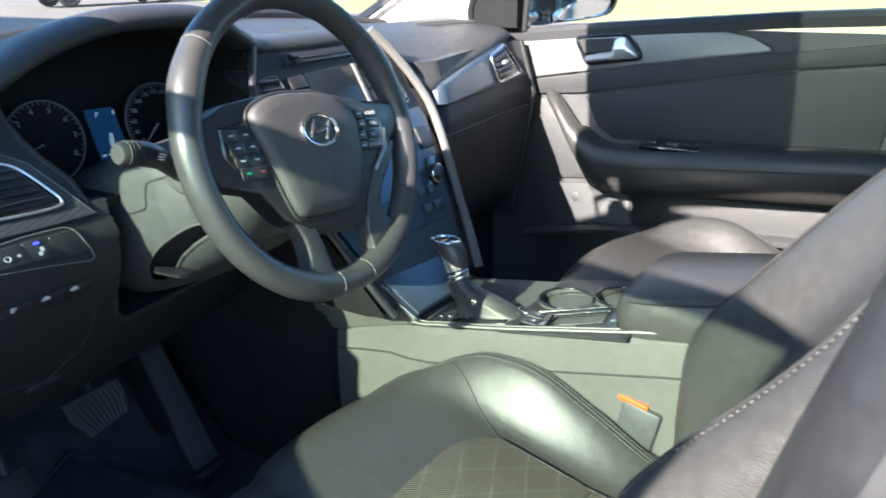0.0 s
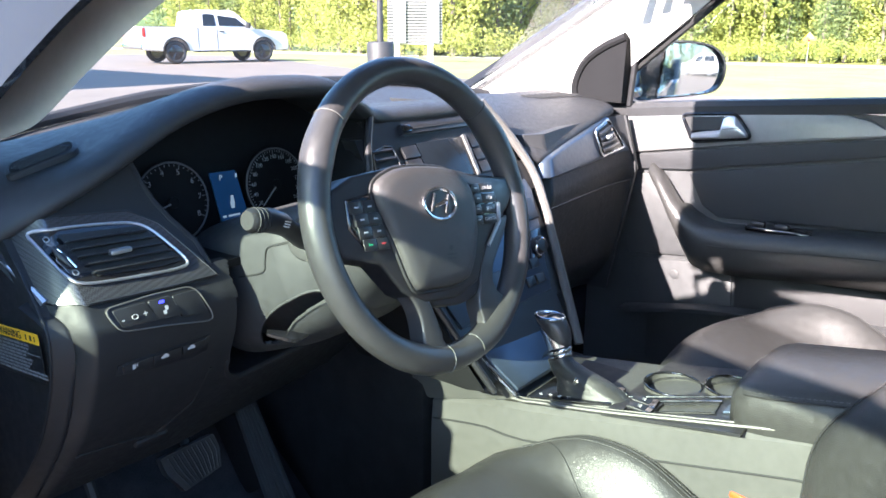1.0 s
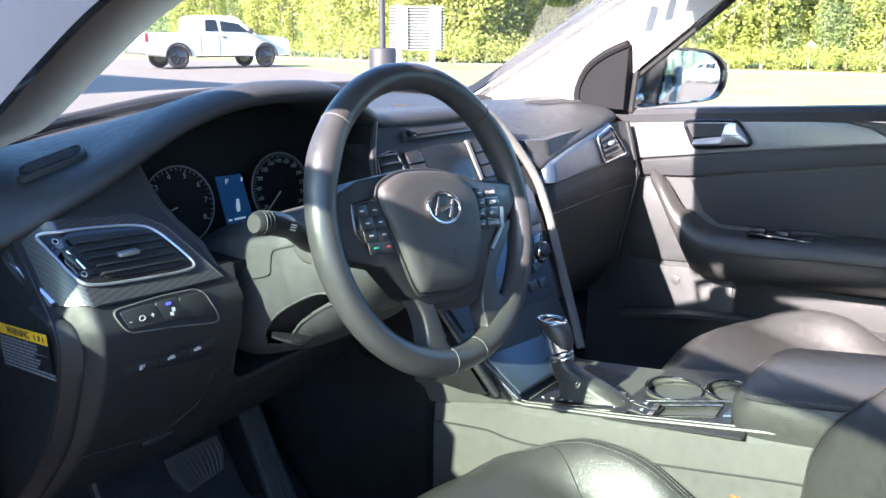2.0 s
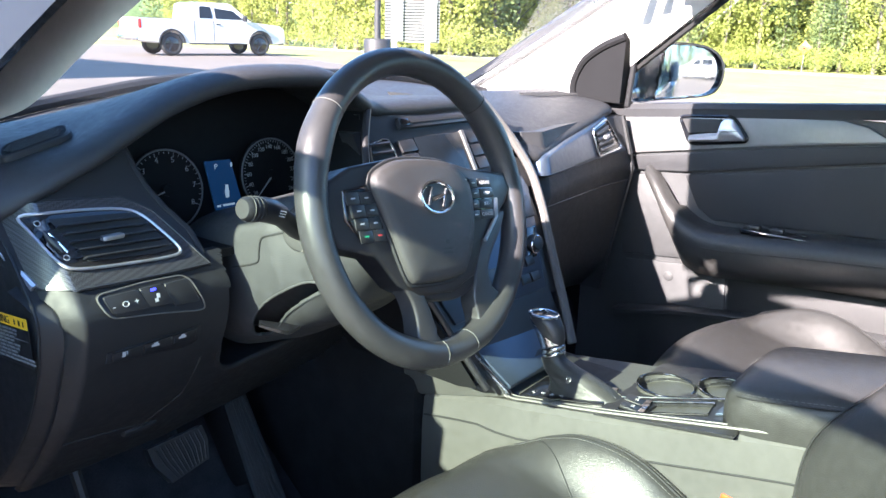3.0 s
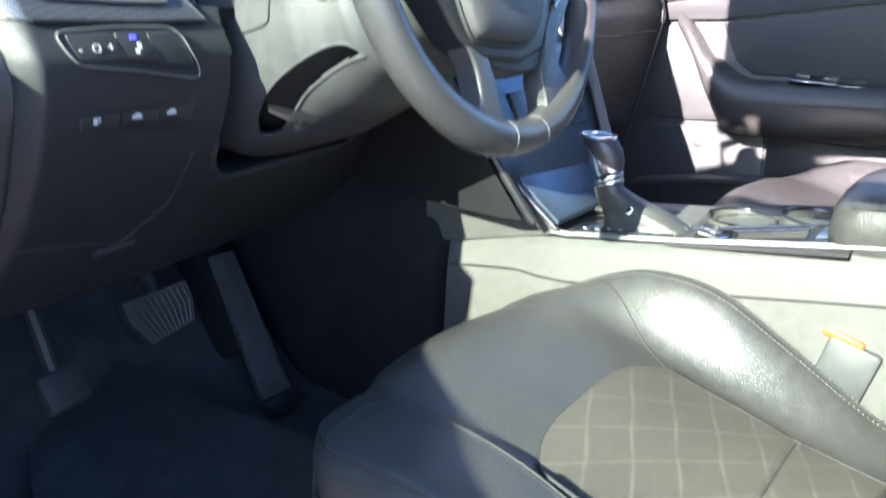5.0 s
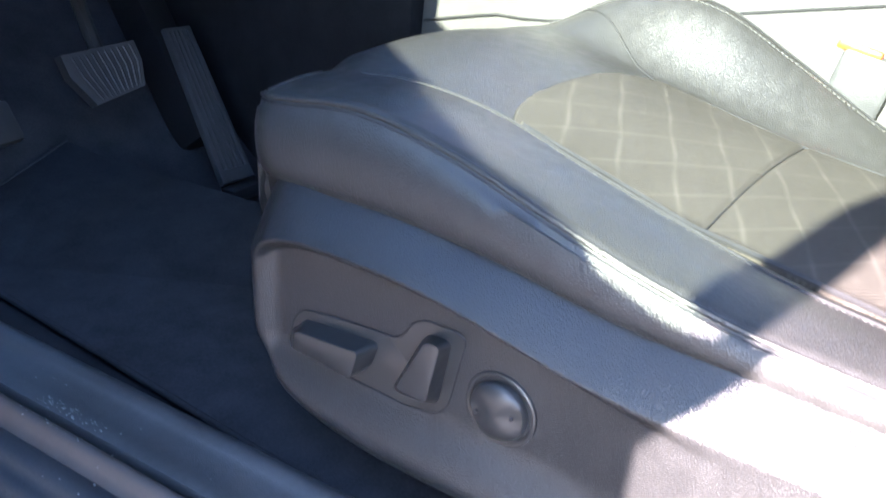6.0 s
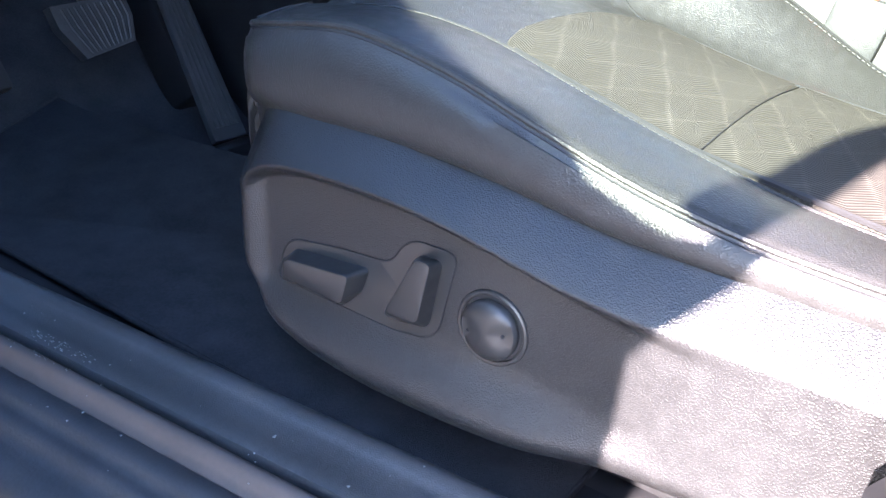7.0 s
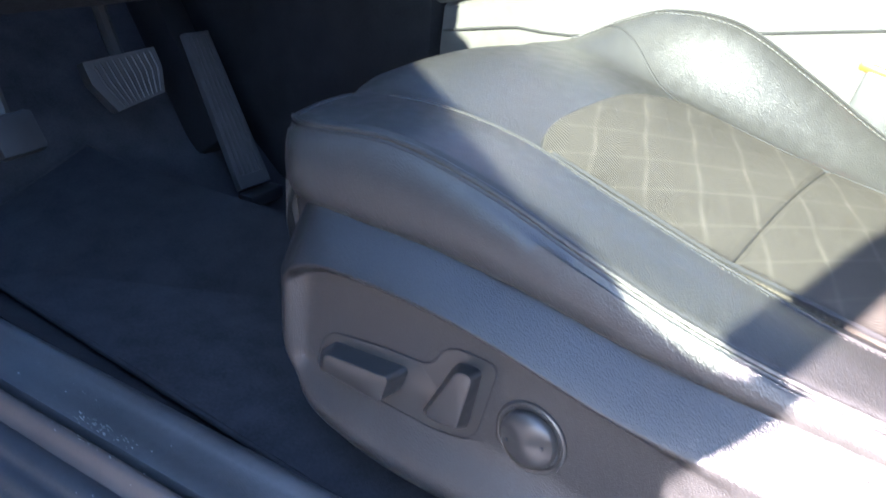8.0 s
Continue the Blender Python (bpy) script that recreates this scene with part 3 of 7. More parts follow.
    hood = thing("bonnet", "dark painted bonnet and black cowl below the windscreen", "car bonnet", "structure")
    part("bonnet_skin", sheet(bmesh.new(), lambda x, y: (x, y, 0.93 - 0.05 * (x / 0.8) ** 2 - 0.05 * (y - 1.05) - 0.13 * max(0, y - 1.6) ** 2), span(-0.82, 0.82, 20), span(1.08, 2.1, 16), (0, 0, -0.02)), PAINT, hood)
    part("cowl", sheet(bmesh.new(), lambda x, y: (x, y + 0.05 * (1 - (x / 0.75) ** 2), 0.965 - 0.25 * (y - 0.95)), span(-0.76, 0.76, 24), span(0.93, 1.12, 6), (0, 0, -0.02)), PLASTIC, hood)
    for side in (-1, 1):
        part("fender", B((side * 0.88, 1.4, 0.6), (0.07, 1.4, 0.5), 0.03), PAINT, hood)
    w = thing("wiper", "black windscreen wiper resting on the cowl", "wiper")
    part("arm", T(smooth([(0.035, 0.99, 1.060), (-0.01, 0.99, 1.0685), (-0.06, 0.985, 1.070), (-0.12, 0.98, 1.055), (-0.20, 0.97, 1.035)], 6), 0.0055, 6), SMOOTH, w)
    part("blade", T(smooth([(0.03, 0.985, 1.046), (-0.10, 0.975, 1.042), (-0.25, 0.96, 1.026)], 6), 0.005, 6), RUBBER, w)
    bm = bmesh.new()
    box(bm, (0.022, 0.99, 1.059), (0.05, 0.03, 0.022), 0.008, rot(0, 12, 10))
    part("pivot_cap", bm, SMOOTH, w)
    w2 = thing("wiper", "black windscreen wiper beside the bonnet's rear edge", "wiper")
    part("arm", T(smooth([(0.74, 1.02, 1.020), (0.66, 1.02, 1.036), (0.56, 1.0, 1.030), (0.40, 1.0, 1.016)], 6), 0.008, 6), SMOOTH, w2)
    part("blade", T(smooth([(0.72, 0.985, 1.012), (0.5, 0.985, 1.016), (0.25, 0.99, 1.012)], 6), 0.006, 6), RUBBER, w2)
    part("pivot_cap", B((0.70, 1.02, 1.026), (0.08, 0.045, 0.034), 0.012, rot(0, 10, -10)), SMOOTH, w2)


# ---- the passenger's door ----
def door_x(y, z):
    """The inner face of the passenger's door."""
    x = 0.722
    if z < 0.70:
        x += 0.012
    return x


def plate_yz(yz, x, thick):
    return prism(bmesh.new(), [(x, y, z) for y, z in yz], (-thick, 0, 0))


def passenger_door():
    D = thing("passenger_door", "closed front door with black and satin grey trim and an armrest", "car door", at=(0.75, 0, 0.3))
    def plate(name, yz, dx, thick, material, label="", bevel=0.003, parent=None):
        bm = bmesh.new()
        prism(bm, [(door_x(y, z) + dx + thick, y, z) for y, z in yz], (-thick, 0, 0), bevel)
        return part(name, bm, material, parent or D, label)
    part("door_shell", B((0.80, -0.05, 0.64), (0.10, 1.06, 0.74), 0.02), PAINT, D)
    # main skin below the waist
    part("inner_skin", sheet(bmesh.new(), lambda y, z: (door_x(y, z), y, z), span(-0.56, 0.40, 32), span(0.33, 1.03, 28), (0.02, 0, 0)), PLASTIC, D)
    # waist cap
    line = [(0.42, 1.012), (0.30, 1.022), (0.1, 1.038), (-0.1, 1.052), (-0.3, 1.066), (-0.56, 1.078)]
    bm = bmesh.new()
    loft(bm, [[(0.712, y, z - 0.028), (0.708, y, z - 0.008), (0.718, y, z + 0.003), (0.76, y, z + 0.004), (0.76, y, z - 0.03)] for y, z in line])
    part("waist_cap", bm, SOFT, D)
    # satin grey upper panel
    top = [(0.335, 0.992), (0.2, 1.004), (0.05, 1.016), (-0.1, 1.027), (-0.18, 1.03), (-0.235, 1.02), (-0.275, 0.998)]
    low = [(-0.275, 0.99), (-0.15, 0.975), (0.0, 0.955), (0.15, 0.93), (0.30, 0.905), (0.33, 0.905)]
    plate("upper_panel", top + low, -0.010, 0.012, DOORGREY, "satin grey upper trim panel", 0.004)
    # black band and padded insert
    plate("trim_band", [(0.31, 0.898), (0.15, 0.924), (0.0, 0.948), (-0.3, 0.99), (-0.55, 1.02), (-0.55, 0.985), (-0.28, 0.952), (0.0, 0.905), (0.14, 0.88), (0.30, 0.868)], -0.012, 0.012, SOFT)
    plate("padded_insert", [(0.14, 0.874), (0.0, 0.898), (-0.28, 0.945), (-0.5, 0.975), (-0.52, 0.96), (-0.5, 0.80), (-0.2, 0.79), (0.06, 0.775), (0.10, 0.80)], -0.005, 0.01, SOFT, "padded black insert", 0.005)
    plate("front_panel", [(0.31, 0.862), (0.22, 0.862), (0.15, 0.80), (0.09, 0.70), (0.085, 0.672), (0.285, 0.652)], -0.006, 0.01, PLASTIC, "", 0.003)
    # lower panel with a round plug
    low_p = plate("lower_panel", [(0.275, 0.640), (0.08, 0.66), (0.02, 0.658), (0.0, 0.39), (0.22, 0.38), (0.225, 0.5)], -0.004, 0.012, PLASTIC, "", 0.004)
    # rear of the same panel, its weaker light put in as darker plastic
    plate("dim_lower_panel", [(0.014, 0.658), (-0.1, 0.655), (-0.5, 0.67), (-0.52, 0.40), (-0.006, 0.39)], -0.004, 0.012, DASH, "", 0.004)
    part("plug", disc(bmesh.new(), (door_x(0.16, 0.62) - 0.004, 0.158, 0.616), (-1, 0, 0), 0.012, 0.002, 20, 0.001), PLASTIC, low_p)
    ledge = smooth([(0, 0.285, 0.513), (0, 0.18, 0.537), (0, 0.06, 0.559), (0, -0.20, 0.585), (0, -0.48, 0.60)], 6)
    part("pocket_ledge", loft(bmesh.new(), [[(0.692, p.y, p.z - 0.014), (0.690, p.y, p.z - 0.004), (0.696, p.y, p.z), (0.735, p.y, p.z), (0.735, p.y, p.z - 0.016)] for p in ledge]), PLASTIC, D, "", 50)
    # armrest: a long bolster that bends up into the pull grip
    path = smooth([(0.700, 0.225, 0.872), (0.675, 0.185, 0.835), (0.660, 0.135, 0.775), (0.652, 0.075, 0.735), (0.648, -0.02, 0.735), (0.645, -0.2, 0.752), (0.645, -0.40, 0.768), (0.66, -0.55, 0.775)], 6)
    bm = bmesh.new()
    rings = []
    for i, p in enumerate(path):
        t = min(1.0, i / 16.0)
        hu, hd = 0.017 + 0.018 * t, 0.017 + 0.055 * t * t
        back = 0.735 if t > 0.75 else p.x + 0.034
        rings.append([p + Vector((0.012, 0, hu)), p + Vector((-0.004, 0, hu * 0.72)), p + Vector((-0.012, 0, 0)), p + Vector((-0.008, 0, -hd * 0.55)), p + Vector((0.012, 0, -hd)), Vector((back, p.y, p.z - hd)), Vector((back, p.y, p.z + hu))])
    loft(bm, rings)
    arm = part("armrest", bm, LEATHER, D, "", 60)
    part("armrest_seam", T([p + Vector((-0.0125, 0, -0.004)) for p in path[20:]], 0.0012, 5), RUBBER, arm)
    sw = part("window_switch_panel", B((0.675, -0.11, 0.777), (0.045, 0.17, 0.012), 0.004, rot(0, 0, 0)), GLOSSY, D, "gloss black window switch panel")
    part("window_switch", B((0.668, -0.05, 0.788), (0.018, 0.028, 0.01), 0.003), SMOOTH, sw)
    part("window_switch", B((0.668, -0.10, 0.788), (0.018, 0.028, 0.01), 0.003), SMOOTH, sw)
    # release handle in its recess
    yz = [(p[0], p[1]) for p in rounded([(0.162, 1.009, 0), (0.036, 1.018, 0), (-0.004, 0.966, 0), (0.131, 0.947, 0)], 0.016, 5)]
    hb = plate("handle_bezel", yz, -0.014, 0.012, GLOSSY, "black handle bezel with a chrome rim", 0.002)
    ring = [(door_x(y, z) - 0.015, y, z) for y, z in yz]
    part("rim", T(ring, 0.0038, 8, True), GLOSSY, hb)
    part("recess", plate_yz([(0.152, 1.003), (0.064, 1.010), (0.058, 0.984), (0.134, 0.973)], 0.705, 0.003), RUBBER, hb)
    bm = bmesh.new()
    loft(bm, [[(0.700, y, z0), (0.693, y, z0 + 0.3 * (z1 - z0)), (0.693, y, z0 + 0.7 * (z1 - z0)), (0.699, y, z1), (0.708, y, z1), (0.708, y, z0)] for y, z0, z1 in ((0.130, 0.9535, 0.968), (0.10, 0.956, 0.974), (0.066, 0.960, 0.979), (0.061, 0.9605, 1.004), (0.052, 0.962, 1.0105), (0.036, 0.964, 1.011), (0.024, 0.9655, 0.998), (0.006, 0.968, 0.975))])
    part("release_lever", bm, SILVER, hb, "satin silver release lever")
    part("lever_gap", T([(0.6935, 0.060, 0.983), (0.6925, 0.020, 0.988)], 0.0008, 5), RUBBER, hb)
    # mirror sail with its rounded black surround
    so = [(p.y, p.z) for p in smooth([(0, 0.4227, 1.0296), (0, 0.4275, 1.053), (0, 0.4183, 1.0855), (0, 0.3924, 1.1234), (0, 0.344, 1.1555), (0, 0.298, 1.1748), (0, 0.288, 1.179)], 4)]
    bm = bmesh.new()
    prism(bm, [(0.680 - 0.14 * (z - 1.03), y, z) for y, z in so] + [(0.680, 0.3035, 1.028)], (0.045, 0, 0), 0.004)
    part("mirror_sail", bm, BLACK_TRIM, D, "black triangular mirror sail")
    part("sail_surround", T([(0.682 - 0.14 * (z - 1.03), y + 0.003, z + 0.003) for y, z in so], 0.010, 8), BLACK_TRIM, D, "rounded black rubber surround")
    part("window_bar", T([(0.713, 0.300, 1.02), (0.703, 0.282, 1.178)], 0.009, 8), SMOOTH, D)
    bm = bmesh.new()
    prism(bm, [(0.742, 0.285, 1.045), (0.742, -0.52, 1.07), (0.64, -0.62, 1.38), (0.62, -0.12, 1.385), (0.675, 0.11, 1.27), (0.712, 0.285, 1.165)], (0.004, 0, 0))
    part("door_glass", bm, GLASS, D, "clear side window").visible_shadow = False
    # outside mirror: a dark shell round a slightly bulging glass
    M = thing("door_mirror", "dark painted outside mirror on the passenger's side", "mirror", at=(0.95, 0.3, 1.03))
    al = radians(33.5)
    r, n, u = Vector((math.cos(al), -math.sin(al), 0)), Vector((-math.sin(al), -math.cos(al), 0.0905)).normalized(), Vector((0, 0, 1))
    mc = Vector((0.945, 0.262, 1.092))
    out = [(-0.135, -0.066), (-0.138, 0.0), (-0.130, 0.045), (-0.10, 0.070), (-0.04, 0.080), (0.04, 0.074), (0.085, 0.058), (0.112, 0.028), (0.116, -0.005), (0.104, -0.036), (0.080, -0.054), (0.02, -0.062), (-0.06, -0.066)]
    sm = smooth([(x, y, 0) for x, y in out], 3, True)
    def mp(x, y, d):
        return mc + r * x + u * y + n * d
    bm = bmesh.new()
    loft(bm, [[mp(p.x * k, p.y * k, d) for p in sm] for k, d in ((0.90, -0.004), (0.93, 0.012), (0.99, 0.012), (1.02, -0.002), (1.0, -0.03), (0.9, -0.065), (0.65, -0.095), (0.3, -0.105))])
    part("housing", bm, PAINT, M, "", 60)
    def bulge(x, y):
        return mp(x, y, 0.006 - (x * x + y * y) / 2.4)
    def off(x, y):
        inside = False
        q = [(p.x * 0.915, p.y * 0.915) for p in sm]
        for (x0, y0), (x1, y1) in zip(q, q[1:] + q[:1]):
            if (y0 > y) != (y1 > y) and x < (x1 - x0) * (y - y0) / (y1 - y0) + x0:
                inside = not inside
        return not inside or x < -0.070 + 0.15 * y
    bm = bmesh.new()
    sheet(bm, bulge, span(-0.128, 0.110, 48), span(-0.064, 0.076, 30), -n * 0.002, off)
    part("mirror_glass", bm, MIRROR, M, "convex mirror glass", 60)
    part("mirror_arm", B((0.80, 0.345, 1.045), (0.14, 0.05, 0.03), 0.01), PAINT, M)


def driver_door():
    """The driver's door, standing wide open outside the view; its frame and glass shade the seat."""
    D = thing("driver_door", "open dark front door with tinted glass", "car door", at=(-0.87, 0.72, 0.3))
    m = Matrix.Translation((-0.87, 0.70, 0)) @ pose(0, 0, 0, 0, 0, DOOR_OPEN)
    def put(pts):
        return [m @ Vector(p) for p in pts]
    # in the door's own frame: y back along the door (negative), x outwards (negative)
    bm = bmesh.new()
    prism(bm, put([(-0.05, -s_, z) for s_, z in ((0, 0.30), (0, 0.985), (0.74, 0.984), (0.84, 0.966), (0.93, 0.946), (0.985, 0.935), (1.03, 0.930), (1.065, 0.925), (1.085, 0.912), (1.14, 0.906), (1.20, 0.93), (1.196, 0.915), (1.172, 0.872), (1.14, 0.826), (1.13, 0.55), (0.99, 0.32))]), m.to_3x3() @ Vector((0.06, 0, 0)), 0.004)
    part("door_body", bm, PAINT, D)
    fr = put([(0.0, -0.03, 0.97), (0.045, -0.42, 1.222), (0.075, -0.64, 1.330), (0.08, -0.74, 1.349), (0.09, -1.0, 1.372), (0.10, -1.2, 1.392), (0.10, -1.32, 1.38), (0.05, -1.225, 1.15), (0.02, -1.19, 1.045), (0.0, -1.167, 0.93)])
    part("window_frame", T(fr, 0.0215, 8), SMOOTH, D)
    bm = bmesh.new()
    prism(bm, fr + put([(0.0, -1.1, 0.86), (0.0, -0.1, 0.90)]), m.to_3x3() @ Vector((0.004, 0, 0)))
    part("door_glass", bm, TINTED, D)
    # opaque panel added ahead of the glass to shade the dashboard's left end
    bm = bmesh.new()
    prism(bm, put([(0.0, -0.04, 0.96), (0.05, -0.42, 1.222), (0.055, -0.488, 1.255), (0.03, -0.488, 1.06), (0.025, -0.56, 1.04), (0.01, -0.56, 0.96)]), m.to_3x3() @ Vector((0.012, 0, 0)), 0.003)
    part("dash_shade_panel", bm, SMOOTH, D)


# ---- dashboard ----
KNEE = [(0.54, 0.47), (0.58, 0.42), (0.64, 0.35), (0.70, 0.29), (0.75, 0.25), (0.82, 0.213), (0.875, 0.203), (0.90, 0.215), (0.93, 0.24), (0.985, 0.288), (1.03, 0.312), (1.07, 0.33)]


FASCIA_EDGE = [(0.915, -0.535), (0.940, -0.537), (0.952, -0.545), (0.971, -0.556), (0.994, -0.566), (1.017, -0.573), (1.07, -0.585)]


OPEN = (-0.372, 0.835, 0.145, 0.100, 0.045)      # column opening: centre x, z, half width, half height, corner


def ky(x, z):
    """The driver-side face of the dashboard: y over x and z."""
    y = flow(z, KNEE)
    return y + 1.2 * max(0.0, -0.70 - x) ** 1.3 * 3 + 0.15 * max(0, x + 0.50)


def on_knee(pts, out=0.0):
    return [Vector((x, ky(x, z) - out, z)) for x, z in pts]


def rounded(pts, r, n=6):
    """A closed outline with its corners rounded."""
    P = [Vector(p) for p in pts]
    out = []
    for i, c in enumerate(P):
        a, b = P[i - 1], P[(i + 1) % len(P)]
        p = c + (a - c).normalized() * min(r, (a - c).length * 0.49)
        q = c + (b - c).normalized() * min(r, (b - c).length * 0.49)
        for k in range(n + 1):
            t = k / n
            out.append(tuple(p * (1 - t) ** 2 + c * 2 * t * (1 - t) + q * t * t))
    return out


def plate_on(name, f, pts, out, thick, material, parent, label="", bevel=0.0015, n=1):
    bm = bmesh.new()
    ps = [Vector(f(x, z)) + Vector((0, -out + thick, 0)) for x, z in pts]
    prism(bm, ps, (0, -thick, 0), bevel)
    return part(name, bm, material, parent, label)


LIP = [(-0.752, 0.318, 0.982), (-0.70, 0.290, 1.012), (-0.64, 0.283, 1.040), (-0.59, 0.281, 1.066), (-0.52, 0.280, 1.101), (-0.436, 0.277, 1.124), (-0.35, 0.275, 1.128),
       (-0.26, 0.28, 1.12), (-0.19, 0.29, 1.085), (-0.14, 0.30, 1.068), (0.0, 0.297, 1.066), (0.095, 0.299, 1.064), (0.135, 0.292, 1.053), (0.157, 0.275, 1.022),
       (0.174, 0.254, 0.990), (0.20, 0.232, 0.966), (0.235, 0.228, 0.970), (0.35, 0.255, 0.984), (0.50, 0.284, 1.002), (0.59, 0.296, 1.018), (0.66, 0.312, 1.022), (0.72, 0.36, 1.02)]


SCREEN_FOOT = [(-0.745, 0.985), (-0.62, 1.012), (-0.502, 1.034), (-0.379, 1.050), (-0.209, 1.070), (0.0, 1.078), (0.3, 1.074), (0.5, 1.06), (0.72, 1.02)]


def stack_y(z):
    return 0.295 - 0.58 * (1.04 - z)


def on_stack(x, z):
    return (x, stack_y(z), z)


def text(word, size, m, material, parent, name="lettering"):
    c = bpy.data.curves.new(name, "FONT")
    c.body, c.size, c.align_x, c.align_y, c.extrude = word, size, "CENTER", "CENTER", 0.0002
    tmp = bpy.data.objects.new(name, c)
    dg = bpy.context.evaluated_depsgraph_get()
    scene.collection.objects.link(tmp)
    dg.update()
    me = bpy.data.meshes.new_from_object(tmp.evaluated_get(dg))
    bpy.data.objects.remove(tmp)
    bm = bmesh.new()
    bm.from_mesh(me)
    bmesh.ops.transform(bm, matrix=m, verts=bm.verts[:])
    bpy.data.meshes.remove(me)
    return part(name, bm, material, parent)


def facing(p, right, up):
    """A frame for flat marks: x along right, y along up, at p."""
    r, u = Vector(right).normalized(), Vector(up).normalized()
    n = r.cross(u).normalized()
    u = n.cross(r)
    return Matrix.Translation(p) @ Matrix(((r.x, u.x, n.x, 0), (r.y, u.y, n.y, 0), (r.z, u.z, n.z, 0), (0, 0, 0, 1)))


def bars(m, rows, material, parent, name="print_bar", h=0.0003):
    """Plain bars for print too small to read: rows of (x, y, width, height) in the frame m."""
    bm = bmesh.new()
    for x, y, w, t in rows:
        prism(bm, [m @ Vector(q) for q in ((x, y, 0), (x + w, y, 0), (x + w, y + t, 0), (x, y + t, 0))], (m.to_3x3() @ Vector((0, 0, h))))
    return part(name, bm, material, parent)


def dashboard():
    D = thing("dashboard", "black dashboard with carbon-look trim and a silver-edged centre stack", "dashboard", at=(0, 0.4, 0.8))
    # upper pad with the instrument hood
    lip = smooth(LIP, 5)
    bm = bmesh.new()
    rings = []
    for p in lip:
        x, yl, zl = p
        base = 1.045
        up = max(0.0, zl - base)
        dn = max(0.0, base - zl)
        zs = flow(x, SCREEN_FOOT)
        prof = [(0.83 - 0.16 * (x / 0.75) ** 4, zs - 0.008), (0.70, zs - 0.017), (0.56, 1.046 + 0.25 * up), (yl + 0.16, base + 0.006 + 0.62 * up - 0.20 * dn), (yl + 0.085, base + 0.004 + 0.92 * up - 0.50 * dn),
                (yl + 0.035, zl + 0.006 + 0.14 * dn), (yl + 0.010, zl + 0.002), (yl, zl - 0.008), (yl + 0.004, zl - 0.020), (yl + 0.03, zl - 0.026), (yl + 0.14, zl - 0.030)]
        rings.append(smooth([(x, a, b) for a, b in prof], 3))
    loft(bm, rings, closed=False)
    part("upper_pad", bm, SOFT, D, "", 60)
    part("screen_base_strip", T([(x, 0.836 - 0.16 * (x / 0.75) ** 4, flow(x, SCREEN_FOOT) + 0.003) for x in span(-0.74, 0.70, 40)], 0.0115, 8), RUBBER, D, "black strip at the foot of the windscreen")
    # knee panel with the opening for the steering column
    def hole(x, z):
        if z > 0.915 and x > lerp(z, FASCIA_EDGE):
            return True
        if z > 0.95 and z > flow(x, [(p[0], p[2]) for p in LIP]) - 0.008:
            return True
        dx, dz = max(abs(x - OPEN[0]) - OPEN[2] + OPEN[4], 0), max(abs(z - OPEN[1]) - OPEN[3] + OPEN[4], 0)
        return math.hypot(dx, dz) < OPEN[4]
    left = lambda z: flow(z, [(0.57, -0.705), (0.64, -0.712), (0.80, -0.716), (0.885, -0.718), (0.915, -0.735), (0.95, -0.745), (1.07, -0.745)])
    def knee(u, z):
        x = left(z) + u * (-0.10 - left(z))
        return (x, ky(x, z), z)
    part("knee_panel", sheet(bmesh.new(), knee, span(0, 1, 190), span(0.585, 1.065, 120), (0, 0.012, 0), lambda u, z: hole(knee(u, z)[0], z)), DASH, D)
    # rolled edge of the opening, below the instruments
    ring = [(OPEN[0] - OPEN[2], 0.912)]
    for qx, a0 in ((-1, 180), (1, 270)):
        for a in span(a0, a0 + 90, 9):
            ring.append((OPEN[0] + qx * (OPEN[2] - OPEN[4]) + OPEN[4] * math.cos(radians(a)), OPEN[1] - (OPEN[3] - OPEN[4]) + OPEN[4] * math.sin(radians(a))))
    ring.append((OPEN[0] + OPEN[2], 0.90))
    part("fascia_lip", T([(lerp(z, FASCIA_EDGE) - 0.001, ky(lerp(z, FASCIA_EDGE), z) + 0.004, z) for z in span(0.913, 1.05, 24)], 0.005, 8), DASH, D)
    part("opening_lip", T([(x, ky(x, z) + 0.003, z) for x, z in ring], 0.0045, 8), DASH, D)
    bm = bmesh.new()
    loft(bm, [[(x, ky(x, z) + o, z) for x, z in ring] for o in (0.002, 0.03, 0.12)], closed=False, caps=False)
    part("column_opening", bm, RUBBER, D)
    part("column_well", B((-0.372, 0.375, 0.815), (0.34, 0.02, 0.19)), RUBBER, D)
    # binnacle: back, floor and sides, near-black so the colour holds the recess's shade
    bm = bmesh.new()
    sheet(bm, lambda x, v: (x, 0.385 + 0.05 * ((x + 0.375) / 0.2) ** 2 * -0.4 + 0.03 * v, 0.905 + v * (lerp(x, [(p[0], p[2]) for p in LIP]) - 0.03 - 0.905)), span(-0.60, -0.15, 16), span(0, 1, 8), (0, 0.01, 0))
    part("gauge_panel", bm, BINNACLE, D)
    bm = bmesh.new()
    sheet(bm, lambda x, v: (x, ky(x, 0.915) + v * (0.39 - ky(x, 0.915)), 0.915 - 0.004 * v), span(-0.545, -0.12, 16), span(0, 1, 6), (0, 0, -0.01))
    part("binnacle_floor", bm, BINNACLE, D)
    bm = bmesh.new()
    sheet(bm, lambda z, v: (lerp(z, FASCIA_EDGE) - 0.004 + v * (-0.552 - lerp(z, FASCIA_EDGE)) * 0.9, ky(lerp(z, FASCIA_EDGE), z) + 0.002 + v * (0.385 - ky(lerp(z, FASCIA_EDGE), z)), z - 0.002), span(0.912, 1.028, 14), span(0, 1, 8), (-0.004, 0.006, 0))
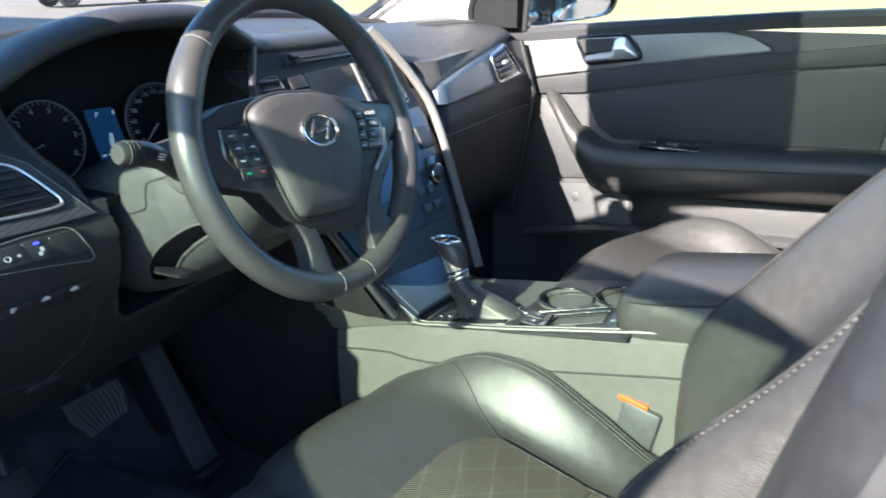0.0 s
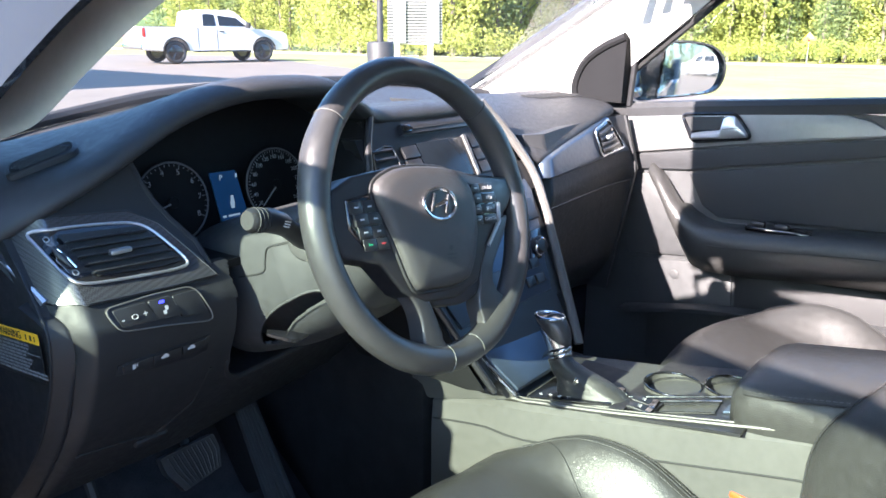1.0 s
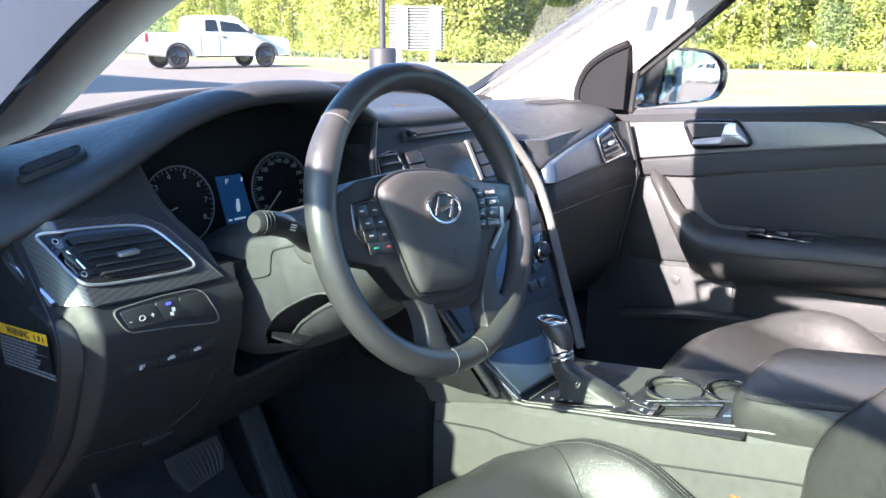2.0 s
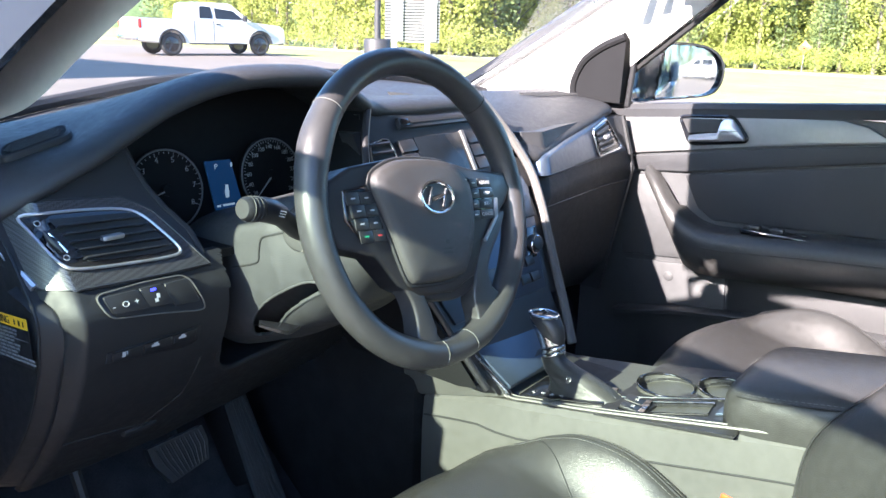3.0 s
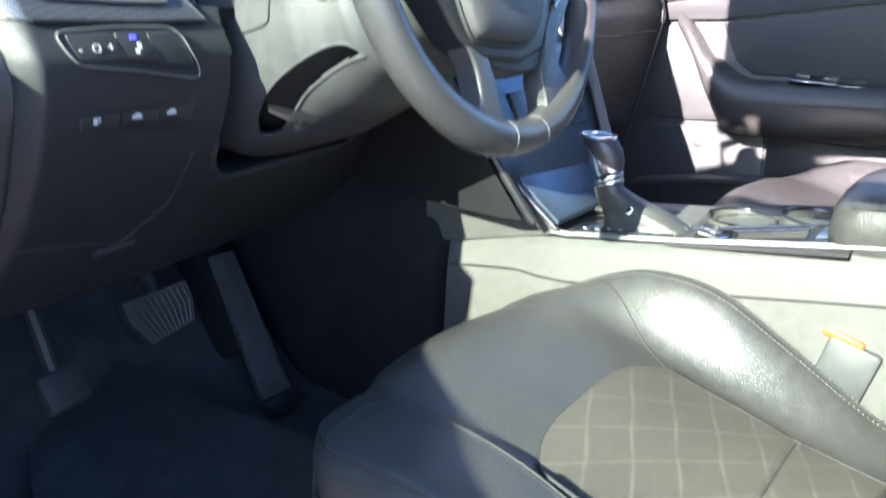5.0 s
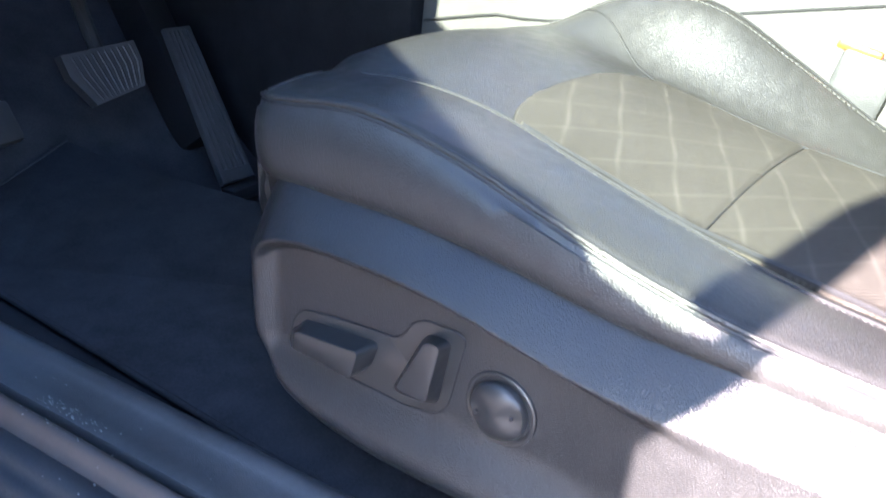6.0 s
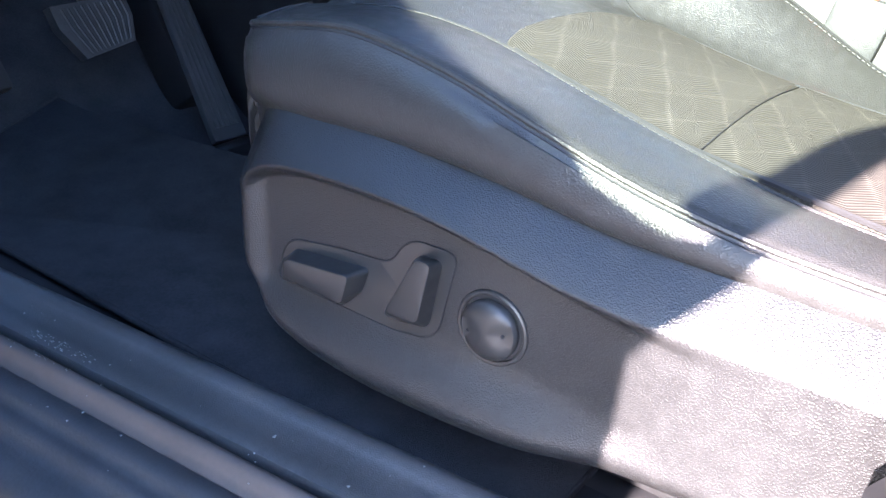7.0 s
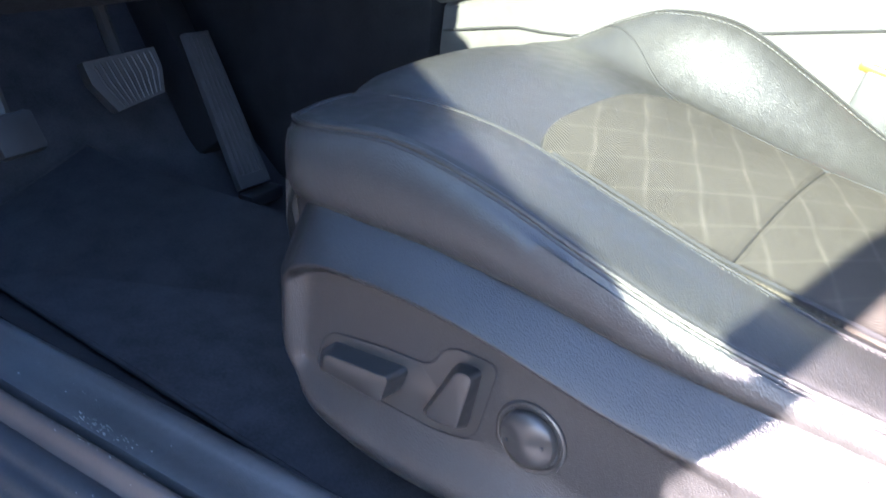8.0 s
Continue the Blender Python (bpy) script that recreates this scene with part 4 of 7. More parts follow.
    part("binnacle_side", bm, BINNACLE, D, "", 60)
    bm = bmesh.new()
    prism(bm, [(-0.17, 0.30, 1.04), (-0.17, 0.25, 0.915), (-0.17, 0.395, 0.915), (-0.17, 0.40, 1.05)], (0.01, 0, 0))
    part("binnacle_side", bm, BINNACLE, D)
    # gauges
    up = Vector((0, 0.15, 1)).normalized()
    for cx, cz, r, words, needle in ((-0.490, 0.966, 0.055, "345678", 196), (-0.311, 0.966, 0.055, ("20", "40", "60", "80", "100", "120", "140", "160", "180", "200", "220", "240", "260"), 222)):
        gy = 0.374
        c = Vector((cx, gy, cz))
        g = part("gauge", disc(bmesh.new(), c + Vector((0, 0.006, 0)), -Vector((0, 1, -0.15)), r, 0.004, 40), BINNACLE, D, "round black gauge with white figures")
        fr = facing(c - Vector((0, 0.002, 0)), (1, 0, 0), up)
        part("gauge_ring", T([fr @ Vector((r * math.cos(a), r * math.sin(a), 0)) for a in span(0, 2 * math.pi, 48)[:-1]], 0.0014, 6, True), GAUGE_RING, g)
        k = len(words)
        lo, hi = (137, -30) if k == 6 else (215, -35)
        for i, wd in enumerate(words):
            a = radians(lo + (hi - lo) * i / (k - 1))
            text(wd, 0.011 if k == 6 else 0.0085, facing(fr @ Vector((r * 0.77 * math.cos(a), r * 0.77 * math.sin(a), 0.001)), (1, 0, 0), up), GREY_MARK, g, "figure")
        bm = bmesh.new()
        for i in range((k - 1) * 4 + 1):
            a = radians(lo + (hi - lo) * i / ((k - 1) * 4))
            L = 0.006 if i % 4 == 0 else 0.003
            d, s = Vector((math.cos(a), math.sin(a), 0)), Vector((-math.sin(a), math.cos(a), 0)) * 0.0004
            q = [d * (r * 0.95) + s, d * (r * 0.95) - s, d * (r * 0.95 - L) - s, d * (r * 0.95 - L) + s]
            prism(bm, [fr @ (v + Vector((0, 0, 0.0008))) for v in q], fr.to_3x3() @ Vector((0, 0, 0.0003)))
        part("scale_marks", bm, GREY_MARK, g)
        a = radians(needle)
        d = Vector((math.cos(a), math.sin(a), 0))
        part("needle", T([fr @ (d * 0.006 + Vector((0, 0, 0.003))), fr @ (d * r * (0.38 if k == 6 else 0.8) + Vector((0, 0, 0.003)))], [0.0013, 0.0007], 6), GREY_MARK, g)
        part("needle_hub", disc(bmesh.new(), fr @ Vector((0, 0, 0)), -Vector((0, 1, -0.15)), 0.008, 0.003, 20, 0.001), BINNACLE, g)
    dp = part("trip_display", prism(bmesh.new(), [(-0.431, 0.372, 0.999), (-0.388, 0.372, 0.998), (-0.370, 0.370, 0.928), (-0.417, 0.370, 0.927)], (0, -0.003, 0)), LCD, D, "blue lit trip display")
    fr = facing((-0.400, 0.3660, 0.963), (1, 0, 0.0), (-0.22, 0.02, 1))
    text("P", 0.011, fr @ Matrix.Translation((-0.0145, 0.0275, 0.0)), LCD_MARK, dp, "gear_letter")
    bars(fr, [(0.010, 0.025, 0.003, 0.006), (-0.016, -0.031, 0.006, 0.003), (-0.006, -0.031, 0.020, 0.003)], LCD_MARK, dp)
    car = bmesh.new()
    prism(car, [fr @ (Vector(q) * 0.62 + Vector((0.002, -0.008, 0))) for q in ((-0.004, -0.018, 0), (0.005, -0.018, 0), (0.006, -0.004, 0), (0.004, 0.006, 0), (0.0035, 0.013, 0), (-0.0035, 0.013, 0), (-0.004, 0.006, 0), (-0.006, -0.004, 0))], fr.to_3x3() @ Vector((0, 0, 0.0003)))
    part("car_symbol", car, LCD_MARK, dp)
    # left vent in its carbon-look panel
    f = lambda x, z: (x, ky(x, z), z)
    edge = [(-0.745, 0.995), (-0.682, 0.993), (-0.606, 0.987), (-0.575, 0.968), (-0.555, 0.937), (-0.536, 0.905), (-0.60, 0.9055), (-0.665, 0.9075), (-0.727, 0.910), (-0.738, 0.935), (-0.744, 0.965)]
    def outside(x, z):
        inn = False
        for (x0, z0), (x1, z1) in zip(edge, edge[1:] + edge[:1]):
            if (z0 > z) != (z1 > z) and x < (x1 - x0) * (z - z0) / (z1 - z0) + x0:
                inn = not inn
        return not inn
    pan = part("vent_panel", sheet(bmesh.new(), lambda x, z: (x, ky(x, z) - 0.0055, z), span(-0.746, -0.535, 130), span(0.904, 0.996, 64), (0, 0.006, 0), outside), CARBON, D, "carbon-look trim panel", 60)
    part("panel_edge", T(on_knee([p for q, r in zip(edge, edge[1:] + edge[:1]) for p in (q, ((q[0] + r[0]) / 2, (q[1] + r[1]) / 2))], 0.0045), 0.0018, 6, True), SMOOTH, pan)
    part("silver_edge", T(on_knee([(-0.742, 0.95), (-0.733, 0.928), (-0.727, 0.910)], 0.004), [0.0015, 0.004, 0.0055], 8), SILVER, pan)
    oval = [(-0.722, 0.984), (-0.66, 0.981), (-0.609, 0.976), (-0.591, 0.967), (-0.576, 0.945), (-0.564, 0.926), (-0.575, 0.921), (-0.64, 0.924), (-0.695, 0.928), (-0.706, 0.936), (-0.715, 0.965)]
    oval = rounded(oval, 0.03, 6)
    v = plate_on("air_vent", f, oval, 0.0095, 0.006, GLOSSY, pan, "gloss black air vent with a chrome rim")
    part("rim", T(on_knee(oval, 0.0095), 0.0019, 8, True), SILVER, v)
    part("vent_box", prism(bmesh.new(), on_knee([(-0.697, 0.977), (-0.605, 0.971), (-0.595, 0.964), (-0.572, 0.929), (-0.60, 0.928), (-0.676, 0.933)], 0.0105), (0, -0.0006, 0)), RUBBER, v)
    for i in range(5):
        t = (i + 0.5) / 5
        z = 0.972 - 0.040 * t
        xa, xb = -0.694 + 0.016 * t, -0.600 + 0.026 * t
        part("slat", B(((xa + xb) / 2, ky((xa + xb) / 2, z) - 0.0125, z - 0.001), (xb - xa, 0.011, 0.0022), 0.0007, rot(-28, 3, 0)), SMOOTH, v)
    part("vent_tab", B((-0.642, ky(-0.642, 0.953) - 0.019, 0.953), (0.026, 0.010, 0.006), 0.002), SILVER, v, "silver direction tab")
    w = part("thumbwheel", T(on_knee([(-0.706, 0.966), (-0.702, 0.955), (-0.698, 0.946)], 0.012), [0.002, 0.006, 0.002], 10), SMOOTH, v)
    part("wheel_edge", T(on_knee([(-0.704, 0.965), (-0.699, 0.955), (-0.695, 0.946)], 0.0165), 0.0012, 6), CHROME, v)
    for x, z in ((-0.7075, 0.9735), (-0.6965, 0.9405)):
        m = facing(on_knee([(x, z)], 0.0108)[0], (1, 0, 0), (0, 0.8, 1))
        part("mark", T([m @ Vector((0.0032 * math.cos(a), 0.0032 * math.sin(a), 0)) for a in span(0, 2 * math.pi, 16)[:-1]], 0.0005, 4, True), WHITE_MARK, v)
    # upper switch bank
    bank = [(-0.686, 0.9005), (-0.626, 0.9025), (-0.572, 0.9005), (-0.555, 0.860), (-0.56, 0.855), (-0.615, 0.866), (-0.675, 0.8745)]
    bank = rounded(bank, 0.012, 5)
    bk = plate_on("switch_bank", f, bank, 0.004, 0.006, SMOOTH, D, "switch bank with a thin gloss rim", 0.001)
    part("rim", T(on_knee(bank, 0.0045), 0.0010, 6, True), SATIN, bk)
    for xa, xb, za, zb in ((-0.677, -0.6365, 0.8975, 0.8785), (-0.6345, -0.606, 0.8975, 0.8765), (-0.604, -0.5725, 0.8965, 0.8705)):
        plate_on("switch", f, rounded([(xa, za), (xb, za), (xb + 0.009, zb - 0.002), (xa + 0.006, zb)], 0.003, 3), 0.0065, 0.006, SMOOTH, bk, "", 0.0008)
    m = facing(on_knee([(-0.655, 0.887)], 0.0071)[0], (1, 0, 0), (0, 0.35, 1))
    text("-", 0.012, m @ Matrix.Translation((-0.014, 0, 0)), WHITE_MARK, bk, "minus")
    text("+", 0.010, m @ Matrix.Translation((0.013, 0, 0)), WHITE_MARK, bk, "plus")
    part("dimmer_symbol", T([m @ Vector((0.0035 * math.cos(a), 0.0035 * math.sin(a) * 0.8, 0)) for a in span(0, 2 * math.pi, 14)[:-1]], 0.0005, 4, True), WHITE_MARK, bk)
    m2 = facing(on_knee([(-0.618, 0.885)], 0.0071)[0], (1, 0, 0), (0, 0.35, 1))
    bars(m2, [(-0.003, -0.004, 0.004, 0.004), (0.0, 0.0, 0.004, 0.005)], WHITE_MARK, bk)
    part("indicator", B(on_knee([(-0.619, 0.894)], 0.0068)[0], (0.006, 0.001, 0.003)), BLUE_LED, bk, "blue indicator lamp")
    # lower switch row
    row = plate_on("switch_panel", f, [(-0.677, 0.833), (-0.556, 0.834), (-0.558, 0.812), (-0.575, 0.807), (-0.678, 0.819)], 0.0015, 0.004, SMOOTH, D, "", 0.001)
    for xa, xb in ((-0.672, -0.635), (-0.634, -0.597), (-0.596, -0.564)):
        sw = plate_on("switch", f, [(xa, 0.831), (xb, 0.832), (xb, 0.815), (xa + 0.002, 0.819)], 0.0035, 0.004, SMOOTH, row, "", 0.0008)
        mm = facing(on_knee([((xa + xb) / 2 - 0.004, 0.8265)], 0.004)[0], (1, 0, 0), (0, -0.2, 1))
        bars(mm, [(-0.003, -0.003, 0.004, 0.006), (0.002, -0.001, 0.0014, 0.004)] if xa < -0.65 else [(-0.005, -0.002, 0.010, 0.003), (-0.002, 0.001, 0.005, 0.002)], WHITE_MARK, sw)
    # fuse box cover line and bonnet release
    part("panel_gap", T(on_knee([(-0.70, 0.70), (-0.62, 0.685), (-0.585, 0.672), (-0.55, 0.72), (-0.545, 0.78)], 0.0005), 0.0016, 6), RUBBER, D)
    part("bonnet_release", B((-0.585, 0.325, 0.668), (0.05, 0.018, 0.016), 0.006, rot(40, 0, 0)), DASH, D)
    # end cap with the warning label
    back = lambda z: flow(z, KNEE) + 0.028
    part("end_strip", sheet(bmesh.new(), lambda t, z: (left(z) - 0.020 * t, ky(left(z), z) + 0.003 + (back(z) - ky(left(z), z)) * t, z), span(0, 1, 5), span(0.60, 0.912, 40), (0.006, 0.004, 0)), DASH, D, "", 60)
    part("end_cap", sheet(bmesh.new(), lambda t, z: (-0.738 - 0.004 * math.sin(min(1, t * 6) * math.pi / 2), back(z) + 0.003 + t * (0.75 - back(z)), z), span(0, 1, 30), span(0.55, 0.99, 44), (0.012, 0, 0)), DASH, D, "", 60)
    part("cap_edge", T([(-0.737, back(z) + 0.002, z) for z in span(0.56, 0.95, 40)], 0.0018, 6), DASH, D)
    m = facing((-0.7432, 0.2415, 0.882), (0, -1, 0.113), (0, -0.2, 1))
    lb = bars(m, [(-0.135, -0.056, 0.135, 0.056)], SMOOTH, D, "airbag_label")
    lb["label"] = "black and yellow airbag warning label"
    bars(m @ Matrix.Translation((0, 0, 0.0006)), [(-0.135, -0.0125, 0.135, 0.0125)], YELLOW, lb, "label_header")
    text("WARNING", 0.0125, m @ Matrix.Translation((-0.073, -0.0065, 0.0012)), SMOOTH, lb, "word")
    bars(m @ Matrix.Translation((0, 0, 0.0008)), [(-0.032 + 0.0105 * i, -0.0095, 0.0028 + 0.002 * (i % 2), 0.006) for i in range(3)], SMOOTH, lb, "symbol")
    rnd = random.Random(5)
    rows = []
    for i in range(9):
        x, end = -0.128, (-0.004 if i in (7, 8) else -0.040 + 0.012 * rnd.random())
        while x < end:
            w = 0.006 + 0.009 * rnd.random()
            rows.append((x, -0.0175 - 0.0042 * i, w, 0.0021))
            x += w + 0.0026
    bars(m @ Matrix.Translation((0, 0, 0.0007)), rows, GREY_MARK, lb)
    bars(m @ Matrix.Translation((0, 0, 0.0007)), [(-0.128, -0.0262, 0.125, 0.0008)], GREY_MARK, lb, "rule_line")
    # left defroster slot, lying on the slope of the pad
    m = facing((-0.660, 0.3665, 1.0465), (0.076, -0.010, 0.0225), (0.0, 0.05, 0.004))
    lay = lambda pts, h: [m @ Vector((u, w, h)) for u, w in pts]
    skew = lambda a, b: rounded([(-a - 0.004, -b), (a - 0.008, -b), (a + 0.004, b), (-a + 0.008, b)], b * 0.8, 6)
    dv = part("defroster_vent", prism(bmesh.new(), lay(skew(0.045, 0.021), -0.006), m.to_3x3() @ Vector((0, 0, 0.0085)), 0.0012), SOFT, D)
    part("vent_opening", prism(bmesh.new(), lay(skew(0.040, 0.0175), 0.0022), m.to_3x3() @ Vector((0, 0, 0.0008))), BINNACLE, dv)
    part("vent_rim", T(lay(skew(0.041, 0.0185), 0.0026), 0.0013, 6, True), SOFT, dv)
    for i in range(5):
        w = -0.0115 + 0.0057 * i
        k = 0.035 - 0.0035 * abs(i - 2)
        part("defroster_slat", T(lay([(-k + 0.2 * w, w - 0.0012), (0.2 * w, w), (k + 0.2 * w, w + 0.0012)], 0.0034), 0.0011, 5), SOFT, dv)
    # right side: gunmetal wedge, vent, lower dash and glove box
    face = [(0.13, 0.203), (0.2, 0.210), (0.35, 0.243), (0.5, 0.270), (0.6, 0.280), (0.66, 0.275), (0.70, 0.252), (0.74, 0.21)]
    fr_ = lambda x, z: (x, flow(x, face) + 0.30 * (max(z, 0.88) - 0.94) + 0.2 * max(0, 0.88 - z), z)
    def on_face(name, line, out, thick, material, parent, label="", bevel=0.0015):
        """A plate that follows the curve of the passenger-side face: a rising top line over a bottom line."""
        top_, low_ = line
        def f(t, v):
            xt, xl = top_[0][0] + (top_[-1][0] - top_[0][0]) * t, low_[0][0] + (low_[-1][0] - low_[0][0]) * t
            zt, zl = flow(xt, top_), flow(xl, low_)
            p = Vector(fr_(xl + (xt - xl) * v, zl + (zt - zl) * v))
            k = min(1.0, 14 * min(v, 1 - v)) ** 0.5
            return p - Vector((0, out - bevel * (1 - k) - 0.016 * max(0.0, 1 - 18 * t) ** 2, 0))
        return part(name, sheet(bmesh.new(), f, span(0, 1, 36), span(0, 1, 14), (0, thick, 0)), material, parent, label, 50)
    top_line = [(0.212, 0.950), (0.2276, 0.9587), (0.29, 0.9660), (0.351, 0.9727), (0.43, 0.981), (0.50, 0.9897), (0.55, 0.998), (0.593, 1.006)]
    low_line = [(0.200, 0.9208), (0.26, 0.9185), (0.316, 0.917), (0.40, 0.9155), (0.493, 0.9153), (0.58, 0.9165), (0.6635, 0.920)]
    wd = on_face("wedge_trim", (top_line, low_line), 0.005, 0.012, GUNMETAL, D, "blue-grey satin wedge trim", 0.004)
    ov = rounded([(0.503, 0.981), (0.589, 0.9995), (0.640, 0.930), (0.515, 0.922)], 0.012, 4)
    rv = plate_on("air_vent", fr_, ov, 0.009, 0.008, GLOSSY, D, "gloss black air vent with a chrome rim")
    part("rim", T([Vector(fr_(x, z)) + Vector((0, -0.0095, 0)) for x, z in ov], 0.0024, 8, True), CHROME, rv)
    part("vent_box", prism(bmesh.new(), [Vector(fr_(x, z)) - Vector((0, 0.0098, 0)) for x, z in ((0.516, 0.977), (0.581, 0.990), (0.614, 0.937), (0.525, 0.931))], (0, -0.0008, 0)), RUBBER, rv)
    for i in range(4):
        t = (i + 0.5) / 4
        a, b = Vector(fr_(0.517 + 0.008 * t, 0.977 - 0.046 * t)), Vector(fr_(0.582 + 0.031 * t, 0.989 - 0.052 * t))
        part("slat", T([a - Vector((0, 0.013, 0)), a.lerp(b, 0.5) - Vector((0, 0.0145, 0)), b - Vector((0, 0.013, 0))], 0.0036, 8, flat=0.6), SMOOTH, rv)
    part("vent_tab", B(Vector(fr_(0.556, 0.963)) - Vector((0, 0.019, 0)), (0.022, 0.010, 0.008), 0.002, rot(0, -8, 8)), SILVER, rv, "silver direction tab")
    rail_x = [(0.56, 0.085), (0.68, 0.085), (0.74, 0.103), (0.7825, 0.126), (0.836, 0.156), (0.869, 0.169), (0.908, 0.183), (0.9345, 0.1895), (1.0, 0.195)]
    part("lower_dash", sheet(bmesh.new(), lambda u, z: Vector(fr_(0.010 + flow(z, rail_x) * (1 - u) + 0.675 * u, z)) + Vector((0, 0.006 + 0.03 * max(0, 1 - 12 * u) + 1.6 * max(0, 0.66 - z) ** 1.5, 0)), span(0, 1, 60), span(0.56, 1.0, 40), (0, 0.02, 0)), SOFT, D, "", 60)
    part("lower_dash_end", sheet(bmesh.new(), lambda v, z: Vector(fr_(0.685, z)) + Vector((0.006 * math.sin(v * 1.5), 0.006 + 0.22 * v, 0)), span(0, 1, 6), span(0.56, 1.0, 20), (-0.01, 0, 0)), SOFT, D, "", 60)
    part("glovebox_gap", T([Vector(fr_(x, z)) + Vector((0, 0.006, 0)) for x, z in ((0.203, 0.861), (0.32, 0.853), (0.451, 0.847), (0.56, 0.846), (0.675, 0.849))], 0.0022, 6), RUBBER, D)
    # speaker slots near the pad's passenger end
    for i in range(7):
        x = 0.50 + 0.020 * i
        part("speaker_slot", T([(x, 0.47 - 0.004 * i, 1.0475), (x + 0.028, 0.425 - 0.004 * i, 1.0445)], 0.0022, 5), RUBBER, D)
    # centre stack
    st = part("stack_fascia", sheet(bmesh.new(), lambda x, z: on_stack(x, z), span(-0.25, 0.19, 16), span(0.66, 1.055, 16), (0, 0.03, 0), lambda x, z: abs(x + 0.03) > lerp(z, [(0.66, 0.13), (0.7, 0.142), (0.85, 0.19), (0.93, 0.213), (1.0, 0.19), (1.06, 0.15)])), SMOOTH, D)
    for sgn in (1, -1):
        rail = smooth([(-0.03 + sgn * w, stack_y(z) - 0.010, z) for w, z in ((0.145, 1.068), (0.185, 1.01), (0.212, 0.94), (0.205, 0.88), (0.185, 0.82), (0.165, 0.76), (0.145, 0.70), (0.128, 0.655))], 5)
        part("side_rail", T(rail, 0.0085 if sgn > 0 else 0.006, 8, flat=1.0), SATIN if sgn > 0 else SMOOTH, D, "satin grey side rail" if sgn > 0 else "")
    bm = bmesh.new()
    side = [(1.06, 0.155), (0.94, 0.222), (0.85, 0.205), (0.76, 0.175), (0.66, 0.145)]
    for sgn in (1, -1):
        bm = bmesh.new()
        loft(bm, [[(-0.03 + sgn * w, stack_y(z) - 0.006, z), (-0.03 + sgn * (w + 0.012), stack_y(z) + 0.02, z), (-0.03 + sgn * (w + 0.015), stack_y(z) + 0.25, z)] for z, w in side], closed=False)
        # driver's side is near-black: shade painted into this flank's colour
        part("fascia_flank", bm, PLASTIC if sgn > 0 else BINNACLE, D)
    part("cd_slot", plate_on_stack([(-0.118, 1.043), (0.085, 1.043), (0.085, 1.027), (-0.122, 1.027)], 0.008, 0.008, 0.002), SMOOTH, st)
    part("cd_gap", plate_on_stack([(-0.095, 1.037), (0.06, 1.037), (0.06, 1.033), (-0.095, 1.033)], 0.0095, 0.003), RUBBER, st)
    for x in (-0.108, 0.072):
        part("cd_button", plate_on_stack([(x - 0.009, 1.040), (x + 0.009, 1.040), (x + 0.009, 1.030), (x - 0.009, 1.030)], 0.011, 0.004, 0.001), GLOSSY, st)
    part("screen", plate_on_stack([(-0.097, 1.0125), (0.023, 1.0115), (0.022, 0.950), (-0.100, 0.950)], 0.006, 0.006, 0.001), SCREEN, st, "unlit touch screen")
    for x0, x1 in ((-0.137, -0.101), (0.036, 0.070)):
        for i in range(3):
            z = 1.010 - 0.021 * i
            bt = part("stack_button", plate_on_stack([(x0, z), (x1, z), (x1 + 0.003, z - 0.018), (x0 + 0.003, z - 0.018)], 0.007, 0.006, 0.001), SMOOTH, st)
            mm = facing(Vector(on_stack((x0 + x1) / 2 + 0.002, z - 0.009)) - Vector((0, 0.0075, 0)), (1, 0, 0), (0, 0.58, 1))
            bars(mm, [(-0.006, -0.0015, 0.012, 0.003)], WHITE_MARK, bt)
    part("silver_strip", plate_on_stack([(0.024, 1.0135), (0.033, 1.0135), (0.031, 0.948), (0.022, 0.948)], 0.009, 0.006, 0.001), SATIN, st)
    for x0, x1, lbl in ((-0.212, -0.158, 1), (0.077, 0.118, 1)):
        o = [(-0.203, 1.006), (-0.186, 1.014), (-0.157, 1.016), (-0.152, 0.985), (-0.146, 0.942), (-0.205, 0.94), (-0.214, 0.96)] if x0 < 0 else [(0.078, 1.016), (0.113, 1.014), (0.128, 0.970), (0.130, 0.942), (0.088, 0.938), (0.083, 0.97)]
        cv = part("centre_vent", plate_on_stack(o, 0.004, 0.004, 0.001), RUBBER, st, "upright centre air vent")
        part("rim", T(smooth([Vector(on_stack(x, z)) - Vector((0, 0.006, 0)) for x, z in o], 2, True), 0.002, 6, True), CHROME, cv)
        for i in range(6):
            z = 1.012 - 0.0125 * i
            part("slat", T([Vector(on_stack(x0 + 0.008, z)) - Vector((0, 0.008, 0)), Vector(on_stack(x1, z)) - Vector((0, 0.008, 0))], 0.0028, 6), SMOOTH, cv)
    low = part("climate_panel", plate_on_stack([(-0.20, 0.925), (0.155, 0.925), (0.162, 0.905), (0.137, 0.845), (0.112, 0.79), (0.095, 0.745), (-0.165, 0.745), (-0.185, 0.80), (-0.21, 0.90)], 0.005, 0.01, 0.003), GUNMETAL, D, "blue-grey metallic climate panel")
    for x0, x1, z0, z1 in ((0.105, 0.142, 0.893, 0.857), (-0.08, 0.02, 0.915, 0.885), (-0.185, -0.145, 0.915, 0.885), (0.03, 0.055, 0.80, 0.785), (0.06, 0.085, 0.80, 0.785), (-0.01, 0.015, 0.80, 0.785), (0.03, 0.055, 0.775, 0.76), (0.06, 0.085, 0.775, 0.76), (-0.10, -0.02, 0.80, 0.76)):
        part("button", plate_on_stack([(x0, z0), (x1, z0), (x1, z1), (x0, z1)], 0.010, 0.008, 0.002), SMOOTH, low)
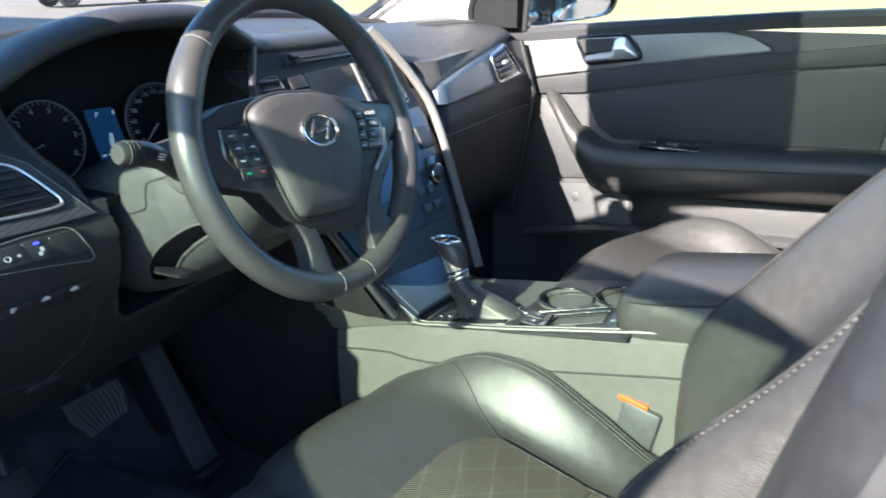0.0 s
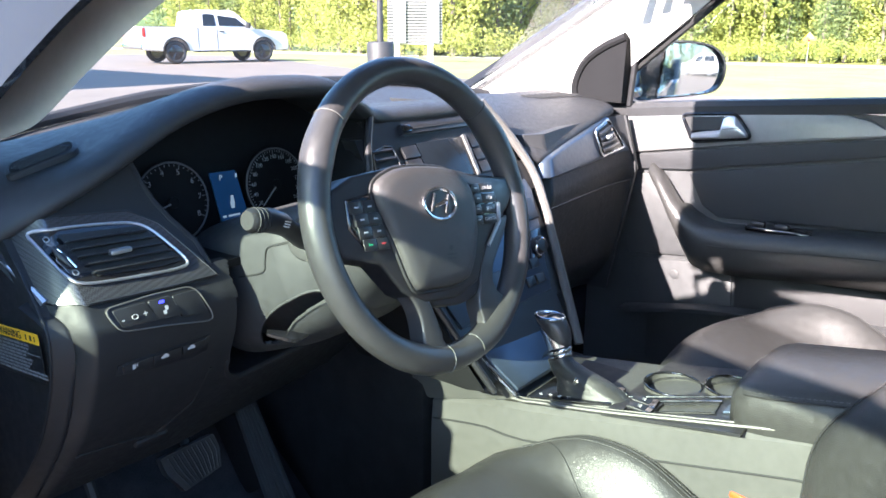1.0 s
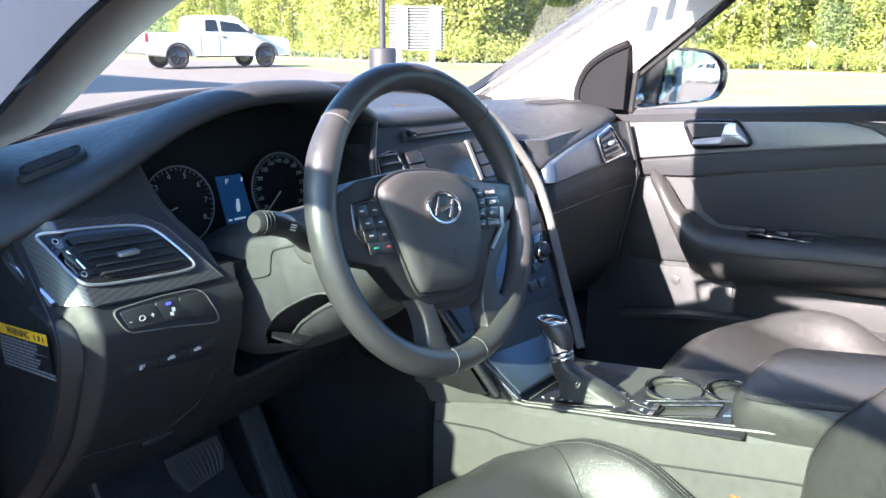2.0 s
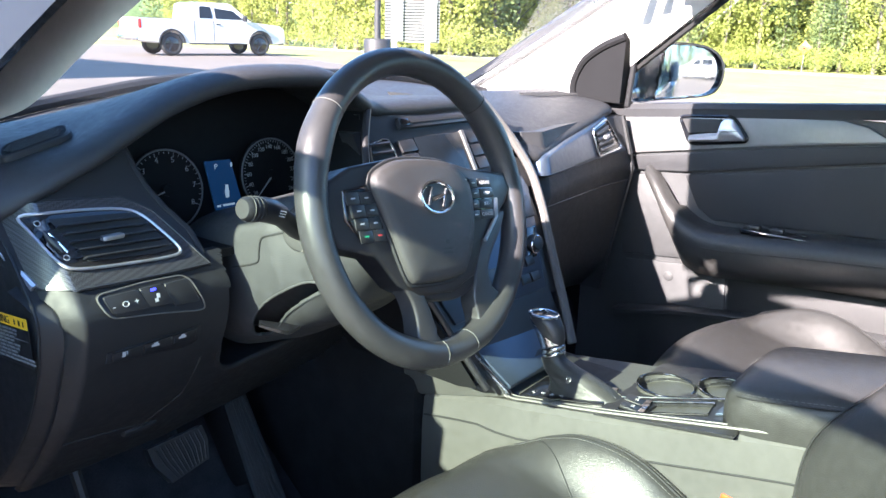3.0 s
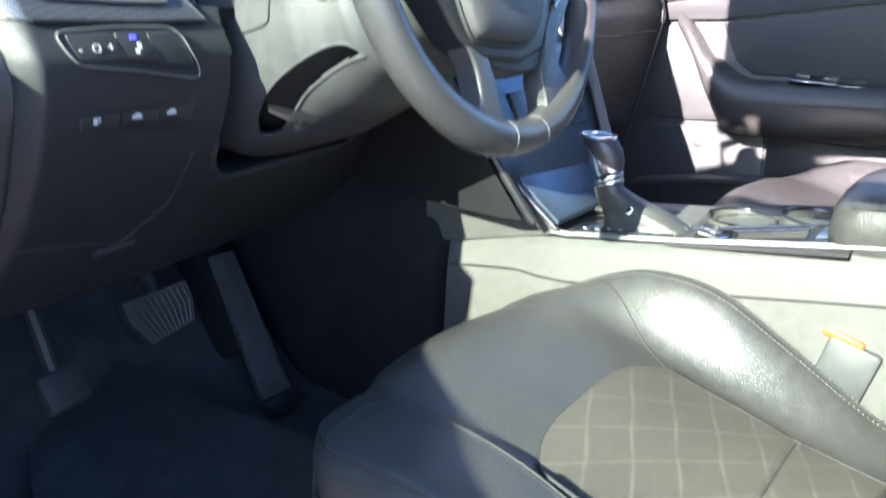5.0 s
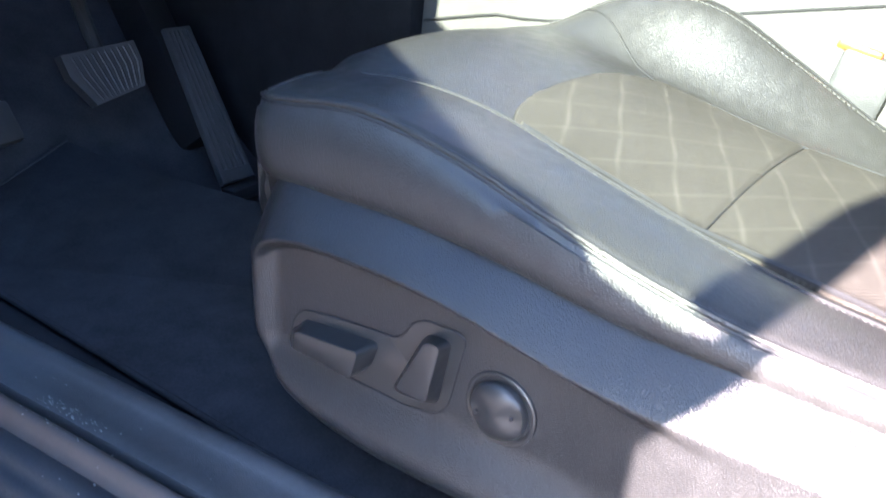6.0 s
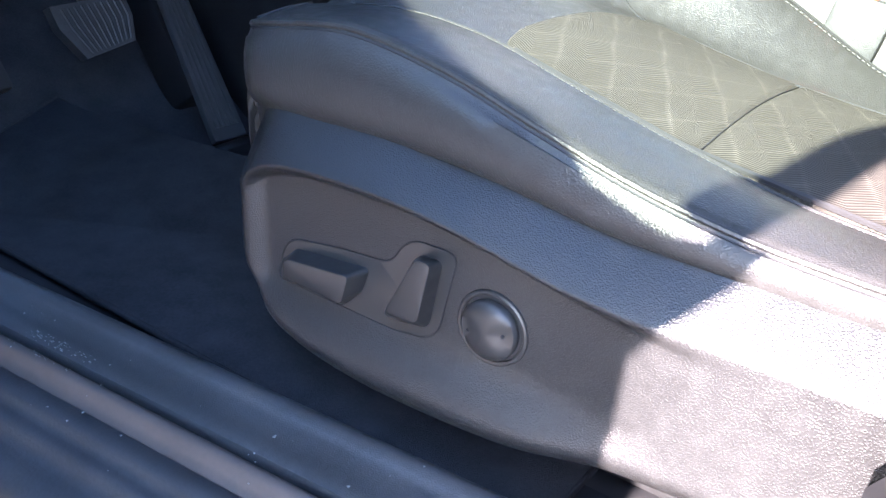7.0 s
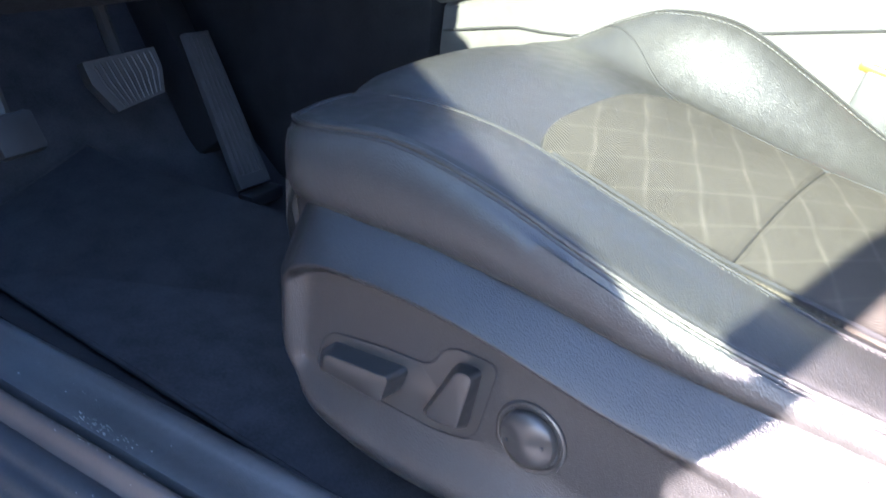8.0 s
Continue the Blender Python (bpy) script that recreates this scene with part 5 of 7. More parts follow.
    part("dial_plate", plate_on_stack([(0.098, 0.842), (0.130, 0.842), (0.100, 0.795), (0.066, 0.795)], 0.009, 0.006, 0.003), GLOSSY, low)
    kn = part("climate_dial", disc(bmesh.new(), Vector(on_stack(0.098, 0.8205)) - Vector((0, 0.011, 0)), (0, -1, 0.5), 0.0155, 0.014, 24, 0.003), SMOOTH, low)
    part("dial_ring", T([Vector(on_stack(0.098, 0.8205)) + Vector((0.0155 * math.cos(a), -0.020, 0.0155 * math.sin(a))) for a in span(0, 2 * math.pi, 24)[:-1]], 0.0015, 6, True), CHROME, kn)


def plate_on_stack(pts, out, thick, bevel=0.0):
    n = Vector((0, -1, 0.58)).normalized()
    return prism(bmesh.new(), [Vector(on_stack(x, z)) + n * (out - thick) for x, z in pts], n * thick, bevel)


# ---- steering wheel and column ----
WC = Vector((-0.358, 0.024, 0.978))
WT = radians(17)
WU, WN = Vector((0, math.sin(WT), math.cos(WT))), Vector((0, -math.cos(WT), math.sin(WT)))


def wp(a, b, n=0.0):
    return WC + Vector((a, 0, 0)) + WU * b + WN * n


def steering():
    W = thing("steering_wheel", "black leather steering wheel with silver emblem and button pads", "steering wheel", at=WC)
    bm = bmesh.new()
    N = 96
    rings = []
    for i in range(N):
        a = 2 * math.pi * i / N
        d = Vector((math.cos(a), 0, 0)) + WU * math.sin(a)
        deg = math.degrees(a) % 360
        swell = sum(math.exp(-((deg - k + 180) % 360 - 180) ** 2 / 120) for k in (150, 25, 292, 245)) * 0.002
        c = WC + d * 0.1775
        rr = 0.0168 + swell
        rings.append([c + (d * math.cos(t) + WN * math.sin(t) * 1.08) * rr for t in (2 * math.pi * j / 14 for j in range(14))])
    rows = [[bm.verts.new(p) for p in r] for r in rings]
    for i in range(N):
        p, q = rows[i], rows[(i + 1) % N]
        for j in range(14):
            bm.faces.new((p[j], p[(j + 1) % 14], q[(j + 1) % 14], q[j]))
    rim = part("rim", bm, WHEEL_LEATHER, W)
    for deg in (134, 42, 278, 260):
        a = radians(deg)
        d = Vector((math.cos(a), 0, 0)) + WU * math.sin(a)
        c = WC + d * 0.1775
        part("rim_seam", T([c + (d * math.cos(t) + WN * math.sin(t) * 1.08) * 0.0171 for t in span(0, 2 * math.pi, 20)[:-1]], 0.0007, 5, True), RUBBER if deg == 42 else THREAD, rim)
    # airbag cover
    cx, cy = -0.012, -0.005
    line = [(-0.098, 0.040), (-0.07, 0.058), (-0.03, 0.060), (0.03, 0.050), (0.060, 0.030), (0.069, 0.004), (0.060, -0.04), (0.036, -0.08), (0.012, -0.091), (-0.05, -0.085), (-0.070, -0.074), (-0.083, -0.02)]
    sm = smooth([(p[0], p[1], 0) for p in line], 4, True)
    bm = bmesh.new()
    loft(bm, [[wp(cx + (p.x - cx) * k, cy + (p.y - cy) * k, n) for p in sm] for k, n in ((1.0, -0.03), (1.0, 0.014), (0.985, 0.019), (0.95, 0.0225), (0.8, 0.026), (0.5, 0.028), (0.15, 0.0285))])
    pad = part("airbag_cover", bm, HUB, W, "", 60)
    part("cover_gap", T([wp(p.x * 1.02, p.y * 1.02, 0.0112) for p in sm], 0.0026, 6, True), RUBBER, W)
    ec = wp(-0.010, 0.0095, 0.0285)
    r, u = (Vector((1, 0, 0)) * 0.99 - WU * 0.14).normalized(), (WU * 0.99 + Vector((0.14, 0, 0))).normalized()
    fr = Matrix.Translation(ec) @ Matrix(((r.x, u.x, WN.x, 0), (r.y, u.y, WN.y, 0), (r.z, u.z, WN.z, 0), (0, 0, 0, 1)))
    part("emblem_ring", T([fr @ Vector((0.0285 * math.cos(a), 0.0185 * math.sin(a), 0.002)) for a in span(0, 2 * math.pi, 40)[:-1]], 0.0023, 8, True), CHROME, pad, "oval chrome emblem ring")
    part("emblem_base", prism(bmesh.new(), [fr @ Vector((0.027 * math.cos(a), 0.017 * math.sin(a), 0)) for a in span(0, 2 * math.pi, 32)[:-1]], WN * 0.001), SMOOTH, pad)
    for x0, y0, x1, y1 in ((-0.017, -0.010, -0.008, 0.012), (0.008, -0.012, 0.017, 0.010), (-0.011, -0.003, 0.011, 0.003)):
        part("emblem_bar", T([fr @ Vector((x0, y0, 0.002)), fr @ Vector((x1, y1, 0.002))], [0.0028, 0.0024], 6), CHROME, pad, "slanted chrome emblem bar")
    bars(fr @ Matrix.Translation((0.012, -0.062, -0.0005)), [(-0.008, 0, 0.016, 0.0022), (-0.008, -0.005, 0.016, 0.0022), (-0.003, 0.006, 0.006, 0.006)], SMOOTH, pad, "moulded_marks")
    # spokes
    def spoke(name, pts, n0, n1, material, label=""):
        bm = bmesh.new()
        prism(bm, [wp(a, b, n0) for a, b in pts], WN * (n1 - n0), 0.005, 3)
        return part(name, bm, material, W, label)
    spoke("hub_shroud", [(-0.155, 0.050), (-0.12, 0.062), (-0.06, 0.064), (0.04, 0.052), (0.09, 0.036), (0.16, 0.022), (0.166, 0.0), (0.15, -0.018), (0.12, -0.034), (0.085, -0.06), (0.055, -0.098), (0.01, -0.108), (-0.05, -0.10), (-0.082, -0.08), (-0.11, -0.04), (-0.16, -0.022), (-0.17, 0.01)], -0.022, 0.010, SMOOTH)
    # lower arms: satin bands that run from the hub into the rim, leather feet where they meet it
    left_arm = [(-0.126, -0.013), (-0.105, -0.037), (-0.084, -0.066), (-0.066, -0.096), (-0.062, -0.121), (-0.066, -0.148), (-0.064, -0.168), (-0.028, -0.174), (-0.032, -0.150), (-0.034, -0.128), (-0.040, -0.102), (-0.054, -0.073), (-0.068, -0.046), (-0.080, -0.020)]
    right_arm = [(0.117, -0.034), (0.145, -0.028), (0.129, -0.052), (0.098, -0.080), (0.086, -0.102), (0.090, -0.120), (0.108, -0.135), (0.118, -0.142), (0.096, -0.166), (0.061, -0.180), (0.022, -0.176), (0.043, -0.163), (0.049, -0.148), (0.048, -0.127), (0.061, -0.097), (0.076, -0.069)]
    for pts in (left_arm, right_arm):
        dense = [(p.x, p.y) for p in smooth([(x, y, 0) for x, y in pts], 3, True)]
        bm = bmesh.new()
        prism(bm, [wp(a, b, -0.016) for a, b in dense], WN * 0.024, 0.004, 3)
        part("lower_spoke", bm, WHEEL_LEATHER, W, "", 50)
    part("hub_base", prism(bmesh.new(), [wp(p.x, p.y, -0.02) for p in smooth([(x, y, 0) for x, y in ((-0.10, 0.0), (-0.075, -0.045), (-0.048, -0.098), (0.008, -0.118), (0.055, -0.112), (0.075, -0.075), (0.09, 0.0))], 4, True)], WN * 0.024, 0.004, 3), SMOOTH, W, "", 50)
    # button pads
    lp = spoke("button_pad", [(-0.140, 0.038), (-0.101, 0.040), (-0.086, -0.022), (-0.127, -0.020), (-0.145, 0.006)], 0.006, 0.0135, GLOSSY, "black button pad")
    rp = spoke("button_pad", [(0.073, 0.026), (0.120, 0.018), (0.126, -0.006), (0.116, -0.030), (0.062, -0.030), (0.072, 0.0)], 0.006, 0.0135, GLOSSY, "black button pad")
    def key(pad, a, b, w, h, word="", mark=None, rocker=0.0):
        bm = bmesh.new()
        prism(bm, [wp(a, b, 0.0135), wp(a + w, b - 0.1 * w, 0.0135), wp(a + w, b - 0.1 * w - h, 0.0135), wp(a, b - h, 0.0135)], WN * (0.0012 + rocker), 0.0006)
        k = part("button", bm, SMOOTH, pad)
        m = facing(wp(a + w / 2, b - 0.05 * w - h / 2, 0.0151 + rocker), Vector((1, 0, 0)) - 0.1 * WU, WU)
        if word:
            text(word, 0.0062, m, WHITE_MARK, k)
        elif mark is not None:
            bars(m, [(-0.003, -0.0008, 0.006, 0.0016)], mark, k)
    for i, (mk, rk) in enumerate(((WHITE_MARK, 0), (WHITE_MARK, 0.002), (WHITE_MARK, 0), (GREEN_MARK, 0))):
        y = 0.035 - 0.0145 * i
        key(lp, -0.139 + 0.003 * i, y, 0.0195, 0.0138, "", mk, rk)
        key(lp, -0.1185 + 0.003 * i, y - 0.002, 0.0185, 0.0138, "", RED_MARK if i == 3 else WHITE_MARK, rk)
    for i, (wd, rk) in enumerate((("CRUISE", 0), ("RES+", 0.002), ("SET-", 0), ("CANCEL", 0))):
        y = 0.024 - 0.0135 * i
        key(rp, 0.074 - 0.002 * i, y, 0.016, 0.012, "", WHITE_MARK, rk)
        key(rp, 0.092 - 0.002 * i, y - 0.002, 0.026, 0.012, wd, None, rk)
    part("spoke_edge", T([wp(0.124, -0.008, 0.013), wp(0.118, -0.032, 0.013), wp(0.086, -0.058, 0.012)], 0.003, 6), SILVER, W)
    # column shroud with lever and stalk
    C = thing("steering_column", "black steering column shroud with a gloss black tilt lever", "steering column", at=(-0.36, 0.2, 0.9))
    ax = Vector((0, math.cos(WT), -math.sin(WT)))
    prof = ((0.03, 0.05, 0.045, 0.05), (0.05, 0.08, 0.05, 0.075), (0.09, 0.112, 0.05, 0.105), (0.15, 0.124, 0.05, 0.127), (0.24, 0.128, 0.05, 0.145), (0.33, 0.13, 0.05, 0.15))
    def skin(s, deg):
        w, hu, hd = (lerp(s, [(k[0], k[i]) for k in prof]) for i in (1, 2, 3))
        q, t = math.cos(radians(deg)), math.sin(radians(deg))
        h = hu if t > 0 else hd
        return WC + ax * s + Vector((-0.005 + w * math.copysign(abs(q) ** 0.7, q), 0, 0)) + WU * (h * math.copysign(abs(t) ** 0.7, t))
    above = [(0.088, 218), (0.095, 209), (0.110, 204), (0.133, 202.5), (0.163, 204.3), (0.203, 209), (0.24, 219), (0.265, 232)]
    below = [(0.088, 219), (0.11, 216.5), (0.135, 216.5), (0.168, 221), (0.203, 229), (0.24, 236), (0.265, 233)]
    def pocket(s, deg):
        return 0.088 < s < 0.265 and flow(s, above) < deg < flow(s, below)
    part("shroud", sheet(bmesh.new(), skin, span(0.03, 0.33, 110), span(0, 360, 240), (0.003, 0.001, 0.003), pocket), PLASTIC, C, "", 50)
    part("shroud_lining", sheet(bmesh.new(), lambda s, d: skin(s, d) * 1.0 + Vector((0.020, 0.006, 0.016)), span(0.07, 0.30, 24), span(180, 260, 20), (0.004, 0, 0.004)), RUBBER, C, "", 50)
    part("pocket_edge", T([skin(s, flow(s, above)) for s in span(0.088, 0.262, 30)], 0.0016, 6), PLASTIC, C)
    part("pocket_edge", T([skin(s, flow(s, below)) for s in span(0.088, 0.262, 30)], 0.0016, 6), PLASTIC, C)
    part("shroud_seam", T(smooth([skin(t, d) + Vector((-0.0006, 0, 0)) for t, d in ((0.225, 185), (0.178, 185.4), (0.168, 182), (0.158, 179), (0.138, 178), (0.12, 178))], 4), 0.0013, 6), RUBBER, C)
    part("tilt_lever", T(smooth([(-0.488, 0.185, 0.822), (-0.462, 0.172, 0.812), (-0.445, 0.168, 0.812), (-0.412, 0.165, 0.826)], 4), [0.005, 0.006, 0.007, 0.008, 0.009, 0.010, 0.009, 0.008, 0.008, 0.007, 0.006, 0.005, 0.004], 8, flat=0.6), GLOSSY, C, "gloss black tilt lever")
    S = thing("indicator_stalk", "black indicator and lamp stalk with a ribbed end", "stalk", at=(-0.48, 0.12, 0.96))
    ln = smooth([(-0.450, 0.127, 0.952), (-0.478, 0.120, 0.958), (-0.500, 0.113, 0.969), (-0.515, 0.109, 0.980), (-0.532, 0.106, 0.988), (-0.546, 0.104, 0.992)], 3)
    part("stalk_arm", T(ln, [0.019, 0.018, 0.017, 0.0155, 0.0135, 0.012, 0.0115, 0.0115, 0.012, 0.0128, 0.0136, 0.014, 0.0142, 0.0142, 0.014, 0.0138], 16), SMOOTH, S)
    part("stalk_boot", disc(bmesh.new(), (-0.462, 0.122, 0.952), (-0.75, -0.3, 0.25), 0.029, 0.010, 28, 0.003), RUBBER, S)
    part("boot_ring", T([Vector((-0.468, 0.120, 0.954)) + 0.0275 * (Vector((0, 1, 0)) * math.cos(a) + Vector((0.3, 0.0, 0.95)) * math.sin(a)) for a in span(0, 2 * math.pi, 28)[:-1]], 0.0016, 6, True), SATIN, S)
    e0, e1 = Vector((-0.546, 0.104, 0.992)), Vector((-0.569, 0.102, 0.996))
    k = part("end_knob", T([e0, e0.lerp(e1, 0.2), e0.lerp(e1, 0.8), e1], [0.0132, 0.0138, 0.0134, 0.0105], 18), RUBBER, S, "ribbed black end knob")
    for t in (0.15, 0.4, 0.62):
        p = e0.lerp(e1, t)
        part("knob_groove", T([p + 0.0139 * (Vector((0, 1, 0)) * math.cos(a) + Vector((0.2, 0, 1)).normalized() * math.sin(a)) for a in span(0, 2 * math.pi, 18)[:-1]], 0.0008, 4, True), RUBBER, k)
    bars(facing((-0.522, 0.092, 0.985), (1, -0.1, -0.35), (0.3, -0.2, 1)), [(-0.004, -0.004, 0.008, 0.0012), (-0.004, -0.001, 0.008, 0.0012), (-0.004, 0.002, 0.008, 0.0012)], WHITE_MARK, S)


# ---- pedals ----
def pedals():
    G = thing("accelerator_pedal", "black ribbed floor-hinged accelerator pedal", "pedal", at=(-0.26, 0.5, 0.28))
    a, b = Vector((-0.252, 0.462, 0.290)), Vector((-0.240, 0.600, 0.495))
    d = (b - a).normalized()
    n = d.cross(Vector((1, 0, 0))).normalized()
    if n.y > 0:
        n = -n
    def pt(u, v, h):
        return a + (b - a) * v + Vector((u, 0, 0)) + n * h
    bm = bmesh.new()
    prism(bm, [pt(-0.030, 0, 0), pt(0.030, 0, 0), pt(0.024, 1, 0), pt(-0.022, 1, 0)], n * 0.012, 0.003)
    p = part("pedal_plate", bm, PEDAL, G)
    for i in range(5):
        u = -0.017 + i * 0.0085
        part("rib", T([pt(u * 1.1, 0.08, 0.012), pt(u * 0.85, 0.97, 0.012)], 0.0034, 6), PEDAL, p)
    part("hinge_foot", B(a + Vector((0.004, -0.014, -0.010)), (0.072, 0.03, 0.022), 0.006, rot(0, 0, 6)), SMOOTH, G)
    part("pedal_box", B((-0.232, 0.64, 0.44), (0.05, 0.08, 0.28), 0.01, rot(-35, 0, 0)), BLACK_TRIM, G)
    K = thing("brake_pedal", "black rubber brake pedal on a steel arm", "pedal", at=(-0.40, 0.55, 0.48))
    bm = bmesh.new()
    prism(bm, [(-0.452, 0.545, 0.492), (-0.352, 0.535, 0.502), (-0.345, 0.530, 0.475), (-0.352, 0.518, 0.443), (-0.425, 0.518, 0.428), (-0.448, 0.535, 0.465)], (0, 0.02, -0.008), 0.004)
    kp = part("pedal_pad", bm, PEDAL, K)
    for t in span(0.06, 0.94, 9):
        lo, mid_, hi = (Vector(p).lerp(Vector(q), t) - Vector((0, 0.0012, -0.0008)) for p, q in (((-0.421, 0.518, 0.433), (-0.355, 0.518, 0.447)), ((-0.440, 0.529, 0.464), (-0.350, 0.525, 0.476)), ((-0.446, 0.541, 0.487), (-0.355, 0.533, 0.497))))
        part("rib", T([lo, mid_, hi], 0.0016, 5), PEDAL, kp)
    part("pedal_arm", T(smooth([(-0.39, 0.55, 0.465), (-0.385, 0.60, 0.54), (-0.38, 0.66, 0.68)], 4), 0.010, 8), RUBBER, K)
    F = thing("parking_brake_pedal", "dark foot-operated parking brake pedal", "pedal", at=(-0.60, 0.5, 0.45))
    part("pedal_pad", B((-0.585, 0.475, 0.44), (0.06, 0.02, 0.05), 0.006, rot(-30, 0, 10)), RUBBER, F)
    part("pedal_arm", T([(-0.585, 0.49, 0.45), (-0.59, 0.58, 0.66)], 0.009, 8), RUBBER, F)


# ---- centre console ----
EDGE = [(-0.60, -0.085, 0.735), (-0.387, -0.092, 0.706), (-0.25, -0.105, 0.683), (-0.1, -0.120, 0.657), (0.0, -0.127, 0.642), (0.05, -0.130, 0.636), (0.10, -0.128, 0.655), (0.16, -0.125, 0.70)]


def console():
    C = thing("centre_console", "black centre console with chrome-edged top and stitched details", "console", at=(0, -0.1, 0.3))
    top = lambda y: flow(y, [(p[0], p[2]) for p in EDGE])
    lft = lambda y: flow(y, [(p[0], p[1]) for p in EDGE])
    # body: side walls and top
    ys = span(-0.75, 0.215, 40)
    bm = bmesh.new()
    rings = []
    for y in ys:
        z = top(y) - 0.006
        l = lft(y)
        r = 0.125
        fl = 0.27 + 0.10 * max(0, y - 0.1)
        if y > 0.05:
            z = 0.636 - 0.006 - 0.25 * (y - 0.05)
        rings.append([(l - 0.006, y, fl), (l - 0.0042, y, z - 0.060), (l - 0.0036, y, z - 0.05), (l, y, z - 0.008), (l + 0.008, y, z), (r - 0.008, y, z), (r, y, z - 0.01), (r + 0.006, y, fl)])
    loft(bm, rings)
    part("console_body", bm, CONSOLE, C, "", 30)
    part("side_groove", T([(lft(y) - 0.005, y, top(min(y, 0.05)) - 0.062 - 0.2 * max(0, y - 0.1)) for y in span(-0.55, 0.21, 20)], 0.0018, 6), RUBBER, C)
    # chrome edge lines
    for off, r in ((0.003, 0.0023), (0.014, 0.0013)):
        part("chrome_edge", T(smooth([(lft(y) + off, y, top(y) + 0.0015) for y in span(-0.58, 0.05, 32)], 1), r, 8), SATIN, C)
    # front riser: gunmetal storage lid between chrome lines
    bm = bmesh.new()
    prism(bm, [(-0.112, 0.052, 0.640), (0.06, 0.055, 0.640), (0.085, 0.155, 0.745), (-0.160, 0.150, 0.745)], (0, -0.004, 0.008), 0.003)
    lid = part("storage_lid", bm, GUNMETAL, C, "blue-grey metallic storage lid")
    part("lid_pull", B((-0.02, 0.070, 0.665), (0.07, 0.012, 0.006), 0.002, rot(45, 0, 0)), SMOOTH, lid)
    part("chrome_edge", T([(-0.118, 0.046, 0.638), (-0.168, 0.148, 0.748)], 0.004, 8), CHROME, C)
    bm = bmesh.new()
    prism(bm, [(-0.122, 0.046, 0.634), (-0.172, 0.148, 0.744), (-0.185, 0.22, 0.73), (-0.135, 0.25, 0.60), (-0.127, 0.22, 0.585)], (0.02, 0.0, 0), 0.004)
    part("riser_side", bm, CONSOLE, C)
    # shift gate
    gate = [(-0.108, 0.035), (-0.02, 0.040), (-0.005, -0.02), (-0.02, -0.09), (-0.085, -0.098)]
    bm = bmesh.new()
    prism(bm, [(x, y, top(y) - 0.003) for x, y in gate], (0, 0, 0.005), 0.0015)
    g = part("shift_gate", bm, GLOSSY, C, "gloss black shift gate with white letters")
    for i, wd in enumerate("PRND"):
        y = 0.018 - 0.016 * i
        text(wd, 0.008, facing((-0.092 + 0.001 * i, y, top(y) + 0.0028), (1, 0, 0), (0, 1, 0)), WHITE_MARK, g, "gear_letter")
    # cup holders and tray
    def ring_cup(cx, cy, r):
        z = top(cy) + 0.001
        o = part("cup_holder", T([(cx + r * math.cos(a), cy + r * math.sin(a), z + 0.002) for a in span(0, 2 * math.pi, 36)[:-1]], 0.0018, 8, True), GLOSSY, C, "round cup holder with a gloss black rim")
        bm = bmesh.new()
        loft(bm, [[(cx + q * math.cos(a), cy + q * math.sin(a), h) for a in span(0, 2 * math.pi, 28)[:-1]] for q, h in ((r, z + 0.001), (r * 0.96, z - 0.05), (r * 0.9, z - 0.055), (0.002, z - 0.055))], caps=False)
        part("cup_wall", bm, CONSOLE, o)
    CUPS = ((0.018, -0.150, 0.043), (0.034, -0.236, 0.040))
    for c in CUPS:
        ring_cup(*c)
    def open_top(x, y):
        if any(math.hypot(x - a, y - b) < r - 0.001 for a, b, r in CUPS):
            return True
        if abs(x - 0.026) < 0.020 and -0.235 < y < -0.155:
            return True
        return -0.089 + 0.333 * (-0.168 - y) < x < -0.053 + 0.38 * (-0.16 - y) and -0.243 < y < -0.166
    part("top_plate", sheet(bmesh.new(), lambda x, y: (x, y, top(y) - 0.0005), span(-0.118, 0.120, 150), span(-0.30, -0.10, 130), (0, 0, -0.004), open_top), SMOOTH, C)
    bm = bmesh.new()
    z0 = top(-0.21)
    o = [(-0.092, -0.168), (-0.050, -0.160), (-0.020, -0.240), (-0.066, -0.247)]
    loft(bm, [[(x, y, top(y) + 0.001) for x, y in o], [(x * 0.96 - 0.001, y * 0.98 - 0.003, top(y) - 0.035) for x, y in o]], caps=False)
    vs = [bm.verts.new((x * 0.96 - 0.001, y * 0.98 - 0.003, top(y) - 0.035)) for x, y in o]
    bm.faces.new(vs)
    part("coin_tray", bm, CONSOLE, C)
    part("tray_rim", T([(x, y, top(y) + 0.001) for x, y in o], 0.0014, 6, True), GLOSSY, C)
    part("tray_strip", T(smooth([(x, y, top(y) + 0.003) for x, y in ((-0.054, -0.112), (-0.035, -0.165), (-0.015, -0.22), (0.006, -0.276))], 4), 0.0016, 8), GLOSSY, C, "gloss strip beside the tray")
    part("cup_floor", B((0.04, -0.195, top(-0.195) - 0.058), (0.10, 0.19, 0.004)), RUBBER, C)
    part("tray_end", prism(bmesh.new(), [(x, y, top(y) + 0.0005) for x, y in ((-0.062, -0.256), (-0.012, -0.254), (0.003, -0.276), (-0.052, -0.282))], (0, 0, 0.003), 0.001), GUNMETAL, C)
    bp = part("button_plate", prism(bmesh.new(), [(x, y, top(y)) for x, y in ((-0.104, -0.128), (-0.060, -0.122), (-0.050, -0.160), (-0.100, -0.168))], (0, 0, 0.004), 0.001), GLOSSY, C)
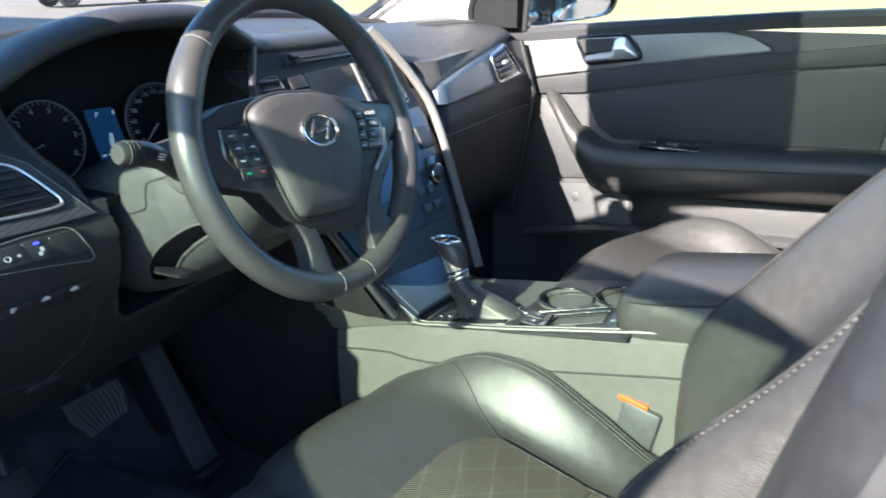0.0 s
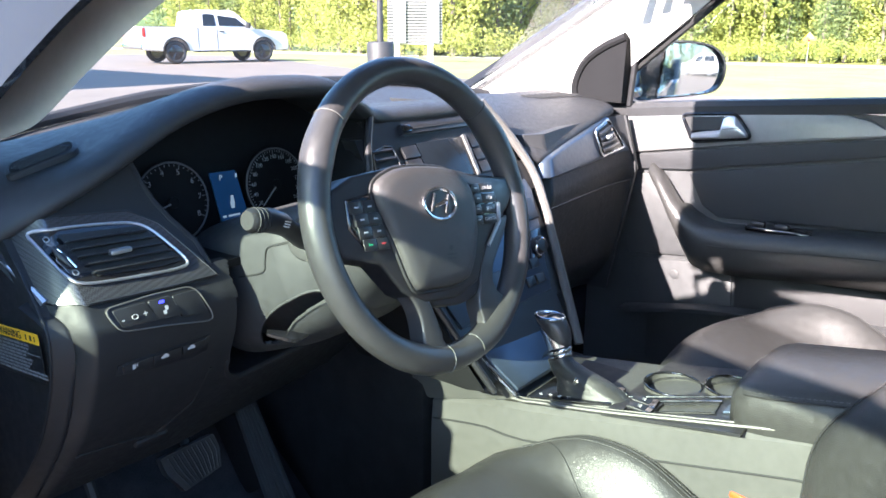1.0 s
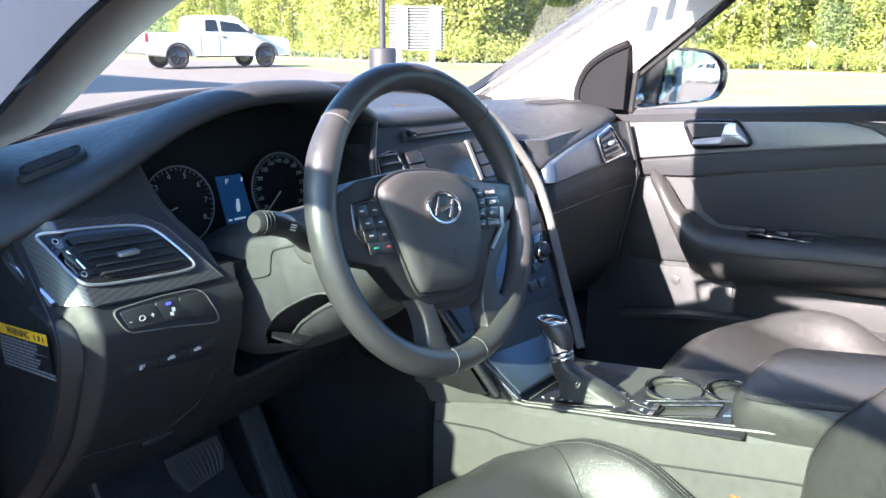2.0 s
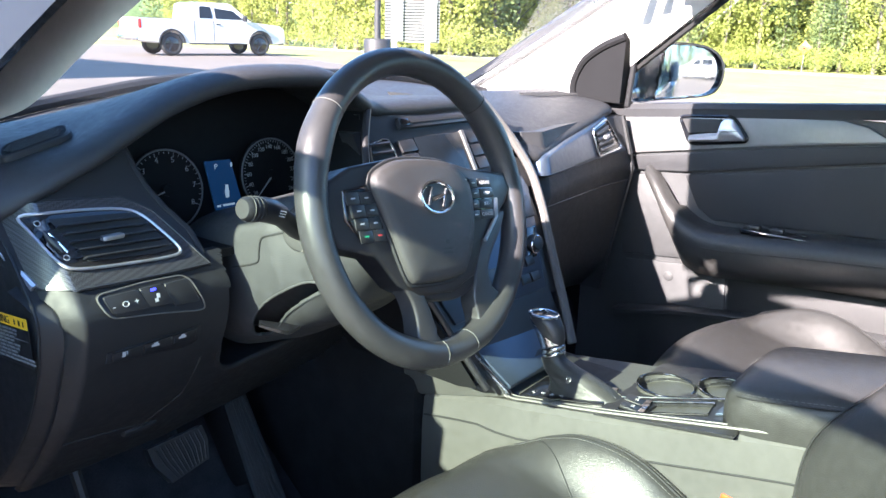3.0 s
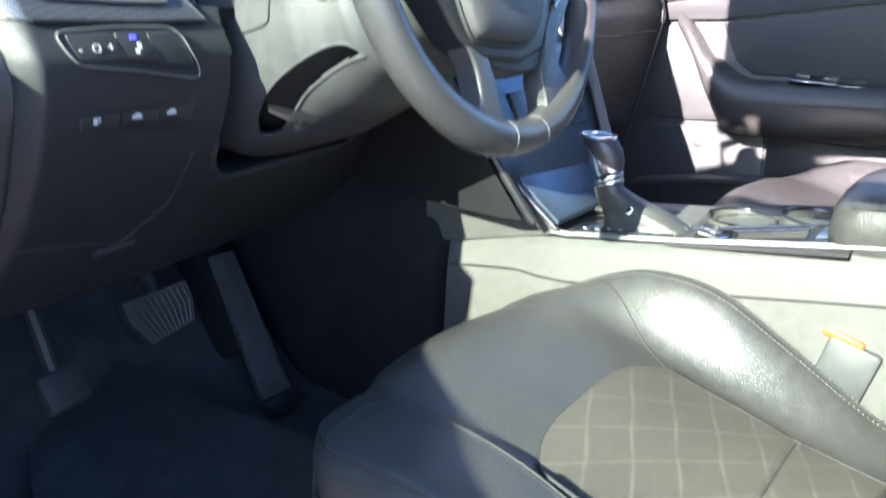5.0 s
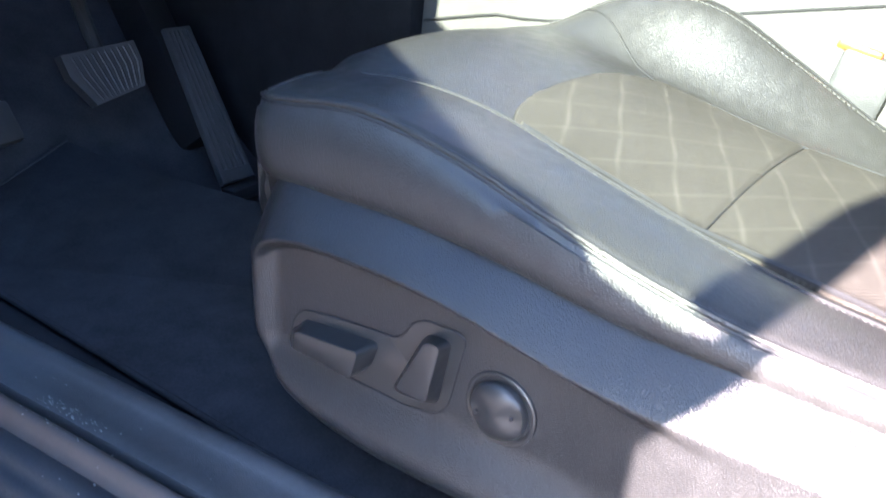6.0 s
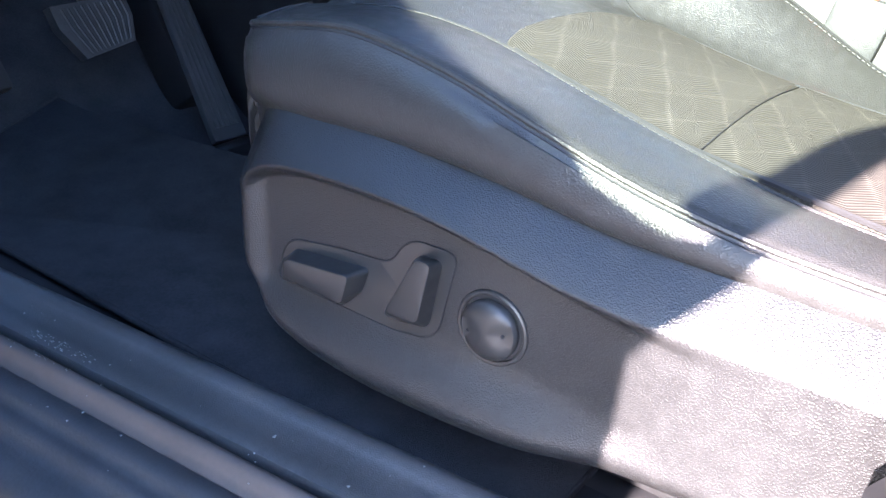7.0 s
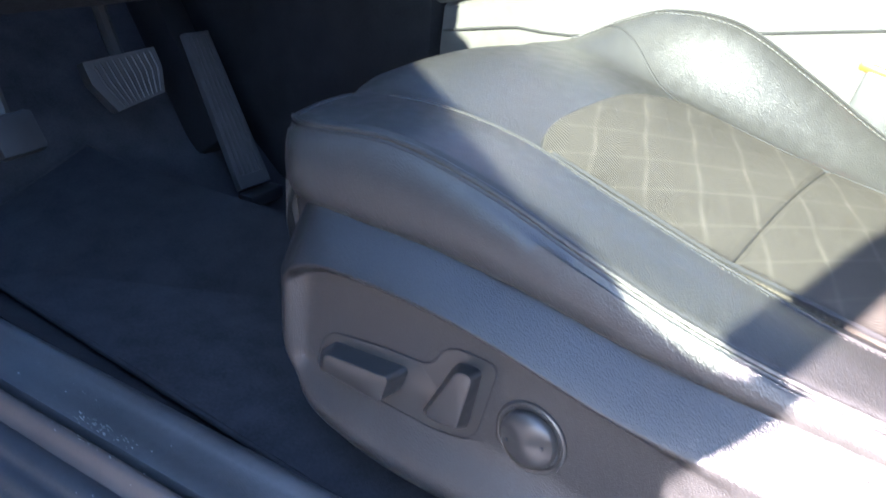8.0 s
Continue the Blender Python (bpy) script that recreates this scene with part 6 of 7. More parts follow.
    for x, y in ((-0.091, -0.147), (-0.066, -0.142)):
        b = part("button", B((x, y, top(y) + 0.005), (0.0215, 0.034, 0.005), 0.0015, rot(9, 0, 12)), SMOOTH, bp)
        bars(facing((x, y, top(y) + 0.0079), (1, 0.2, 0), (0, 1, -0.16)), [(-0.004, -0.003, 0.008, 0.0022), (-0.004, 0.001, 0.003, 0.0025), (0.001, 0.001, 0.003, 0.0025)], WHITE_MARK, b)
    # front pocket, dark
    part("front_pocket", B((0.035, 0.0, top(0.0) - 0.001), (0.07, 0.11, 0.006), 0.002), RUBBER, C)
    # armrest
    A = thing("armrest", "padded black leather centre armrest with a stitched lid", "armrest", at=(0.01, -0.45, 0.68))
    bm = bmesh.new()
    def ar(y, k):
        pts = [(-0.108, 0.0), (-0.112, 0.02), (-0.112, 0.04), (-0.106, 0.056), (-0.09, 0.066), (0.0, 0.072), (0.09, 0.066), (0.106, 0.056), (0.112, 0.04), (0.112, 0.02), (0.108, 0.0)]
        z0 = 0.682 + 0.16 * (-0.30 - y)
        return [(0.015 + x * (0.75 + 0.25 * k), y, z0 + 0.035 + (z - 0.035) * (0.55 + 0.45 * k)) for x, z in pts]
    loft(bm, [ar(y, k) for y, k in ((-0.268, 0.0), (-0.272, 0.45), (-0.282, 0.8), (-0.30, 1.0), (-0.4, 1.0), (-0.60, 1.0), (-0.64, 0.9))])
    part("armrest_body", bm, LEATHER, A, "", 60)
    seam = smooth([(-0.092, -0.55, 0.782), (-0.096, -0.40, 0.755), (-0.094, -0.31, 0.738), (-0.07, -0.277, 0.731), (0.015, -0.268, 0.731), (0.09, -0.277, 0.733)], 5)
    part("lid_seam", T(seam, 0.0016, 6), RUBBER, A)
    part("stitching", stitches(bmesh.new(), [p + Vector((0.0, 0.0, 0.005)) for p in seam], 0.0045, 0.003, 0.0005), THREAD, A)


def shifter():
    S = thing("gear_lever", "black gear lever with a chrome collar and leather boot", "gear lever", at=(-0.045, -0.01, 0.65))
    def oval(y, z, hy, hx, tilt, n=26, x=-0.055):
        return [(x + hx * math.cos(a), y + hy * math.sin(a), z - tilt * hy * math.sin(a)) for a in span(0, 2 * math.pi, n)[:-1]]
    knob = ((0.011, 0.712, 0.0190, 0.0165, 0.42), (0.0125, 0.718, 0.0205, 0.0168, 0.36), (0.016, 0.729, 0.0235, 0.0180, 0.22), (0.0215, 0.741, 0.0258, 0.0198, 0.08), (0.027, 0.751, 0.0260, 0.0205, 0.0), (0.030, 0.756, 0.0250, 0.0198, 0.0), (0.031, 0.758, 0.0225, 0.0180, 0.0))
    part("knob", loft(bmesh.new(), [oval(*k) for k in knob]), WHEEL_LEATHER, S, "", 60)
    for z, y in ((0.6975, 0.0085), (0.7055, 0.0098)):
        part("collar", loft(bmesh.new(), [oval(y + dz * 0.2, z + dz, r, r * 0.93, 0.43) for dz, r in ((-0.0035, 0.0180), (-0.0025, 0.0188), (0.0025, 0.0190), (0.0035, 0.0182))]), CHROME, S, "chrome collar ring", 50)
    inlay = []
    for (y, z, hy, hx, tilt), a0, a1 in zip(knob[:5], (112, 114, 118, 124, 132), (236, 208, 180, 158, 140)):
        inlay.append([(-0.055 + (hx + 0.0008) * math.cos(radians(a)), y + (hy + 0.0008) * math.sin(radians(a)), z - tilt * hy * math.sin(radians(a))) for a in span(a0, a1, 12)])
    part("front_inlay", loft(bmesh.new(), inlay, closed=False, caps=False), CHROME, S, "chrome inlay")
    part("top_ring", T(oval(0.031, 0.7585, 0.0235, 0.0185, 0.0, 34), 0.0024, 8, True), CHROME, S, "chrome ring round the knob's top")
    part("top_cap", loft(bmesh.new(), [oval(0.031, 0.756, 0.0225, 0.0175, 0.0), oval(0.031, 0.7585, 0.0215, 0.0165, 0.0), oval(0.030, 0.7595, 0.012, 0.009, 0.0)]), GLOSSY, S)
    # neck and boot, drawn out towards the rear
    bm = bmesh.new()
    rings = []
    for y, d, z, w, e in ((0.009, 0.017, 0.697, 0.0160, 0.42), (0.004, 0.0185, 0.688, 0.0160, 0.38), (-0.010, 0.029, 0.679, 0.0175, 0.22), (-0.030, 0.043, 0.671, 0.020, 0.12), (-0.045, 0.053, 0.663, 0.024, 0.06), (-0.053, 0.059, 0.656, 0.028, 0.02), (-0.056, 0.063, 0.645, 0.031, 0.0)):
        rings.append([(-0.058 + w * math.copysign(abs(math.cos(a)) ** 0.75, math.cos(a)) * (1 + 0.035 * math.sin(6 * a + z * 300)), y + d * math.copysign(abs(math.sin(a)) ** 0.85, math.sin(a)), z - e * d * math.sin(a)) for a in span(0, 2 * math.pi, 40)[:-1]])
    loft(bm, [smooth([r[i] for r in rings], 3) for i in range(39)] + [smooth([r[0] for r in rings], 3)], closed=False, caps=False)
    part("boot", bm, LEATHER, S, "", 60)
    for dx in (-0.006, 0.008):
        ln = [(-0.056 + dx, -0.066, 0.6745), (-0.056 + dx, -0.090, 0.6675), (-0.056 + dx, -0.112, 0.659)]
        part("boot_stitching", stitches(bmesh.new(), smooth(ln, 5), 0.004, 0.0025, 0.0009), THREAD, S)
    part("badge_mark", B((-0.0775, -0.034, 0.672), (0.003, 0.007, 0.013), 0.001, rot(20, 0, 0)), CHROME, S)


# ---- seats ----
def seat(side):
    """A front seat; side -1 the driver's, 1 the passenger's. u runs from the seat's middle towards the door."""
    cx = side * 0.365
    drv = side < 0
    S = thing("driver_seat" if drv else "passenger_seat", "black leather sports seat with a quilted grey cloth centre" if drv else "black leather passenger seat with raised bolsters", "car seat", group="front seats", at=(cx, -0.2, 0.3))
    X = lambda u: cx + side * u
    def P(u, y, z):
        # the cushion's front corners are rounded in plan
        k = flow(y, [(-0.08, 1.0), (-0.03, 0.985), (0.0, 0.955), (0.03, 0.87), (0.055, 0.76)])
        return (X(u * k), y, z)
    # centre height, outer stitched crest, outer piping, foot of the outer face and inner crest over y
    mid = [(-0.62, 0.480), (-0.45, 0.490), (-0.30, 0.511), (-0.146, 0.548), (-0.05, 0.571), (0.02, 0.578), (0.05, 0.572)]
    outc = [(-0.62, 0.485), (-0.396, 0.510), (-0.309, 0.529), (-0.230, 0.549), (-0.148, 0.570), (-0.067, 0.578), (0.009, 0.572), (0.05, 0.562)]
    outs = [(-0.62, 0.170), (-0.396, 0.168), (-0.309, 0.164), (-0.230, 0.158), (-0.148, 0.150), (-0.067, 0.147), (0.009, 0.151), (0.05, 0.155)]
    pipe = [(-0.62, 0.50), (-0.40, 0.512), (-0.32, 0.525), (-0.25, 0.545), (-0.18, 0.567), (-0.10, 0.581), (-0.03, 0.574), (0.05, 0.560)]
    foot = [(-0.62, 0.48), (-0.40, 0.488), (-0.30, 0.491), (-0.20, 0.505), (-0.09, 0.509), (0.05, 0.502)]
    innc = [(-0.62, 0.495), (-0.45, 0.50), (-0.367, 0.520), (-0.325, 0.541), (-0.261, 0.577), (-0.175, 0.619), (-0.096, 0.622), (-0.042, 0.603), (0.007, 0.577), (0.05, 0.568)]
    if not drv:
        # the passenger's outer bolster stands as high as the inner one
        outc = [(y, z - 0.006) for y, z in innc]
        pipe = [(y, z - 0.020) for y, z in innc]
        outs = [(-0.62, 0.205), (0.05, 0.205)]
    ease = lambda t: t * t * (3 - 2 * t)
    def top(u, y):
        c, o, i, q = flow(y, mid), flow(y, outc), flow(y, innc), flow(y, pipe)
        flat = max(0.0, min(1.0, (-0.10 - y) / 0.05))
        z = c + 0.009 * math.cos(min(1, abs(u) / 0.145) * math.pi / 2)
        w = flow(y, outs)
        if u > w:
            t = (u - w) / (0.240 - w)
            z = o + (q - o) * t + 0.0035 * math.sin(math.pi * min(1, t))
        elif u > 0.118:
            t = (u - 0.118) / (w - 0.118)
            z += (o - z) * ease(t) ** (1 + 0.3 * flat)
        elif u < -0.165:
            v = -u * 0.88
            t = (v - 0.145) / 0.06
            z = c + (i - c) * (0.8 * ease(t) + 0.2 * t if t < 1 else 1.0) - (0.0 if t < 1 else 1.5 * (v - 0.205) ** 1.3)
        return z - 0.9 * max(0, y - 0.015) ** 1.5
    ulist = span(-0.262, 0.240, 70)
    ylist = span(-0.60, 0.046, 64)
    bm = bmesh.new()
    rings = []
    for y in ylist:
        ring = [P(u, y, top(u, y)) for u in ulist]
        b = 0.40
        q, ft = top(0.240, y), flow(y, foot)
        side_face = [(0.2425, q - 0.004), (0.2462, q - 0.010), (0.2495, q * 0.8 + ft * 0.2), (0.2525, q * 0.62 + ft * 0.38), (0.2535, q * 0.42 + ft * 0.58), (0.2520, q * 0.2 + ft * 0.8), (0.2475, ft + 0.004), (0.242, ft), (0.236, ft - 0.03), (0.236, b)]
        ring = [P(ulist[0] - 0.004, y, b), P(ulist[0] - 0.006, y, top(ulist[0], y) - 0.025)] + ring + [P(u, y, z) for u, z in side_face]
        rings.append(ring)
    # rounded front
    for dy, dz in ((0.016, -0.010), (0.026, -0.028), (0.030, -0.06), (0.024, -0.13)):
        rings.append([(X(0) + (p[0] - X(0)) * (1 - 0.03 * (-dz) / 0.06), 0.046 + dy - 0.02 * (abs(p[0] - cx) / 0.20) ** 3, min(p[2], max(0.40, p[2] + dz))) for p in rings[len(ylist) - 1]])
    loft(bm, rings)
    cu = part("cushion", bm, LEATHER, S, "", 60)
    # quilted cloth centre
    def inset(u, y):
        if abs(u) > 0.142 or y < -0.44:
            return False
        front = -0.128 - 0.04 * (abs(u) / 0.142) ** 4
        return y < front
    def quilt(u, y):
        s = abs(y + 0.306)
        return -0.002 * math.exp(-(s / 0.003) ** 2)
    bm = bmesh.new()
    sheet(bm, lambda u, y: (X(u), y, top(u, y) + 0.0055 + quilt(u, y)), span(-0.146, 0.146, 190), span(-0.46, -0.112, 230), (0, 0, -0.006), lambda u, y: not inset(u, y))
    part("cloth_centre", bm, CLOTH, S, "quilted grey-brown cloth centre panel" if drv else "", 60)
    part("cross_seam", T([(X(u), -0.306, top(u, -0.306) + 0.0042) for u in span(-0.14, 0.14, 20)], 0.0006, 5), RUBBER, S)
    edge = [(u, -0.128 - 0.04 * (abs(u) / 0.142) ** 4) for u in span(-0.142, 0.142, 24)]
    edge = [(-0.142, -0.44), (-0.142, -0.3)] + edge + [(0.142, -0.3), (0.142, -0.44)]
    part("centre_seam", T([(X(u), y, top(u, y) + 0.003) for u, y in edge], 0.0022, 6), RUBBER, cu)
    # piping and stitches along the bolsters
    def line(u, lift, y0=-0.5, y1=0.03, n=40):
        at = u if callable(u) else lambda y: u
        return [P(at(y), y, top(at(y), y) + lift) for y in span(y0, y1, n)]
    part("bolster_seam", T(line(lambda y: flow(y, outs), 0.0004, y1=-0.02), 0.0012, 6), RUBBER, cu)
    part("stitching", stitches(bmesh.new(), line(lambda y: flow(y, outs) + 0.006, 0.0010, y1=-0.02, n=90), 0.0024, 0.0014, 0.00022), THREAD, cu)
    part("bolster_seam", T(line(-0.232, 0.0006, y1=0.012), 0.0014, 6), RUBBER, cu)
    for du in (-0.007, 0.007):
        part("stitching", stitches(bmesh.new(), line(-0.232 + du, 0.0014, y1=0.012, n=80), 0.0036, 0.0022, 0.0006), THREAD, cu)
    # outer edge: a leather welt between two dark grooves, small dark stitches above it
    part("piping", T([P(0.2415, y, top(0.240, y) - 0.002) for y in span(-0.5, 0.04, 44)], 0.0022, 8), LEATHER, cu)
    for u, dz in ((0.2432, -0.0055),):
        part("welt_groove", T([P(u, y, top(0.240, y) + dz) for y in span(-0.5, 0.04, 44)], 0.0009, 6), RUBBER, cu)
    # upright corner seam at the front of the outer face and the cross seam of the front pad
    part("corner_seam", T([P(u, 0.006, z) for u, z in ((0.2425, 0.562), (0.2475, 0.545), (0.249, 0.525), (0.244, 0.503))], 0.0014, 6), RUBBER, cu)
    part("corner_seam", T([P(u, 0.012, top(u, 0.012) + 0.0004) for u in span(0.175, 0.238, 8)], 0.0012, 6), RUBBER, cu)
    part("bolster_seam", T([P(-0.235 + 0.088 * t, -0.012 - 0.145 * t, top(-0.235 + 0.088 * t, -0.012 - 0.145 * t) + 0.0002) for t in span(0, 1, 12)], 0.0011, 6), RUBBER, cu)
    # backrest: crests of the outer and inner bolsters and the hollow between, over z
    ob = [(0.47, -0.47), (0.60, -0.458), (0.70, -0.452), (0.78, -0.462), (0.833, -0.497), (0.888, -0.544), (0.942, -0.586), (0.99, -0.617), (1.05, -0.66), (1.12, -0.715)]
    ib = [(0.47, -0.400), (0.56, -0.391), (0.65, -0.390), (0.74, -0.402), (0.82, -0.458), (0.91, -0.528), (0.967, -0.576), (1.03, -0.632), (1.12, -0.71)]
    cb = [(0.47, -0.455), (0.60, -0.468), (0.70, -0.490), (0.80, -0.530), (0.90, -0.592), (1.0, -0.65), (1.12, -0.725)]
    kw = [(0.47, 0.92), (0.58, 1.0), (0.93, 1.0), (1.0, 0.95), (1.06, 0.85), (1.10, 0.70), (1.125, 0.52)]
    rows = []
    for z in span(0.47, 1.125, 44):
        o, i, c, k = flow(z, ob), flow(z, ib), flow(z, cb), flow(z, kw)
        prof = [(0.215, c - 0.10), (0.226, o - 0.085), (0.226, o - 0.055), (0.219, o - 0.026), (0.206, o - 0.009), (0.188, o), (0.168, o * 0.92 + c * 0.08), (0.145, o * 0.6 + c * 0.4), (0.122, o * 0.2 + c * 0.8), (0.10, c), (0.05, c - 0.004), (0.0, c - 0.005), (-0.05, c - 0.004), (-0.10, c), (-0.13, c * 0.8 + i * 0.2), (-0.155, c * 0.45 + i * 0.55), (-0.185, c * 0.1 + i * 0.9), (-0.212, i), (-0.232, i - 0.010), (-0.245, i - 0.03), (-0.250, i - 0.06), (-0.245, i - 0.10), (-0.215, c - 0.11), (-0.15, c - 0.14), (0.15, c - 0.14)]
        rows.append([Vector((X(u * k), y, z)) for u, y in prof])
    bm = bmesh.new()
    cols = [smooth([r[j] for r in rows], 1) for j in range(len(rows[0]))]
    loft(bm, [smooth([c[i] for c in cols], 2, True) for i in range(len(cols[0]))])
    bk = part("backrest", bm, LEATHER, S, "", 60)
    for j, off, z0 in ((5, 1, 0), (17, -1, 0)):
        ln = [r[j] + Vector((0, 0.0012, 0.0004)) for r in rows[z0 + 3:-4]]
        part("backrest_seam", T(ln, 0.0014, 6), RUBBER, bk)
        part("stitching", stitches(bmesh.new(), [r[j] * 0.7 + r[j - off * 1] * 0.3 + Vector((0, 0.0022, 0.0006)) for r in rows[z0 + 3:-4]], 0.0034, 0.0030, 0.00045), THREAD, bk)
    part("headrest", B((cx, -0.77, 1.21), (0.25, 0.10, 0.16), 0.04, rot(-14, 0, 0), 3), LEATHER, S)
    for x in (-0.05, 0.05):
        part("headrest_post", T([(cx + x, -0.745, 1.09), (cx + x, -0.765, 1.16)], 0.006, 8), CHROME, S)
    part("frame", B((cx, -0.22, 0.34), (0.40, 0.50, 0.10), 0.01), RUBBER, S)
    for x in (-0.19, 0.19):
        part("seat_rail", B((cx + x, -0.30, 0.272), (0.045, 0.48, 0.03), 0.006), SMOOTH, S, "dark steel seat rail")
        part("rail_foot", B((cx + x, -0.035, 0.270), (0.032, 0.05, 0.018), 0.006), SMOOTH, S)
    if drv:
        side_cover(S)
    else:
        # set higher and further back than the driver's
        for o in S.children_recursive:
            if o.type == "MESH" and not o.name.startswith(("seat_rail", "rail_foot")):
                o.data.transform(Matrix.Translation((0, -0.095, 0.045)))
        part("seat_base", B((cx, -0.25, 0.33), (0.36, 0.46, 0.14), 0.01), RUBBER, S)


def side_cover(S):
    """The moulded plastic cover on the driver's seat with the power switches."""
    up = [(-0.62, 0.50), (-0.45, 0.50), (-0.38, 0.502), (-0.341, 0.50), (-0.309, 0.499), (-0.272, 0.503), (-0.233, 0.508), (-0.191, 0.511), (-0.145, 0.516), (-0.095, 0.516), (-0.02, 0.512), (0.012, 0.506)]
    dn = [(-0.62, 0.35), (-0.335, 0.342), (-0.26, 0.325), (-0.163, 0.318), (-0.107, 0.321), (-0.06, 0.333), (-0.025, 0.357), (-0.005, 0.385), (0.005, 0.413), (0.014, 0.44)]
    rl = [(-0.62, 0.462), (-0.366, 0.464), (-0.294, 0.4685), (-0.256, 0.475), (-0.215, 0.482), (-0.172, 0.487), (-0.10, 0.488), (-0.06, 0.484), (-0.036, 0.474), (-0.02, 0.460), (0.014, 0.448)]
    ease = lambda t: t * t * (3 - 2 * t)
    def f(y, t):
        zu, zd, zr = flow(y, up), flow(y, dn), flow(y, rl)
        if t > 0.70:
            z = zr + (zu - zr) * (t - 0.70) / 0.30
        else:
            z = zd + (zr - zd) * t / 0.70
        # a rounded shoulder that leans in to the cushion, a scooped face below it
        x = -0.643 + 0.034 * max(0, (t - 0.70) / 0.30) ** 1.12
        d = zr - z
        # the face lies behind the ridge, flares out again low down and rolls under at the foot
        scoop = ease(max(0.0, min(1.0, (-0.018 - y) / 0.024))) * ease(max(0.0, min(1.0, (y + 0.40) / 0.13)))
        if d > 0:
            x += 0.0135 * scoop * ease(min(1, d / 0.012)) - 0.0012 * scoop * math.exp(-((d - 0.004) / 0.003) ** 2)
        x -= 0.018 * scoop * ease(max(0.0, min(1.0, (0.396 - z) / 0.044)))
        x += 0.034 * max(0.0, 1 - (z - zd) / 0.034) ** 2
        front = max(0, (y + 0.045) / 0.057)
        return Vector((x + 0.040 * front ** 2.2, y, z))
    bm = bmesh.new()
    sheet(bm, f, span(-0.62, -0.06, 60)[:-1] + span(-0.06, 0.014, 24), span(0, 0.60, 30)[:-1] + span(0.60, 0.74, 28)[:-1] + span(0.74, 1, 14), (0.014, 0, 0))
    c = part("side_cover", bm, COVER, S, "grained black plastic side cover", 60)
    X0 = -0.6295
    # dark tube stands in for the shadow in the gap below the cushion
    part("cover_gap", T([f(y, 1.0) + Vector((0.001, 0, 0.001)) for y in span(-0.6, 0.004, 40)], 0.0026, 6), RUBBER, c)
    def skin_x(y, z):
        zd, zr = flow(y, dn), flow(y, rl)
        return f(y, 0.70 * max(0.0, min(1.0, (z - zd) / (zr - zd)))).x
    rec = [(-0.0494, 0.389), (-0.0574, 0.4159), (-0.0678, 0.425), (-0.1127, 0.4318), (-0.1539, 0.4351), (-0.1616, 0.44), (-0.1679, 0.4514), (-0.1792, 0.4589), (-0.2075, 0.4592), (-0.2122, 0.4549), (-0.2012, 0.4001), (-0.1924, 0.3897), (-0.1655, 0.3865), (-0.1181, 0.3869)]
    rec = rounded([(y, z, 0) for y, z in rec], 0.007, 4)
    bm = bmesh.new()
    prism(bm, [(skin_x(y, z) + 0.004, y, z) for y, z, _ in rec], (-0.0046, 0, 0), 0.0003, 1)
    sp = part("switch_recess", bm, SWITCH, c, "smooth recess plate")
    part("recess_edge", T([(skin_x(y, z) - 0.0008, y, z) for y, z, _ in rec], 0.0007, 6, True), RUBBER, sp)
    # long fore-and-aft switch and upright backrest switch: blocks with a sloping upper side
    def block(name, base, outer, h):
        k = len(base)
        rings = []
        for w, d in ((0.0, -0.004), (0.06, 0.12), (0.86, 0.90), (0.96, 0.975), (1.0, 1.0)):
            q = [(b[0] + (o[0] - b[0]) * w, b[1] + (o[1] - b[1]) * w) for b, o in zip(base, outer)]
            cy, cz = sum(a for a, _ in q) / k, sum(b for _, b in q) / k
            in_ = 1.0 if d < 1.0 else 0.93
            q = rounded([(cy + (a - cy) * in_, cz + (b - cz) * in_, 0) for a, b in q], 0.0030, 3)
            rings.append([(X0 + 0.001 - h * d, a, b) for a, b, _ in q])
        return part(name, loft(bmesh.new(), rings), SWITCH, c, "smooth black power switch", 32)
    block("cushion_switch", [(-0.0531, 0.402), (-0.0693, 0.4176), (-0.138, 0.4251), (-0.1401, 0.4219), (-0.1341, 0.4048), (-0.117, 0.3875), (-0.0511, 0.3857)], [(-0.0758, 0.4158), (-0.0817, 0.4193), (-0.1346, 0.4249), (-0.1362, 0.422), (-0.131, 0.4028), (-0.1267, 0.4007), (-0.0752, 0.4032)], 0.021)
    block("backrest_switch", [(-0.1777, 0.4439), (-0.183, 0.4495), (-0.1984, 0.4504), (-0.2008, 0.4472), (-0.1936, 0.4018), (-0.1896, 0.397), (-0.1603, 0.3922), (-0.1536, 0.3941)], [(-0.1926, 0.4546), (-0.1969, 0.4573), (-0.2031, 0.4567), (-0.2046, 0.4534), (-0.1969, 0.414), (-0.1929, 0.4115), (-0.1726, 0.4101), (-0.1715, 0.414)], 0.021)
    # lumbar dial
    dc = Vector((X0, -0.2417, 0.4178))
    part("dial_bezel", T([dc + Vector((-0.0005, 0.0244 * math.cos(a), 0.0244 * math.sin(a))) for a in span(0, 2 * math.pi, 40)[:-1]], 0.0020, 8, True), SWITCH, c)
    part("dial_well", disc(bmesh.new(), dc + Vector((0.001, 0, 0)), (-1, 0, 0), 0.0236, 0.0016, 36), RUBBER, c)
    bm = bmesh.new()
    rings = []
